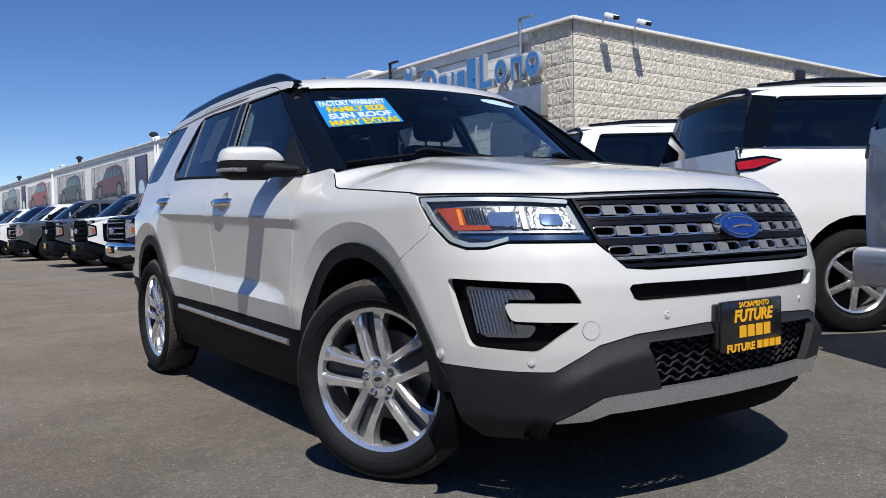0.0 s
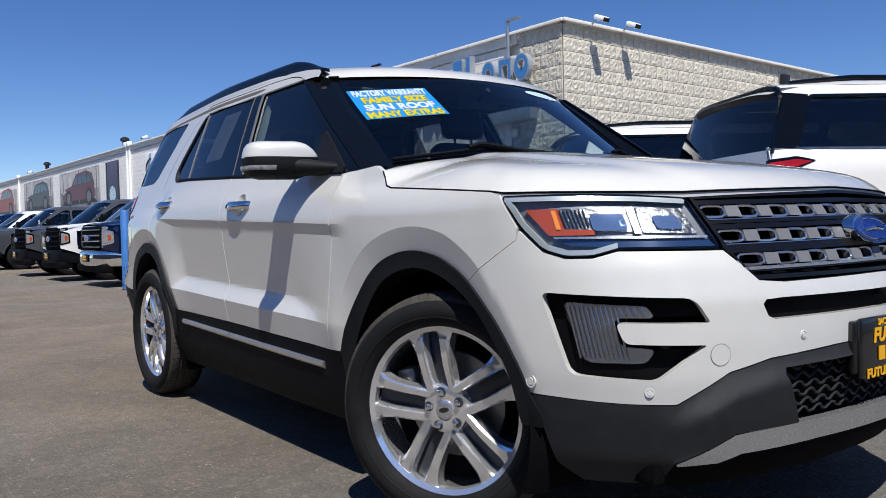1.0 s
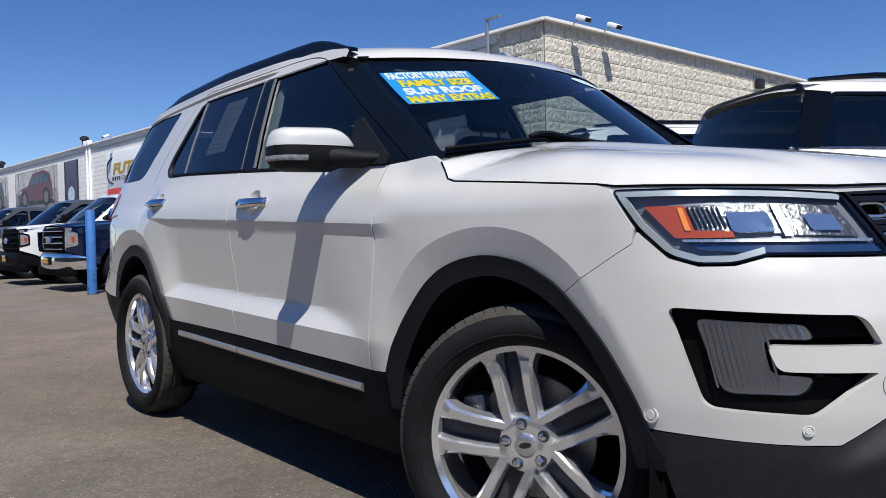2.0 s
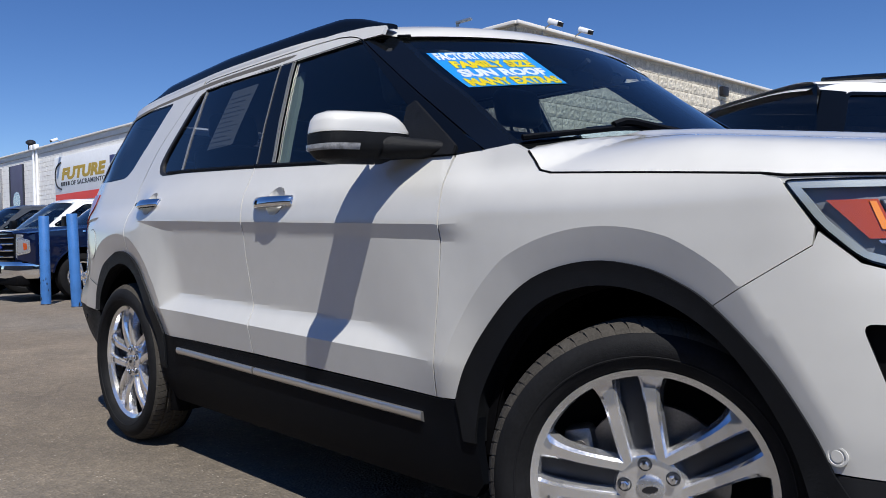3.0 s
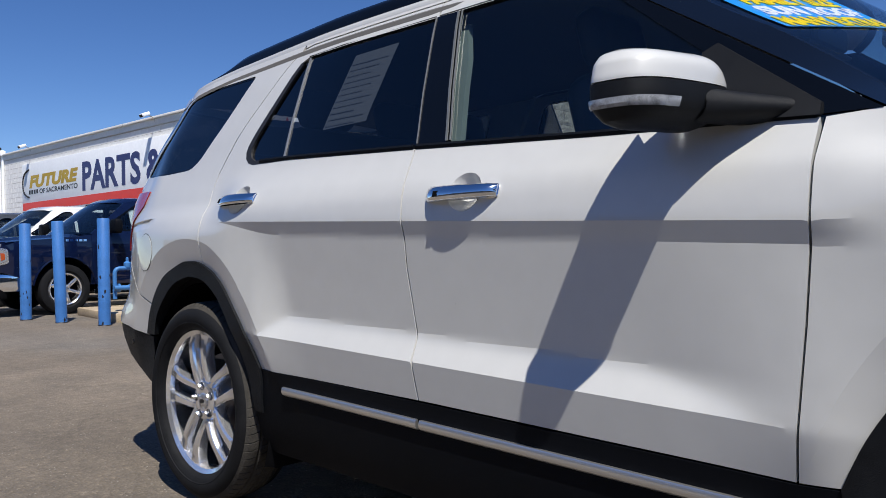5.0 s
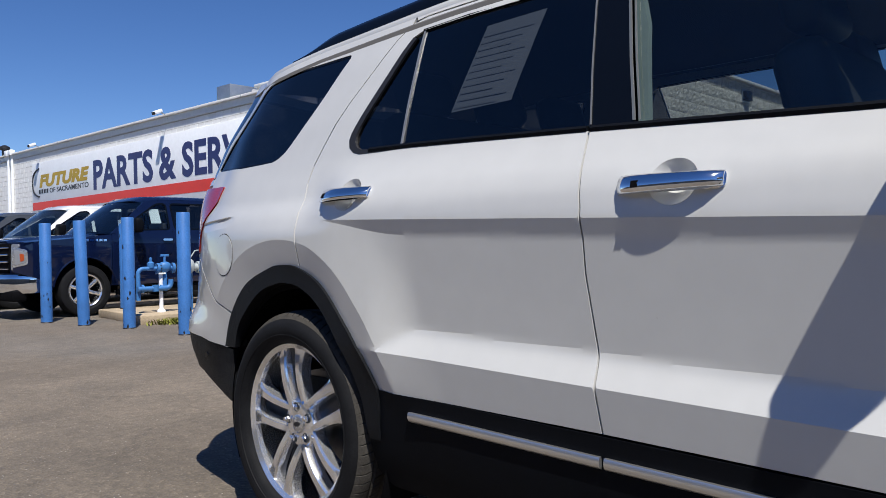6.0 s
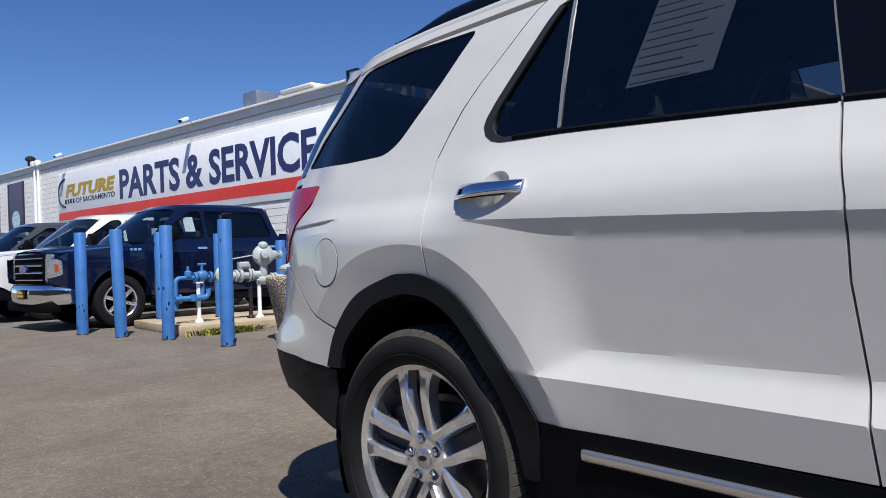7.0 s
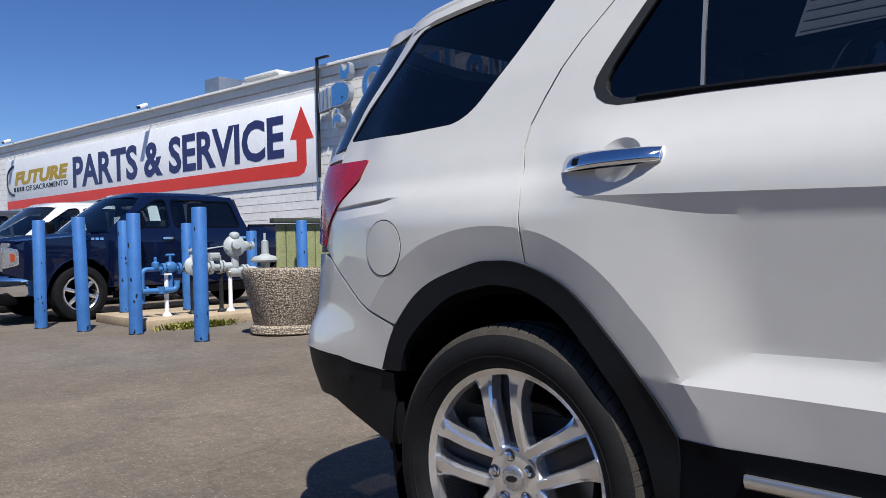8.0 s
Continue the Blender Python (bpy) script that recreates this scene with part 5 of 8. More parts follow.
# ---- wheels ----
def wheel(name_parent, m, steer_label=""):
    """Twenty-inch five-twin-spoke wheel; local x points out of the car."""
    w = part("wheel", lathe([(0.258, -0.10), (0.262, 0.03), (0.252, 0.050), (0.256, 0.068), (0.272, 0.078), (0.277, 0.070), (0.277, 0.05), (0.276, -0.14), (0.262, -0.14)], (0, 0, 0), (1, 0, 0), 64, closed=True), ALLOY, name_parent,
             "polished twin-spoke alloy wheel")
    w.matrix_parent_inverse = Matrix()
    w.matrix_basis = m
    tyre_prof = [(0.272, 0.070), (0.278, 0.088), (0.288, 0.098), (0.308, 0.107), (0.328, 0.109), (0.344, 0.103), (0.355, 0.093), (0.362, 0.082), (0.367, 0.070), (0.368, 0.05), (0.368, 0.046), (0.368, 0.036),
                 (0.368, -0.05), (0.367, -0.07), (0.365, -0.105), (0.335, -0.121), (0.29, -0.108), (0.272, -0.07)]
    part("tyre", lathe(tyre_prof, (0, 0, 0), (1, 0, 0), 72), RUBBER, w)
    # tread: ribs with slanting cross grooves
    across_x = [(0.093, 0.3555, 0.0), (0.084, 0.367, 0.5), (0.070, 0.3755, 1.0), (0.050, 0.3795, 1.0), (0.046, 0.372, 0.0), (0.040, 0.372, 0.0), (0.036, 0.3808, 0.6), (0.008, 0.3815, 0.6), (0.004, 0.373, 0.0)]
    across_x += [(-x, r, g) for x, r, g in across_x[::-1]]
    tv, tf = [], []
    for k in range(72):
        for q, low in ((0.0, 0.0), (0.84, 0.0), (0.87, 0.0045), (0.97, 0.0045)):
            for x, r, g in across_x:
                a = 2 * math.pi * (k + q + 1.2 * abs(x) / 0.1) / 72
                rad = r - low * g
                tv.append((x, rad * math.sin(a), rad * math.cos(a)))
    n = len(across_x)
    for j in range(288):
        tf += [(j * n + i, j * n + i + 1, (j + 1) % 288 * n + i + 1, (j + 1) % 288 * n + i) for i in range(n - 1)]
    part("tread", (tv, tf), TREAD, w, "dusty block tread", angle=20)
    part("sidewall_bead", lathe([(0.3005, 0.1035), (0.302, 0.1065), (0.3045, 0.107), (0.306, 0.1055)], (0, 0, 0), (1, 0, 0), 72), RUBBER, w)
    for k in range(5):
        a0 = 2 * math.pi * k / 5
        for s in (-1, 1):
            # each spoke: from the hub, bowed outwards, flaring into the lip on its outer side
            v, f = [], []
            for i, r in enumerate(np.linspace(0.066, 0.268, 11)):
                t = i / 10
                off = s * (0.0365 + 0.009 * t)
                near, far = 0.0130 + 0.002 * t + 0.010 * t ** 10, 0.0150 + 0.004 * t + 0.028 * t ** 7
                lo, hi = (-near, far) if s > 0 else (-far, near)
                top = 0.058 + 0.012 * math.sin(math.pi * min(1, t * 1.1)) + 0.010 * t
                for dy, dx in ((lo * 1.25, -0.040), (lo, -0.007), (lo * 0.62, 0.0), (hi * 0.62, 0.0), (hi, -0.007), (hi * 1.25, -0.040)):
                    y = off + dy
                    v.append((top + dx, y, math.sqrt(max(r * r - y * y, 0.0001))))
            for i in range(10):
                f += [(i * 6 + q, (i + 1) * 6 + q, (i + 1) * 6 + (q + 1) % 6, i * 6 + (q + 1) % 6) for q in range(6)]
            part("spoke", moved((v, f), Matrix.Rotation(a0, 4, "X")), ALLOY, w)
        part("spoke_web", moved(box(0.018, 0, 0.165, 0.012, 0.060, 0.19, 0.004), Matrix.Rotation(a0, 4, "X")), LAMP_DARK, w)
    part("hub", lathe([(0.0004, 0.060), (0.03, 0.060), (0.036, 0.062), (0.062, 0.061), (0.076, 0.056), (0.084, 0.04), (0.086, -0.02)], (0, 0, 0), (1, 0, 0), 40), ALLOY, w)
    cap = part("centre_cap", lathe([(0.0004, 0.068), (0.026, 0.067), (0.031, 0.064), (0.031, 0.05)], (0, 0, 0), (1, 0, 0), 32), SATIN, w)
    part("cap_badge", [[(0.0688, 0.018 * math.cos(t), 0.008 * math.sin(t)) for t in np.linspace(0, 2 * math.pi, 20, endpoint=False)], [tuple(range(20))]], DARK_METAL, w)
    for k in range(5):
        a = 2 * math.pi * k / 5
        c = (0, 0.0572 * math.cos(a + math.pi / 2), 0.0572 * math.sin(a + math.pi / 2))
        part("lug_pocket", lathe([(0.0165, 0.061), (0.0155, 0.0635), (0.013, 0.0615), (0.0004, 0.0615)], c, (1, 0, 0), 18), LAMP_DARK, w)
        part("lug_nut", lathe([(0.0004, 0.080), (0.007, 0.079), (0.0105, 0.074), (0.011, 0.055)], c, (1, 0, 0), 6), CHROME, w)
    part("brake_disc", lathe([(0.07, -0.03), (0.172, -0.03), (0.172, -0.055), (0.07, -0.055)], (0, 0, 0), (1, 0, 0), 40), BRAKE, w)
    part("brake_caliper", join(box(-0.03, -0.15, 0.06, 0.07, 0.07, 0.17, 0.015), rod((0.0, -0.15, 0.10), (0.012, -0.15, 0.10), 0.016)), BRAKE, w)
    part("wheel_back", lathe([(0.0004, -0.07), (0.262, -0.07)], (0, 0, 0), (1, 0, 0), 32), PLASTIC_DARK, w)
    return w


STEER = 27.0
first = wheel(suv, pose(-0.870, -WHEEL_Y, WHEEL_Z, 0, 0, 180 + STEER) @ pose(0, 0, 0, 11))
for x, y, rz, rx in ((0.870, -WHEEL_Y, STEER, 40), (-0.870, WHEEL_Y, 180, 8), (0.870, WHEEL_Y, 0, 12)):
    copy_thing(first, pose(x, y, WHEEL_Z, 0, 0, rz) @ pose(0, 0, 0, rx))

# ---- cabin ----
def seat(x, y, name="front_seat"):
    s = part(name, join(box(x, y, 0.80, 0.50, 0.52, 0.16, 0.05, 3), moved(box(0, 0, 0.30, 0.48, 0.14, 0.62, 0.055, 3), pose(x, y + 0.27, 0.84, -14))), LEATHER, suv)
    part("headrest", join(moved(box(0, 0, 0.74, 0.27, 0.10, 0.18, 0.04, 3), pose(x, y + 0.27, 0.84, -14)), rod((x - 0.06, y + 0.42, 1.40), (x - 0.06, y + 0.45, 1.50), 0.007), rod((x + 0.06, y + 0.42, 1.40), (x + 0.06, y + 0.45, 1.50), 0.007)), LEATHER, s)


seat(-0.40, -0.52)
seat(0.40, -0.37)
part("rear_seat", join(box(0, 0.86, 0.82, 1.30, 0.5, 0.16, 0.05, 3), moved(box(0, 0, 0.30, 1.30, 0.14, 0.60, 0.055, 3), pose(0, 1.12, 0.86, -16))), LEATHER, suv)
for x in (-0.42, 0.0, 0.42):
    part("headrest", moved(box(0, 0, 0.70, 0.26, 0.10, 0.16, 0.04, 3), pose(x, 1.12, 0.86, -16)), LEATHER, suv)
part("dashboard", join(box(0, -0.93, 0.98, 1.56, 0.42, 0.22, 0.07, 3), box(0, -1.12, 1.06, 1.5, 0.35, 0.06, 0.02), box(0, -0.55, 0.80, 0.3, 0.9, 0.22, 0.04)), CABIN, suv)
part("steering_wheel", join(moved(tube([(0.185 * math.cos(t), 0.185 * math.sin(t), 0) for t in np.linspace(0, 2 * math.pi, 32, endpoint=False)], 0.016, 8, True), pose(0.40, -0.60, 1.06, 66)),
                            moved(box(0, 0, 0, 0.34, 0.05, 0.03, 0.01), pose(0.40, -0.60, 1.06, 66)), rod((0.40, -0.60, 1.06), (0.40, -0.85, 0.98), 0.03)), CABIN, suv)
inner = panel([(-0.85, 0.50), (1.25, 0.50), (1.28, 1.24), (0.3, 1.215), (-0.36, 1.18), (-0.85, 1.165)], flank, 0.08, 0.0, out=-0.07)
pair("door_lining", inner, CABIN)
part("cabin_floor", box(0, 0.5, 0.50, 1.7, 3.3, 0.06), CABIN, suv)
part("inside_mirror", join(box(0, -0.55, 1.555, 0.25, 0.03, 0.07, 0.015), rod((0, -0.56, 1.57), (0, -0.63, 1.61), 0.012)), CABIN, suv)
for x in (-0.36, 0.36):
    part("sun_visor", moved(box(0, 0, 0, 0.40, 0.16, 0.015, 0.006), pose(x, -0.36, 1.615, 14)), mat("visor_cloth", (0.10, 0.095, 0.09), 0.9), suv)
part("third_row_seat", join(box(0, 1.78, 0.86, 1.1, 0.4, 0.16, 0.05, 3), moved(box(0, 0, 0.26, 1.1, 0.12, 0.62, 0.05, 3), pose(0, 1.96, 0.88, -14))), LEATHER, suv)
# sheet of paper behind the rear door glass
sheet_paper = part("window_sheet", panel([(0.548, 1.356), (0.771, 1.351), (0.715, 1.606), (0.50, 1.61)], flank, 0.06, 0.0, out=-0.016), mat("sheet_paper", (0.36, 0.38, 0.40), 0.8, noise_size=7, vary=0.08), suv, "printed grey information sheet behind dark glass")
lines = []
for k in range(11):
    z = 1.57 - 0.021 * k
    a, b = 0.525 + 0.21 * (1.60 - z) + 0.03 * (k % 3), 0.71 + 0.21 * (1.60 - z)
    lines.append(panel([(a, z), (b, z), (b, z + 0.0035), (a, z + 0.0035)], flank, 0.1, 0.0, out=-0.0145))
part("printed_lines", join(*lines), mat("sheet_print_grey", (0.31, 0.33, 0.35), 0.8), sheet_paper)
for u0, u1, zc, bu, bz, dr, dl in HANDLES:
    for side, door in ((0, dr), (1, dl)):
        turn = flip if side else (lambda g: g)
        part("handle_bowl", turn(bowl(bu, bz, 0.056, 0.05)), PAINT, door)
        h = part("door_handle", turn(handle(u0, u1, zc, True)), HANDLE_CHROME, door, "chrome door handle", angle=60)
        part("handle_mount", turn(panel(rounded([(u0 + 0.004, zc - 0.02), (u1 - 0.004, zc - 0.02), (u1 - 0.004, zc + 0.016), (u0 + 0.004, zc + 0.016)], 0.014), flank, 0.02, 0.004, out=0.004)), CHROME, h)
        part("keyless_pad", turn(panel([(u0 - 0.065, zc - 0.009), (u0 - 0.048, zc - 0.009), (u0 - 0.048, zc + 0.006), (u0 - 0.065, zc + 0.006)], flank, 0.02, 0.004, out=0.0365)), PLASTIC_DARK, h)

# ---- ground ----
def asphalt():
    m = bpy.data.materials.new("worn_asphalt")
    m.use_nodes = True
    n, l = m.node_tree.nodes, m.node_tree.links
    p = n["Principled BSDF"]
    p.inputs["Roughness"].default_value = 0.88
    tc = n.new("ShaderNodeTexCoord")

    def noise_tex(scale, detail, rough=0.5):
        t = n.new("ShaderNodeTexNoise")
        t.inputs["Scale"].default_value, t.inputs["Detail"].default_value, t.inputs["Roughness"].default_value = scale, detail, rough
        l.new(tc.outputs["Object"], t.inputs["Vector"])
        return t

    def ramp(src, stops):
        r = n.new("ShaderNodeValToRGB")
        els = r.color_ramp.elements
        els[0].position, els[0].color = stops[0][0], hexa(*stops[0][1])
        els[1].position, els[1].color = stops[-1][0], hexa(*stops[-1][1])
        for pos, col in stops[1:-1]:
            e = els.new(pos)
            e.color = hexa(*col)
        l.new(src, r.inputs["Fac"])
        return r.outputs["Color"]

    def blend(kind, a, b, fac=1.0):
        mx = n.new("ShaderNodeMix")
        mx.data_type, mx.blend_type = "RGBA", kind
        if isinstance(fac, float):
            mx.inputs[0].default_value = fac
        else:
            l.new(fac, mx.inputs[0])
        l.new(a, mx.inputs[6])
        l.new(b, mx.inputs[7])
        return mx.outputs[2]

    brown = ramp(noise_tex(0.35, 6).outputs["Fac"], [(0.33, (0.150, 0.124, 0.098)), (0.64, (0.205, 0.172, 0.136))])
    grey = ramp(noise_tex(0.6, 6).outputs["Fac"], [(0.35, (0.150, 0.142, 0.132)), (0.64, (0.188, 0.178, 0.165))])
    where = ramp(noise_tex(0.10, 4, 0.6).outputs["Fac"], [(0.48, (0, 0, 0)), (0.60, (0.8, 0.8, 0.8))])
    big = blend("MIX", brown, grey, where)
    stain = ramp(noise_tex(1.7, 6, 0.65).outputs["Fac"], [(0.34, (0.82, 0.82, 0.82)), (0.62, (1.08, 1.07, 1.05))])
    col = blend("MULTIPLY", big, stain)
    mottle = ramp(noise_tex(14, 4, 0.6).outputs["Fac"], [(0.32, (0.86, 0.86, 0.86)), (0.68, (1.12, 1.11, 1.10))])
    col = blend("MULTIPLY", col, mottle)
    vor = n.new("ShaderNodeTexVoronoi")
    vor.inputs["Scale"].default_value = 85
    l.new(tc.outputs["Object"], vor.inputs["Vector"])
    chips = ramp(vor.outputs["Color"], [(0.20, (0.80, 0.80, 0.80)), (0.74, (1.0, 0.99, 0.98)), (0.97, (1.45, 1.42, 1.36))])
    col = blend("MULTIPLY", col, chips)
    # the asphalt's colour is darker towards the front of the yard, with an uneven edge
    cut = n.new("ShaderNodeSeparateXYZ")
    l.new(tc.outputs["Object"], cut.inputs[0])
    edge = n.new("ShaderNodeMath")
    edge.operation = "MULTIPLY_ADD"
    edge.inputs[1].default_value = 5.0
    l.new(noise_tex(0.5, 5, 0.6).outputs["Fac"], edge.inputs[0])
    l.new(cut.outputs["Y"], edge.inputs[2])
    span = n.new("ShaderNodeMapRange")
    span.inputs["From Min"].default_value, span.inputs["From Max"].default_value = 3.0, 6.6
    l.new(edge.outputs[0], span.inputs["Value"])
    front_tone = ramp(span.outputs["Result"], [(0.0, (0.72, 0.74, 0.755)), (1.0, (1.04, 1.04, 1.03))])
    col = blend("MULTIPLY", col, front_tone)
    # light pebbles that stand out of the binder here and there
    vor2 = n.new("ShaderNodeTexVoronoi")
    vor2.inputs["Scale"].default_value = 38
    l.new(tc.outputs["Object"], vor2.inputs["Vector"])
    spot = ramp(vor2.outputs["Distance"], [(0.10, (1, 1, 1)), (0.16, (0, 0, 0))])
    sel = ramp(noise_tex(9, 3).outputs["Fac"], [(0.50, (0, 0, 0)), (0.60, (1, 1, 1))])
    lights = blend("MULTIPLY", spot, sel)
    pale = n.new("ShaderNodeRGB")
    pale.outputs[0].default_value = hexa(0.42, 0.38, 0.33)
    col = blend("MIX", col, pale.outputs[0], lights)
    # long cracks
    wob = noise_tex(1.6, 4)
    warp = n.new("ShaderNodeVectorMath")
    warp.operation = "MULTIPLY_ADD"
    l.new(wob.outputs["Color"], warp.inputs[0])
    warp.inputs[1].default_value = (0.9, 0.9, 0)
    l.new(tc.outputs["Object"], warp.inputs[2])
    crack = n.new("ShaderNodeTexVoronoi")
    crack.feature = "DISTANCE_TO_EDGE"
    crack.inputs["Scale"].default_value = 0.17
    l.new(warp.outputs[0], crack.inputs["Vector"])
    cr = ramp(crack.outputs["Distance"], [(0.0, (0.82, 0.82, 0.82)), (0.002, (0.92, 0.92, 0.92)), (0.004, (1, 1, 1))])
    col = blend("MULTIPLY", col, cr)
    l.new(col, p.inputs["Base Color"])
    bp = n.new("ShaderNodeBump")
    bp.inputs["Strength"].default_value, bp.inputs["Distance"].default_value = 0.9, 0.006
    l.new(vor.outputs["Distance"], bp.inputs["Height"])
    l.new(bp.outputs["Normal"], p.inputs["Normal"])
    return m


ASPHALT = asphalt()
ring_r = [0, 3, 6, 12, 25, 50, 120, 400, 2500]
gv, gf = [(0, 0, 0)], []
for r in ring_r[1:]:
    gv += [(r * math.cos(2 * math.pi * k / 48), r * math.sin(2 * math.pi * k / 48), 0) for k in range(48)]
gf += [(0, 1 + k, 1 + (k + 1) % 48) for k in range(48)]
for j in range(len(ring_r) - 2):
    gf += [(1 + j * 48 + k, 1 + (j + 1) * 48 + k, 1 + (j + 1) * 48 + (k + 1) % 48, 1 + j * 48 + (k + 1) % 48) for k in range(48)]
tagged(part("ground", (gv, gf), ASPHALT), "worn grey-brown asphalt car park with pebbles and cracks", "asphalt ground", kind="structure")

# ---- building: its long wall runs along local y, its end wall along local x ----
CORNER = pose(9.55, 8.15, 0, 0, 0, 1.9)
ROOF_H, LONG, END = 5.2, 95.0, 32.0
shop = thing("workshop_building", CORNER, "long cream painted block workshop building with flat roof", "building", kind="structure")
part("wall_core", join(box(END / 2 + 0.02, LONG / 2 + 0.02, ROOF_H / 2 - 0.05, END - 0.1, LONG - 0.1, ROOF_H - 0.1)), JOINT, shop)

# unseen plain walls, added behind the camera to block low skylight and reflections
tagged(part("wall_sky_block", join(box(-13.0, 6.0, 2.1, 0.3, 70.0, 4.2), box(4.0, -26.0, 1.6, 60.0, 0.3, 3.2)), mat("sky_block_grey", (0.16, 0.15, 0.135), 0.9, noise_size=0.6, vary=0.25)), "plain grey-brown wall added out of view to block low sky", "wall", kind="structure")
# blocks: rough split-face units on the end wall and round the corner, smooth painted units on the long wall
def block_mesh(name, w, h, depth, rough, seed, material, nx=4, nz=3):
    """One wall block: face pointing to local -y, origin at its lower corner."""
    rnd = random.Random(seed)
    v, f = [], []
    g = 0.006
    for j in range(nz + 1):
        for i in range(nx + 1):
            edge = i in (0, nx) or j in (0, nz)
            d = -depth * (0.55 if edge else 1.0) - rough * (rnd.random() - 0.4) * (0.5 if edge else 1.0)
            v.append((g + (w - 2 * g) * i / nx + (0 if i in (0, nx) else rough * (rnd.random() - 0.5)), d, g + (h - 2 * g) * j / nz + (0 if j in (0, nz) else rough * 0.5 * (rnd.random() - 0.5))))
    k = nx + 1
    f = [(j * k + i, j * k + i + 1, (j + 1) * k + i + 1, (j + 1) * k + i) for j in range(nz) for i in range(nx)]
    rim = [i for i in range(k)] + [j * k + nx for j in range(1, nz + 1)] + [nz * k + i for i in range(nx - 1, -1, -1)] + [j * k for j in range(nz - 1, 0, -1)]
    base = len(v)
    v += [(v[i][0], 0.0, v[i][2]) for i in rim]
    f += [(rim[q], base + q, base + (q + 1) % len(rim), rim[(q + 1) % len(rim)]) for q in range(len(rim))]
    me = bpy.data.meshes.new(name)
    me.from_pydata(v, [], f)
    me.materials.append(material)
    return me, (v, f)


COURSE, UNIT = 0.284, 0.42
variants = [block_mesh("block", UNIT, COURSE, 0.020, 0.019, 40 + k, SPLIT, 9, 5) for k in range(10)]
rnd = random.Random(5)
rest_v, rest_f, near_blocks = [], [], []
rows_n = 18
end_wall = tagged(new("wall_end"), "rough cream split-face block end wall", "wall", kind="structure")
end_wall.matrix_world = CORNER
for r in range(rows_n):
    off = 0.5 * UNIT * (r % 2)
    for c in range(int(END / UNIT)):
        x = c * UNIT - off
        if x < -0.01:
            x = 0.0
        near_blocks.append((x, r * COURSE, c < 17 and r >= 4))
for x, z, near in near_blocks:
    k = rnd.randrange(10)
    if near:
        ob = new("block", variants[k][0])
        ob.parent = end_wall
        ob.matrix_basis = pose(x, -0.002, z)
    else:
        b = len(rest_v)
        rest_v += [(p[0] + x, p[1] - 0.002, p[2] + z) for p in variants[k][1][0]]
        rest_f += [tuple(i + b for i in q) for q in variants[k][1][1]]
tagged(part("block_rest", (rest_v, rest_f), SPLIT, end_wall, smooth_faces=False), kind="stuff")
part("wall_back", box(END / 2, 0.02, 2.555, END, 0.06, 5.1), SPLIT_JOINT, end_wall)
# the split-face strip that turns the corner onto the long wall
strip = tagged(new("wall_corner_strip"), "rough split-face block strip at the building's corner", "wall", kind="structure")
strip.matrix_world = CORNER
for r in range(4, rows_n):
    for c in range(3 + r % 2):
        half_unit = r % 2 and c in (0, 3)
        ob = new("block", variants[rnd.randrange(10)][0])
        ob.parent = strip
        ob.matrix_basis = pose(-0.004, (c + 1) * UNIT - (0.5 * UNIT if r % 2 and c else 0.0) - (0.5 * UNIT if half_unit else 0.0), r * COURSE, 0, 0, -90) @ Matrix.Diagonal((0.5 if half_unit else 1.0, 1, 1, 1))
part("wall_back", box(0.02, 0.6, 2.555, 0.06, 1.2, 5.1), SPLIT_JOINT, strip)

# smooth painted blocks of the long wall
long_wall = tagged(new("wall_long"), "long cream painted block wall with stacked courses", "wall", kind="structure")
long_wall.matrix_world = CORNER
smooth_me, smooth_geo = block_mesh("block", 0.40, 0.20, 0.010, 0.0, 3, WALL_PAINT, 1, 1)
rest_v, rest_f = [], []
for r in range(24):
    for c in range(233):
        y = 1.35 + c * 0.40 + 0.2 * (r % 2)
        z = r * 0.2 + 0.1
        covered = 6.9 < y < 24.6 and 2.75 < z < 4.3
        if covered:
            continue
        if 4.0 < y < 12.6 and 1.7 < z < 4.9:
            ob = new("block", smooth_me)
            ob.parent = long_wall
            ob.matrix_basis = pose(0, y + 0.40, z, 0, 0, -90)
        else:
            b = len(rest_v)
            rest_v += [(p[1], y + 0.40 - p[0], p[2] + z) for p in smooth_geo[0]]
            rest_f += [tuple(i + b for i in q) for q in smooth_geo[1]]
tagged(part("block_rest", (rest_v, rest_f), WALL_PAINT, long_wall, smooth_faces=False), kind="stuff")

vent = thing("wall_vent", CORNER @ pose(8.8, -0.03, 4.70), "small dark metal vent high on the block wall", "vent")
part("vent_hood", box(0, -0.05, 0.08, 0.34, 0.16, 0.26, 0.02), DARK_METAL, vent)
part("vent_flange", box(0, 0.0, 0.08, 0.44, 0.03, 0.36, 0.008), GALV, vent)

# parapet band and metal cap
part("parapet_band", box(-0.03, LONG / 2 + 0.65, 5.02, 0.06, LONG - 1.3, 0.20), FLASHING, shop)
part("cap_flashing", join(box(-0.05, LONG / 2 - 0.03, 5.15, 0.16, LONG + 0.1, 0.07, 0.01), box(END / 2 - 0.05, -0.07, 5.15, END + 0.1, 0.16, 0.07, 0.01)), FLASHING, shop)
part("roof_deck", box(END / 2, LONG / 2, 5.14, END - 0.2, LONG - 0.2, 0.04), GALV, shop)
for k in range(12):
    part("cap_joint", box(-0.135, 4 + 6.1 * k, 5.15, 0.006, 0.03, 0.075), GALV, shop)


def on_wall(y, z, out):
    """A place before the long wall, y along it."""
    return (-out, y, z)


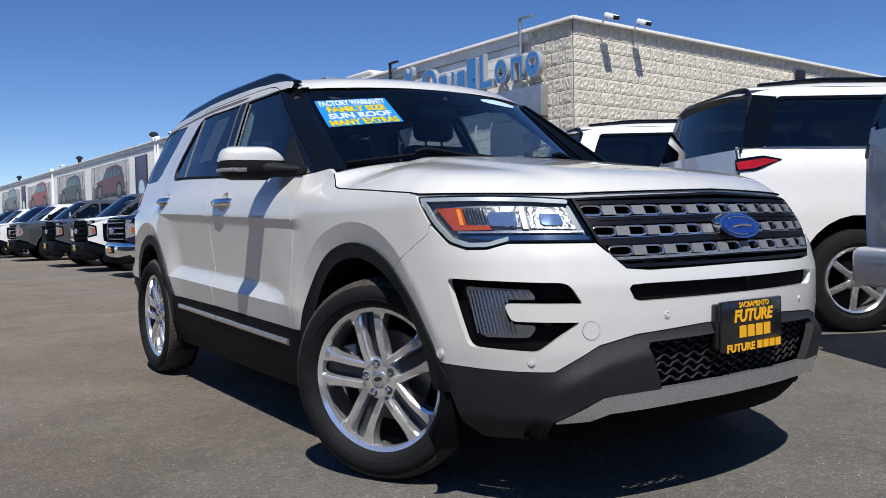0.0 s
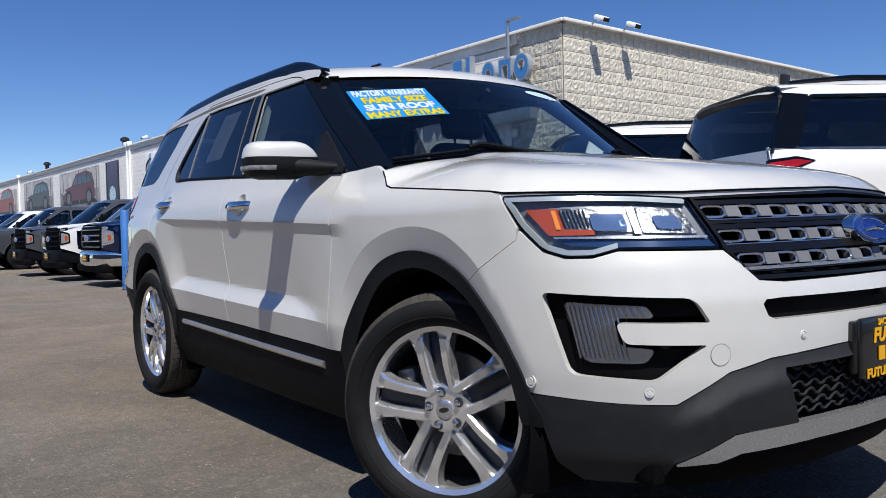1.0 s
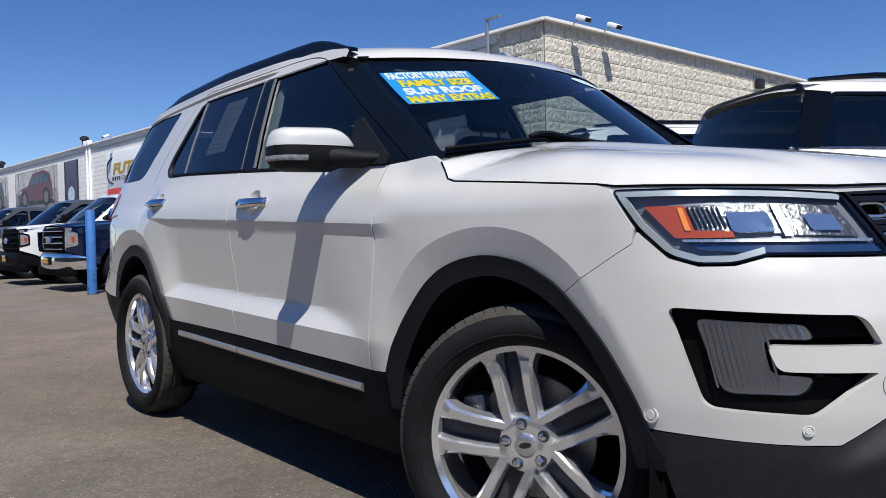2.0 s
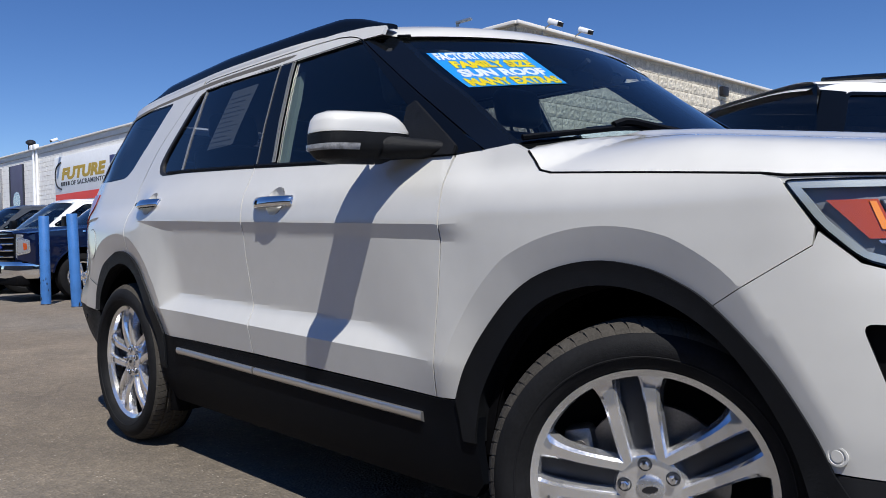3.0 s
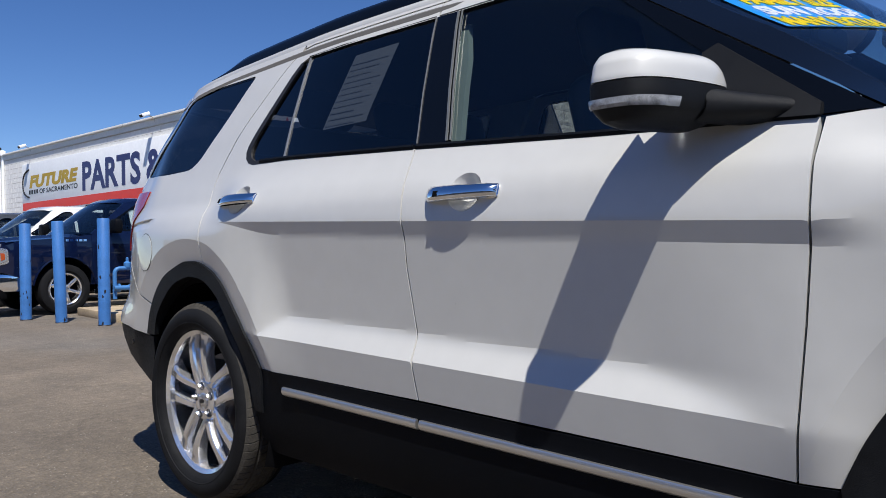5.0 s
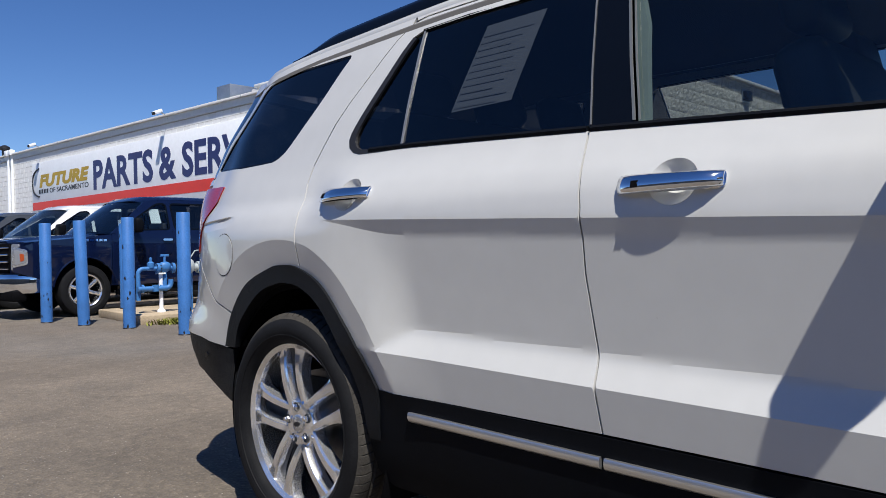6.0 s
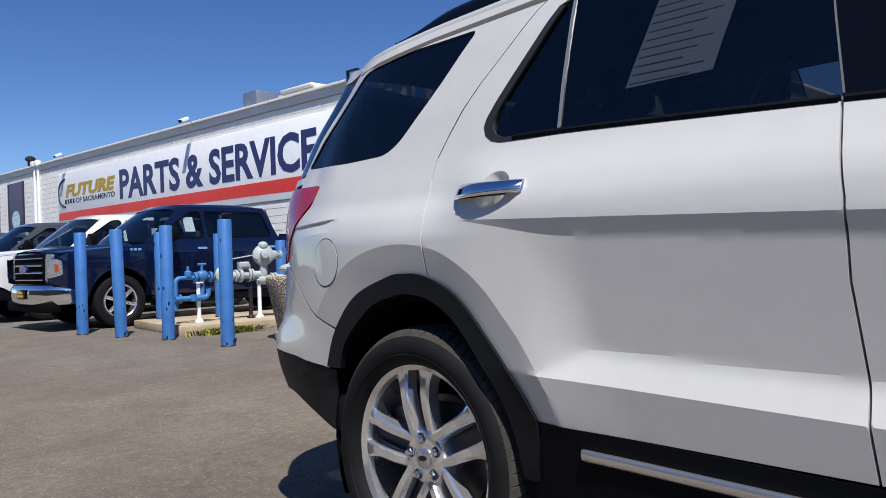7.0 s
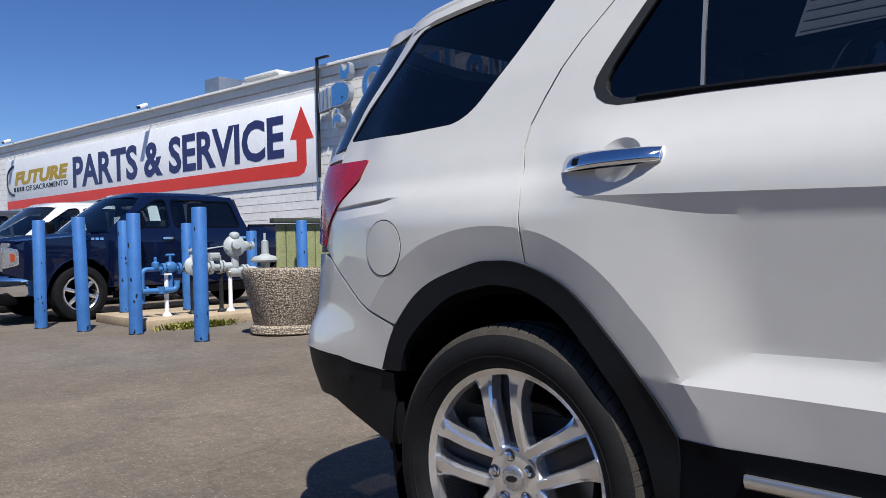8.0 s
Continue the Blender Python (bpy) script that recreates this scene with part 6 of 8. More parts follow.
# big sign
sign = thing("wall_sign", CORNER, "white painted wall sign with navy lettering and red arrow", "sign")
part("sign_board", box(-0.02, 16.0, 3.54, 0.03, 18.2, 2.06, 0.006), SIGN_WHITE, sign)
arrow = [(25.05, 2.72), (7.6, 2.70), (7.38, 2.78), (7.30, 2.95), (7.30, 3.56), (7.02, 3.56), (7.46, 4.36), (7.90, 3.60), (7.66, 3.58), (7.66, 3.06), (25.05, 3.02)]
part("red_arrow", prism(arrow, lambda a, b, h: on_wall(a, b, h), 0.036, 0.040), SIGN_RED, sign, "red line turning up into an arrow")


def islands(geo):
    """The separate letters of a lettering mesh."""
    root = list(range(len(geo[0])))

    def find(i):
        while root[i] != i:
            root[i] = root[root[i]]
            i = root[i]
        return i

    for f in geo[1]:
        for i in f[1:]:
            root[find(i)] = find(f[0])
    groups = {}
    for f in geo[1]:
        groups.setdefault(find(f[0]), []).append(f)
    out = []
    for fs in groups.values():
        used = sorted({i for f in fs for i in f})
        at = {i: k for k, i in enumerate(used)}
        out.append(([geo[0][i] for i in used], [tuple(at[i] for i in f) for f in fs]))
    return out


def sign_words(text, size, y_left, z, width, material, bold=0.0, shear=0.0, tall=1.0):
    geo = words(text, size, 0.004, lambda a, b, h: on_wall(y_left - a, z + b * tall, 0.039 + h), bold=bold, shear=shear, align="LEFT", width=width)
    for letter in islands(geo):
        part("letter", letter, material, sign, smooth_faces=False)


sign_words("PARTS", 1.38, 19.5, 3.24, 4.30, SIGN_NAVY, 0.043)
sign_words("&", 1.38, 14.82, 3.24, 1.05, SIGN_NAVY, 0.043)
sign_words("SERVICE", 1.38, 13.42, 3.24, 5.28, SIGN_NAVY, 0.043)
sign_words("FUTURE", 0.62, 24.35, 3.62, 4.5, GOLD, 0.034, 0.2)
sign_words("OF SACRAMENTO", 0.255, 23.35, 3.34, 3.45, SIGN_BLACK, 0.004)
part("sign_bars", join(*[box(-0.041, 24.32 - 0.25 * k, 3.43, 0.004, 0.17, 0.16) for k in range(4)]), SIGN_BLACK, sign)
swoosh = [(25.0 - 1.1 * (1 - math.cos(t)) ** 1.4, 3.78 + 0.58 * math.sin(t)) for t in np.linspace(-1.25, 1.25, 16)]
part("sign_swoosh", tube([on_wall(a, b, 0.04) for a, b in swoosh], 0.035, 6), SIGN_BLACK, sign)

# pictures and banners further along: framed prints of cars drawn as plain shapes
PRINT_GREY = mat("print_wheel_grey", (0.20, 0.20, 0.21), 0.6)
PRINT_PALE = mat("print_pale", (0.55, 0.54, 0.53), 0.6, noise_size=1.5, vary=0.4)


def print_panel(y0, y1, z0, z1, body, label):
    t = thing("wall_picture", CORNER, label, "wall picture", "prints along the wall")
    w = y1 - y0
    part("print_back", box(-0.03, (y0 + y1) / 2, (z0 + z1) / 2, 0.04, w, z1 - z0, 0.006), mat("print_backdrop", (0.36, 0.36, 0.36), 0.6, noise_size=1.2, vary=0.5), t)
    cx, cz, s = (y0 + y1) / 2, z0 + 0.1, w / 7.8
    hull = [(-3.2, 0.35), (-3.3, 0.85), (-2.6, 1.05), (-1.3, 1.15), (-0.4, 1.75), (1.6, 1.85), (2.6, 1.65), (3.0, 1.1), (3.1, 0.45), (2.6, 0.3)]
    part("print_car", prism([(cx - a * s, cz + b * s) for a, b in hull], on_wall, 0.052, 0.056), body, t)
    glassy = [(-0.95, 1.18), (-0.3, 1.62), (1.5, 1.70), (2.3, 1.5), (2.5, 1.2)]
    part("print_window", prism([(cx - a * s, cz + b * s) for a, b in glassy], on_wall, 0.057, 0.060), GLOSS_BLACK, t)
    for a in (-2.0, 2.0):
        part("print_tyre", prism([(cx - (a + 0.62 * math.cos(q)) * s, cz + (0.45 + 0.48 * math.sin(q)) * s) for q in np.linspace(0, 2 * math.pi, 18, endpoint=False)], on_wall, 0.057, 0.060), SIGN_BLACK, t)
        part("print_rim", prism([(cx - (a + 0.38 * math.cos(q)) * s, cz + (0.45 + 0.30 * math.sin(q)) * s) for q in np.linspace(0, 2 * math.pi, 14, endpoint=False)], on_wall, 0.061, 0.063), PRINT_GREY, t)
    shade = [(-3.4, 0.1), (-3.1, 0.36), (2.9, 0.36), (3.5, 0.1)]
    part("print_shadow", prism([(cx - a * s, cz + b * s) for a, b in shade], on_wall, 0.0535, 0.055), SIGN_BLACK, t)
    lamp = [(-3.25, 0.82), (-2.75, 0.98), (-2.5, 0.86), (-3.1, 0.72)]
    part("print_lamp", prism([(cx - a * s, cz + b * s) for a, b in lamp], on_wall, 0.057, 0.060), PRINT_PALE, t)
    for a in (-0.1, 0.75, 1.6):
        part("print_post", prism([(cx - (a + b) * s, cz + c * s) for b, c in ((0.0, 1.15), (0.09, 1.15), (0.09, 1.75), (0.0, 1.75))], on_wall, 0.0605, 0.062), body, t)
    part("print_sky", box(-0.0515, cx, z1 - 0.3 * (z1 - z0), 0.003, w * 0.96, (z1 - z0) * 0.5), PRINT_PALE, t)
    for q in range(5):
        part("print_pole", box(-0.053, y0 + w * (0.06 + 0.21 * q), z0 + (z1 - z0) * 0.55, 0.005, 0.16, (z1 - z0) * 0.85), PRINT_PALE if q % 2 else PRINT_GREY, t)
    return t


print_panel(32.1, 40.0, 2.55, 4.65, mat("print_maroon", (0.13, 0.02, 0.03), 0.4, noise_size=2, vary=0.2), "large wall print of a maroon car")
print_panel(41.7, 49.5, 2.55, 4.65, mat("print_charcoal", (0.06, 0.058, 0.06), 0.4, noise_size=2, vary=0.2), "large wall print of a charcoal car")
print_panel(51.9, 60.6, 2.45, 4.45, mat("print_red", (0.30, 0.05, 0.035), 0.4, noise_size=2, vary=0.2), "large wall print of a red car")
print_panel(64.4, 73.5, 2.45, 4.55, mat("print_grey", (0.16, 0.16, 0.17), 0.4, noise_size=2, vary=0.2), "large wall print of a grey car")
for y0, y1 in ((28.95, 30.95), (61.7, 63.4)):
    t = thing("hanging_banner", CORNER, "tall grey-violet wall banner with a round mark", "banner", "banners along the wall")
    part("banner_sheet", box(-0.03, (y0 + y1) / 2, 3.55, 0.03, y1 - y0, 2.2, 0.005), mat("banner_violet", (0.085, 0.085, 0.145), 0.6, noise_size=2, vary=0.15), t)
    for ye in (y0 + 0.08, y1 - 0.08):
        part("banner_edge", box(-0.04, ye, 3.55, 0.03, 0.16, 2.2), SIGN_BLACK, t)
    part("banner_mark", prism([((y0 + y1) / 2 + 0.5 * math.cos(q), 3.0 + 0.42 * math.sin(q)) for q in np.linspace(0, 2 * math.pi, 22, endpoint=False)], on_wall, 0.047, 0.052), SATIN, t)

# downpipes, floodlights, roof vents and units
for y in (27.1, 27.5, 50.9):
    t = thing("downpipe", CORNER, "white painted downpipe on the block wall", "downpipe", "downpipes")
    part("pipe", rod((-0.07, y, 0), (-0.07, y, 5.35), 0.06, n=10), SIGN_WHITE, t)
    part("rain_head", box(-0.10, y, 5.22, 0.2, 0.26, 0.22, 0.01), SIGN_WHITE, t)


def floodlight(m, label):
    t = thing("floodlight", CORNER @ m, label, "floodlight", "wall floodlights")
    part("arm", tube([(0, 0, 0.06), (0, 0, 0.16), (-0.22, 0, 0.24)], 0.018, 8), GALV, t)
    part("lamp_housing", moved(box(0, 0, 0, 0.27, 0.22, 0.11, 0.03), pose(-0.33, 0, 0.24, 0, -24, 0)), SIGN_WHITE, t)
    part("lamp_glass", moved(box(0, 0, 0, 0.012, 0.18, 0.085, 0.004), pose(-0.456, 0, 0.184, 0, -24, 0)), DARK_METAL, t)
    return t


for y in (24.1, 14.2, 46.0):
    floodlight(pose(-0.05, y, 4.97), "white floodlight on the parapet of the wall")
floodlight(pose(0.75, -0.08, 4.97, 0, 0, 90), "white floodlight on the parapet of the wall")
floodlight(pose(1.80, -0.08, 4.98, 0, 0, 90), "white floodlight on the parapet of the wall")
for y in (30.8, 47.0, 70.0):
    t = thing("roof_vent", CORNER @ pose(0.9, y, 5.15), "dark metal roof vent with cap", "roof vent", "roof vents")
    part("stack", rod((0, 0, 0), (0, 0, 0.62), 0.12, n=12), DARK_METAL, t)
    part("vent_cap", lathe([(0.001, 0.84), (0.10, 0.82), (0.22, 0.74), (0.23, 0.66), (0.17, 0.60), (0.13, 0.61)], (0, 0, 0), (0, 0, 1), 14), DARK_METAL, t)
unit = thing("rooftop_unit", CORNER @ pose(1.6, 12.75, 5.16), "grey metal rooftop ventilation unit", "rooftop unit")
part("cabinet", box(0, 0, 0.4, 1.2, 0.75, 0.85, 0.02), GALV, unit)
unit = thing("rooftop_unit", CORNER @ pose(2.2, 10.9, 5.16), "low cream rooftop unit with sloping lid", "rooftop unit")
part("cabinet", box(0, 0, 0.3, 1.6, 1.9, 0.62, 0.02), FLASHING, unit)
part("lid", box(0, -0.05, 0.66, 1.8, 1.5, 0.10, 0.03), FLASHING, unit)

# raised channel shapes of the service sign beside the corner: plain forms, a tool mark and bars for the name
chan = thing("channel_sign", CORNER, "blue raised channel sign of plain rounded forms with a tool mark", "sign")
def channel(name, pts, holes=()):
    flat_fn = lambda d: (lambda a, b, out=0.0: np.stack([0 * a - d - out, a, b], -1))
    side = panel(pts, flat_fn(0.30), 0.3, 0.14, holes=holes)
    ob = part(name, side, LETTER_EDGE, chan, smooth_faces=False)
    inner = panel(shrunk(pts, 0.03), flat_fn(0.304), 0.3, 0.0, holes=[shrunk(h, -0.03) for h in holes])
    part("letter_face", inner, LETTER_BLUE, ob, smooth_faces=False)


def oval_ring(y, z, w, h, n=20):
    return [(y + 0.5 * w * math.cos(t), z + 0.5 * h * math.sin(t)) for t in np.linspace(0, 2 * math.pi, n, endpoint=False)]


channel("letter_form", oval_ring(4.72, 4.42, 0.72, 0.86), [oval_ring(4.72, 4.44, 0.34, 0.46)])
for y, w, h in ((4.12, 0.36, 0.58), (3.72, 0.14, 0.60), (3.40, 0.34, 0.58), (3.0, 0.36, 0.82)):
    channel("letter_form", rounded([(y + w / 2, 4.02), (y + w / 2, 4.02 + h), (y - w / 2, 4.02 + h), (y - w / 2, 4.02)], 0.07, 4))
channel("letter_form", [(2.72, 4.86), (2.55, 4.86), (2.55, 4.22), (2.24, 4.22), (2.24, 4.04), (2.72, 4.04)])
channel("letter_form", oval_ring(1.96, 4.34, 0.44, 0.56), [oval_ring(1.96, 4.32, 0.16, 0.22)])
channel("letter_form", rounded([(1.62, 4.06), (1.62, 4.60), (1.22, 4.60), (1.22, 4.06), (1.34, 4.06), (1.34, 4.44), (1.50, 4.44), (1.50, 4.06)], 0.04, 3))
channel("letter_form", oval_ring(0.92, 4.34, 0.46, 0.58), [oval_ring(0.92, 4.40, 0.18, 0.16)])
# tool mark: a spanner held in a cuffed fist, as plain forms
channel("mark_head", rounded([(5.52, 4.66), (5.44, 4.80), (5.45, 4.98), (5.53, 5.06), (5.56, 4.90), (5.66, 4.88), (5.72, 5.04), (5.80, 4.92), (5.80, 4.78), (5.72, 4.66)], 0.03, 3))
channel("mark_fist", rounded([(6.08, 4.58), (5.90, 4.66), (5.66, 4.64), (5.52, 4.56), (5.46, 4.38), (5.52, 4.20), (5.72, 4.12), (6.08, 4.10)], 0.06, 4))
for k in range(3):
    channel("mark_cuff", [(6.26 + 0.13 * k, 4.56 - 0.03 * k), (6.17 + 0.13 * k, 4.58 - 0.03 * k), (6.15 + 0.13 * k, 4.10 - 0.02 * k), (6.24 + 0.13 * k, 4.08 - 0.02 * k)])
channel("mark_shaft", [(5.98, 4.06), (5.84, 4.06), (5.86, 3.94), (5.98, 3.94)])
channel("mark_foot", rounded([(5.99, 3.94), (6.06, 3.84), (6.06, 3.68), (5.98, 3.62), (5.95, 3.76), (5.87, 3.76), (5.82, 3.64), (5.75, 3.74), (5.76, 3.88), (5.84, 3.95)], 0.03, 3))
part("sign_frame", join(*[rod((-0.05, y, 4.3), (-0.32, y, 4.3), 0.02, n=6) for y in (0.9, 2.0, 2.9, 3.8, 4.7, 5.7)]), DARK_METAL, chan)
tray = thing("wall_tray", CORNER, "grey metal sign tray under the channel sign", "sign tray")
part("tray_panel", box(-0.16, 1.5, 3.55, 0.22, 1.6, 0.66, 0.01), GALV, tray)
for y in (1.2, 2.0):
    part("tray_brace", rod((-0.05, y, 3.9), (-0.32, y, 4.2), 0.02), GALV, tray)
for y, z0, z1, lab in ((6.72, 2.6, 5.35, "dark metal lamp post beside the sign"), (1.46, 4.55, 5.45, "grey metal lamp bracket at the corner")):
    t = thing("lamp_post", CORNER, lab, "lamp post")
    part("post", rod((-0.14, y, z0), (-0.14, y, z1), 0.04, n=10), DARK_METAL if y > 3 else GALV, t)
    part("lamp_arm", box(-0.16, y - 0.2, z1 - 0.02, 0.08, 0.42, 0.05, 0.01), DARK_METAL if y > 3 else GALV, t)

# ---- other parked vehicles ----
def road_wheel(parent, m, radius=0.40, width=0.27):
    """A plain six-spoke alloy wheel; local x points outwards."""
    rr = radius * 0.66
    w = part("wheel", lathe([(rr, 0.40 * width), (rr - 0.012, 0.45 * width), (rr - 0.03, 0.40 * width), (rr - 0.035, -0.3 * width)], (0, 0, 0), (1, 0, 0), 32), ALLOY, parent)
    w.matrix_basis = m
    part("tyre", lathe([(rr, 0.40 * width), (rr + 0.03, 0.49 * width), (radius - 0.05, 0.50 * width), (radius - 0.015, 0.44 * width), (radius, 0.33 * width), (radius, -0.33 * width), (radius - 0.05, -0.5 * width), (rr, -0.4 * width)],
                        (0, 0, 0), (1, 0, 0), 40), RUBBER, w)
    for k in range(6):
        sp = box(0.34 * width, 0, rr * 0.55, 0.03, 0.055, rr * 0.92, 0.008)
        part("spoke", moved(sp, Matrix.Rotation(2 * math.pi * k / 6, 4, "X")), ALLOY, w)
    part("hub", lathe([(0.0005, 0.40 * width), (0.05, 0.40 * width), (0.075, 0.36 * width), (0.08, 0.2 * width)], (0, 0, 0), (1, 0, 0), 18), SATIN, w)
    part("wheel_back", lathe([(0.0005, -0.02), (rr, -0.02)], (0, 0, 0), (1, 0, 0), 20), PLASTIC_DARK, w)
    return w


def vehicle(name, m, paint, label, category, group, truck=True, length=5.85, half_w=1.0, bright_bumper=False, chrome_grille=False, top=1.92, belt=1.33, hood=1.25, wheel_r=0.40, axle=1.02, base=3.68, dark_pillar=True):
    """A pickup (truck=True) or a large wagon. Local: nose at y = 0 pointing to -y, right flank at -x."""
    car = thing(name, m, label, category, group)
    cab0, cab1 = axle + (0.42 if truck else 0.62), (axle + 2.90 if truck else length - 0.10)
    tail = length
    prof = table([(0.25, 0.10), (0.42, 0.05), (0.62, 0.025), (0.85, 0.01), (1.0, 0.0), (belt - 0.12, 0.012), (belt, 0.05), (belt + 0.12, 0.09), (top - 0.08, 0.24), (top + 0.2, 0.36)], 0.03)

    def side(y, z, out=0.0):
        y, z = np.asarray(y, float), np.asarray(z, float)
        nose = 0.16 * np.clip((0.45 - y) / 0.45, 0, 1) ** 2.2
        rear = (0.10 if not truck else 0.03) * np.clip((y - tail + 0.5) / 0.5, 0, 1) ** 2.2
        return np.stack([-(half_w - prof(z) - nose - rear) - out, y, z], -1)

    def two(nm, geo, mtl, lab="", parent=car, **kw):
        return part(nm, geo, mtl, parent, lab, **kw), part(nm, flip(geo), mtl, parent, lab, **kw)

    arch_r = wheel_r + 0.085

    def arch(c, r):
        return [(c + r * math.cos(t), wheel_r + 0.03 + r * math.sin(t)) for t in np.linspace(math.pi - 0.1, 0.1, 14)]

    zb = 0.46
    topline = lambda y: float(np.interp(y, [0.0, 0.25, cab0, cab0 + 0.3, cab1, tail], [hood - 0.20, hood - 0.10, belt - 0.06, belt - 0.01, belt + 0.03, belt + 0.06]))
    run = lambda a, b, n=6: [(float(y), topline(y)) for y in np.linspace(a, b, n)]
    two("front_wing", panel([(0.02, 0.72), (0.30, 0.62)] + [p for p in arch(axle, arch_r)] + [(cab0 - 0.15, zb), (cab0 - 0.005, zb)] + run(cab0 - 0.005, 0.02), side, 0.08, 0.02), paint)
    d1 = cab0 + (1.05 if truck else 1.12)
    d2 = min(d1 + 1.05, cab1 - 0.02)
    two("front_door", panel([(cab0, zb), (d1 - 0.004, zb)] + run(d1 - 0.004, cab0), side, 0.08, 0.02), paint)
    ra = axle + base
    if truck:
        two("rear_door", panel([(d1, zb), (cab1 - 0.01, zb)] + run(cab1 - 0.01, d1), side, 0.08, 0.02), paint)
        two("bed_side", panel([(cab1 + 0.012, zb), (ra - arch_r - 0.06, zb)] + arch(ra, arch_r) + [(tail - 0.25, 0.52), (tail, 0.62)] + run(tail, cab1 + 0.012), side, 0.08, 0.05), paint)
        part("tailgate", box(0, tail - 0.02, 0.98, 2 * half_w - 0.12, 0.06, 0.72, 0.015), paint, car)
        part("bed_floor", join(box(0, (cab1 + tail) / 2, 0.75, 2 * half_w - 0.2, tail - cab1 - 0.05, 0.05), box(half_w - 0.12, (cab1 + tail) / 2, 1.05, 0.05, tail - cab1 - 0.05, 0.6), box(-half_w + 0.12, (cab1 + tail) / 2, 1.05, 0.05, tail - cab1 - 0.05, 0.6)), PLASTIC_DARK, car)
        two("bed_rail", tube([tuple(p) for p in side(np.linspace(cab1 + 0.03, tail, 8), np.array([topline(y) + 0.01 for y in np.linspace(cab1 + 0.03, tail, 8)]), -0.03)], 0.03, 8), PLASTIC)
    else:
        two("rear_door", panel([(d1, zb), (ra - arch_r - 0.04, zb)] + arch(ra, arch_r)[:5] + [(d2 + 0.02, topline(d2) - 0.35)] + run(d2 + 0.02, d1), side, 0.08, 0.02), paint)
        two("quarter_panel", panel(arch(ra, arch_r)[4:] + [(tail - 0.35, 0.55), (tail - 0.02, 0.62)] + run(tail - 0.02, d2 + 0.025) + [(d2 + 0.025, topline(d2) - 0.35)], side, 0.08, 0.03), paint)
        part("tailgate", grid(lambda s, z: (s * float(half_w - prof(z) - 0.10), tail - 0.005 + 0.05 * (1 - s * s), z), np.linspace(-1, 1, 15), np.linspace(0.55, belt + 0.03, 12)), paint, car)
        part("rear_bumper", box(0, tail + 0.0, 0.62, 2 * half_w - 0.16, 0.20, 0.26, 0.06, 3), paint, car)
        two("tail_lamp", panel(rounded([(tail - 0.31, 1.405), (tail - 0.12, 1.345), (tail + 0.0, 1.335), (tail + 0.0, 1.40), (tail - 0.20, 1.425)], 0.015), side, 0.05, 0.03, out=0.010), RED_LENS, "red tail lamp")
        two("tail_lamp_edge", panel(rounded([(tail - 0.345, 1.412), (tail - 0.13, 1.328), (tail + 0.0, 1.318), (tail + 0.0, 1.425), (tail - 0.20, 1.448)], 0.02), side, 0.05, 0.03, out=0.006), GLOSS_BLACK)
        part("roof_spoiler", grid(lambda s, t: (s * (half_w - 0.30), tail - 0.34 + 0.22 * t + 0.05 * (1 - s * s), top - 0.055 - 0.05 * t ** 2 - 0.03 * s ** 4), np.linspace(-1, 1, 13), np.linspace(0, 1, 5)), paint, car)
        part("tail_bar", box(0, tail + 0.03, 1.22, 1.2, 0.05, 0.07, 0.02), GLOSS_BLACK, car)
    two("sill", panel([(axle + arch_r + 0.02, zb - 0.012), (axle + arch_r + 0.02, 0.30), (ra - arch_r - 0.02, 0.30), (ra - arch_r - 0.02, zb - 0.012)], side, 0.15, 0.05, out=0.012), PLASTIC if not chrome_grille else GLOSS_BLACK)
    # cab side with its openings
    w0, w1 = cab0 + 0.06, cab1 - 0.05
    a_top = cab0 + 0.80
    if truck:
        roof_end = cab1 - 0.22
        cabin = [(cab0 - 0.02, belt - 0.05), (a_top - 0.15, top - 0.10), (a_top + 0.1, top - 0.06), (roof_end, top - 0.06), (cab1 - 0.03, belt + 0.02)]
        wins = [rounded([(cab0 + 0.18, belt + 0.02), (d1 - 0.05, belt + 0.03), (d1 - 0.04, top - 0.14), (a_top + 0.05, top - 0.15)], 0.05), rounded([(d1 + 0.06, belt + 0.03), (w1 - 0.13, belt + 0.04), (roof_end - 0.06, top - 0.15), (d1 + 0.06, top - 0.14)], 0.06)]
    else:
        roof_end = tail - 0.30
        cabin = [(cab0 - 0.02, belt - 0.05), (a_top - 0.15, top - 0.10), (a_top + 0.1, top - 0.06), (roof_end + 0.12, top - 0.075), (roof_end + 0.10, top - 0.13), (tail - 0.36, top - 0.145), (tail - 0.19, belt + 0.035)]
        wins = [rounded([(cab0 + 0.18, belt + 0.02), (d1 - 0.05, belt + 0.03), (d1 - 0.04, top - 0.16), (a_top + 0.05, top - 0.17)], 0.05), rounded([(d1 + 0.05, belt + 0.03), (d2 - 0.02, belt + 0.04), (d2 - 0.02, top - 0.16), (d1 + 0.05, top - 0.16)], 0.05),
                rounded([(d2 + 0.08, belt + 0.045), (tail - 0.23, belt + 0.055), (tail - 0.40, top - 0.17), (d2 + 0.08, top - 0.16)], 0.04)]
    two("cab_side", panel(cabin, side, 0.07, 0.02, holes=wins), paint)
    for k, w in enumerate(wins):
        two("side_window", panel(w, side, 0.15, 0.0, out=-0.012), GLASS_CLEAR if truck and k == 0 else GLASS_TINT)
        two("window_trim", panel(shrunk(w, -0.022), side, 0.10, 0.006, out=0.004, holes=[shrunk(w, 0.004)]), GLOSS_BLACK)
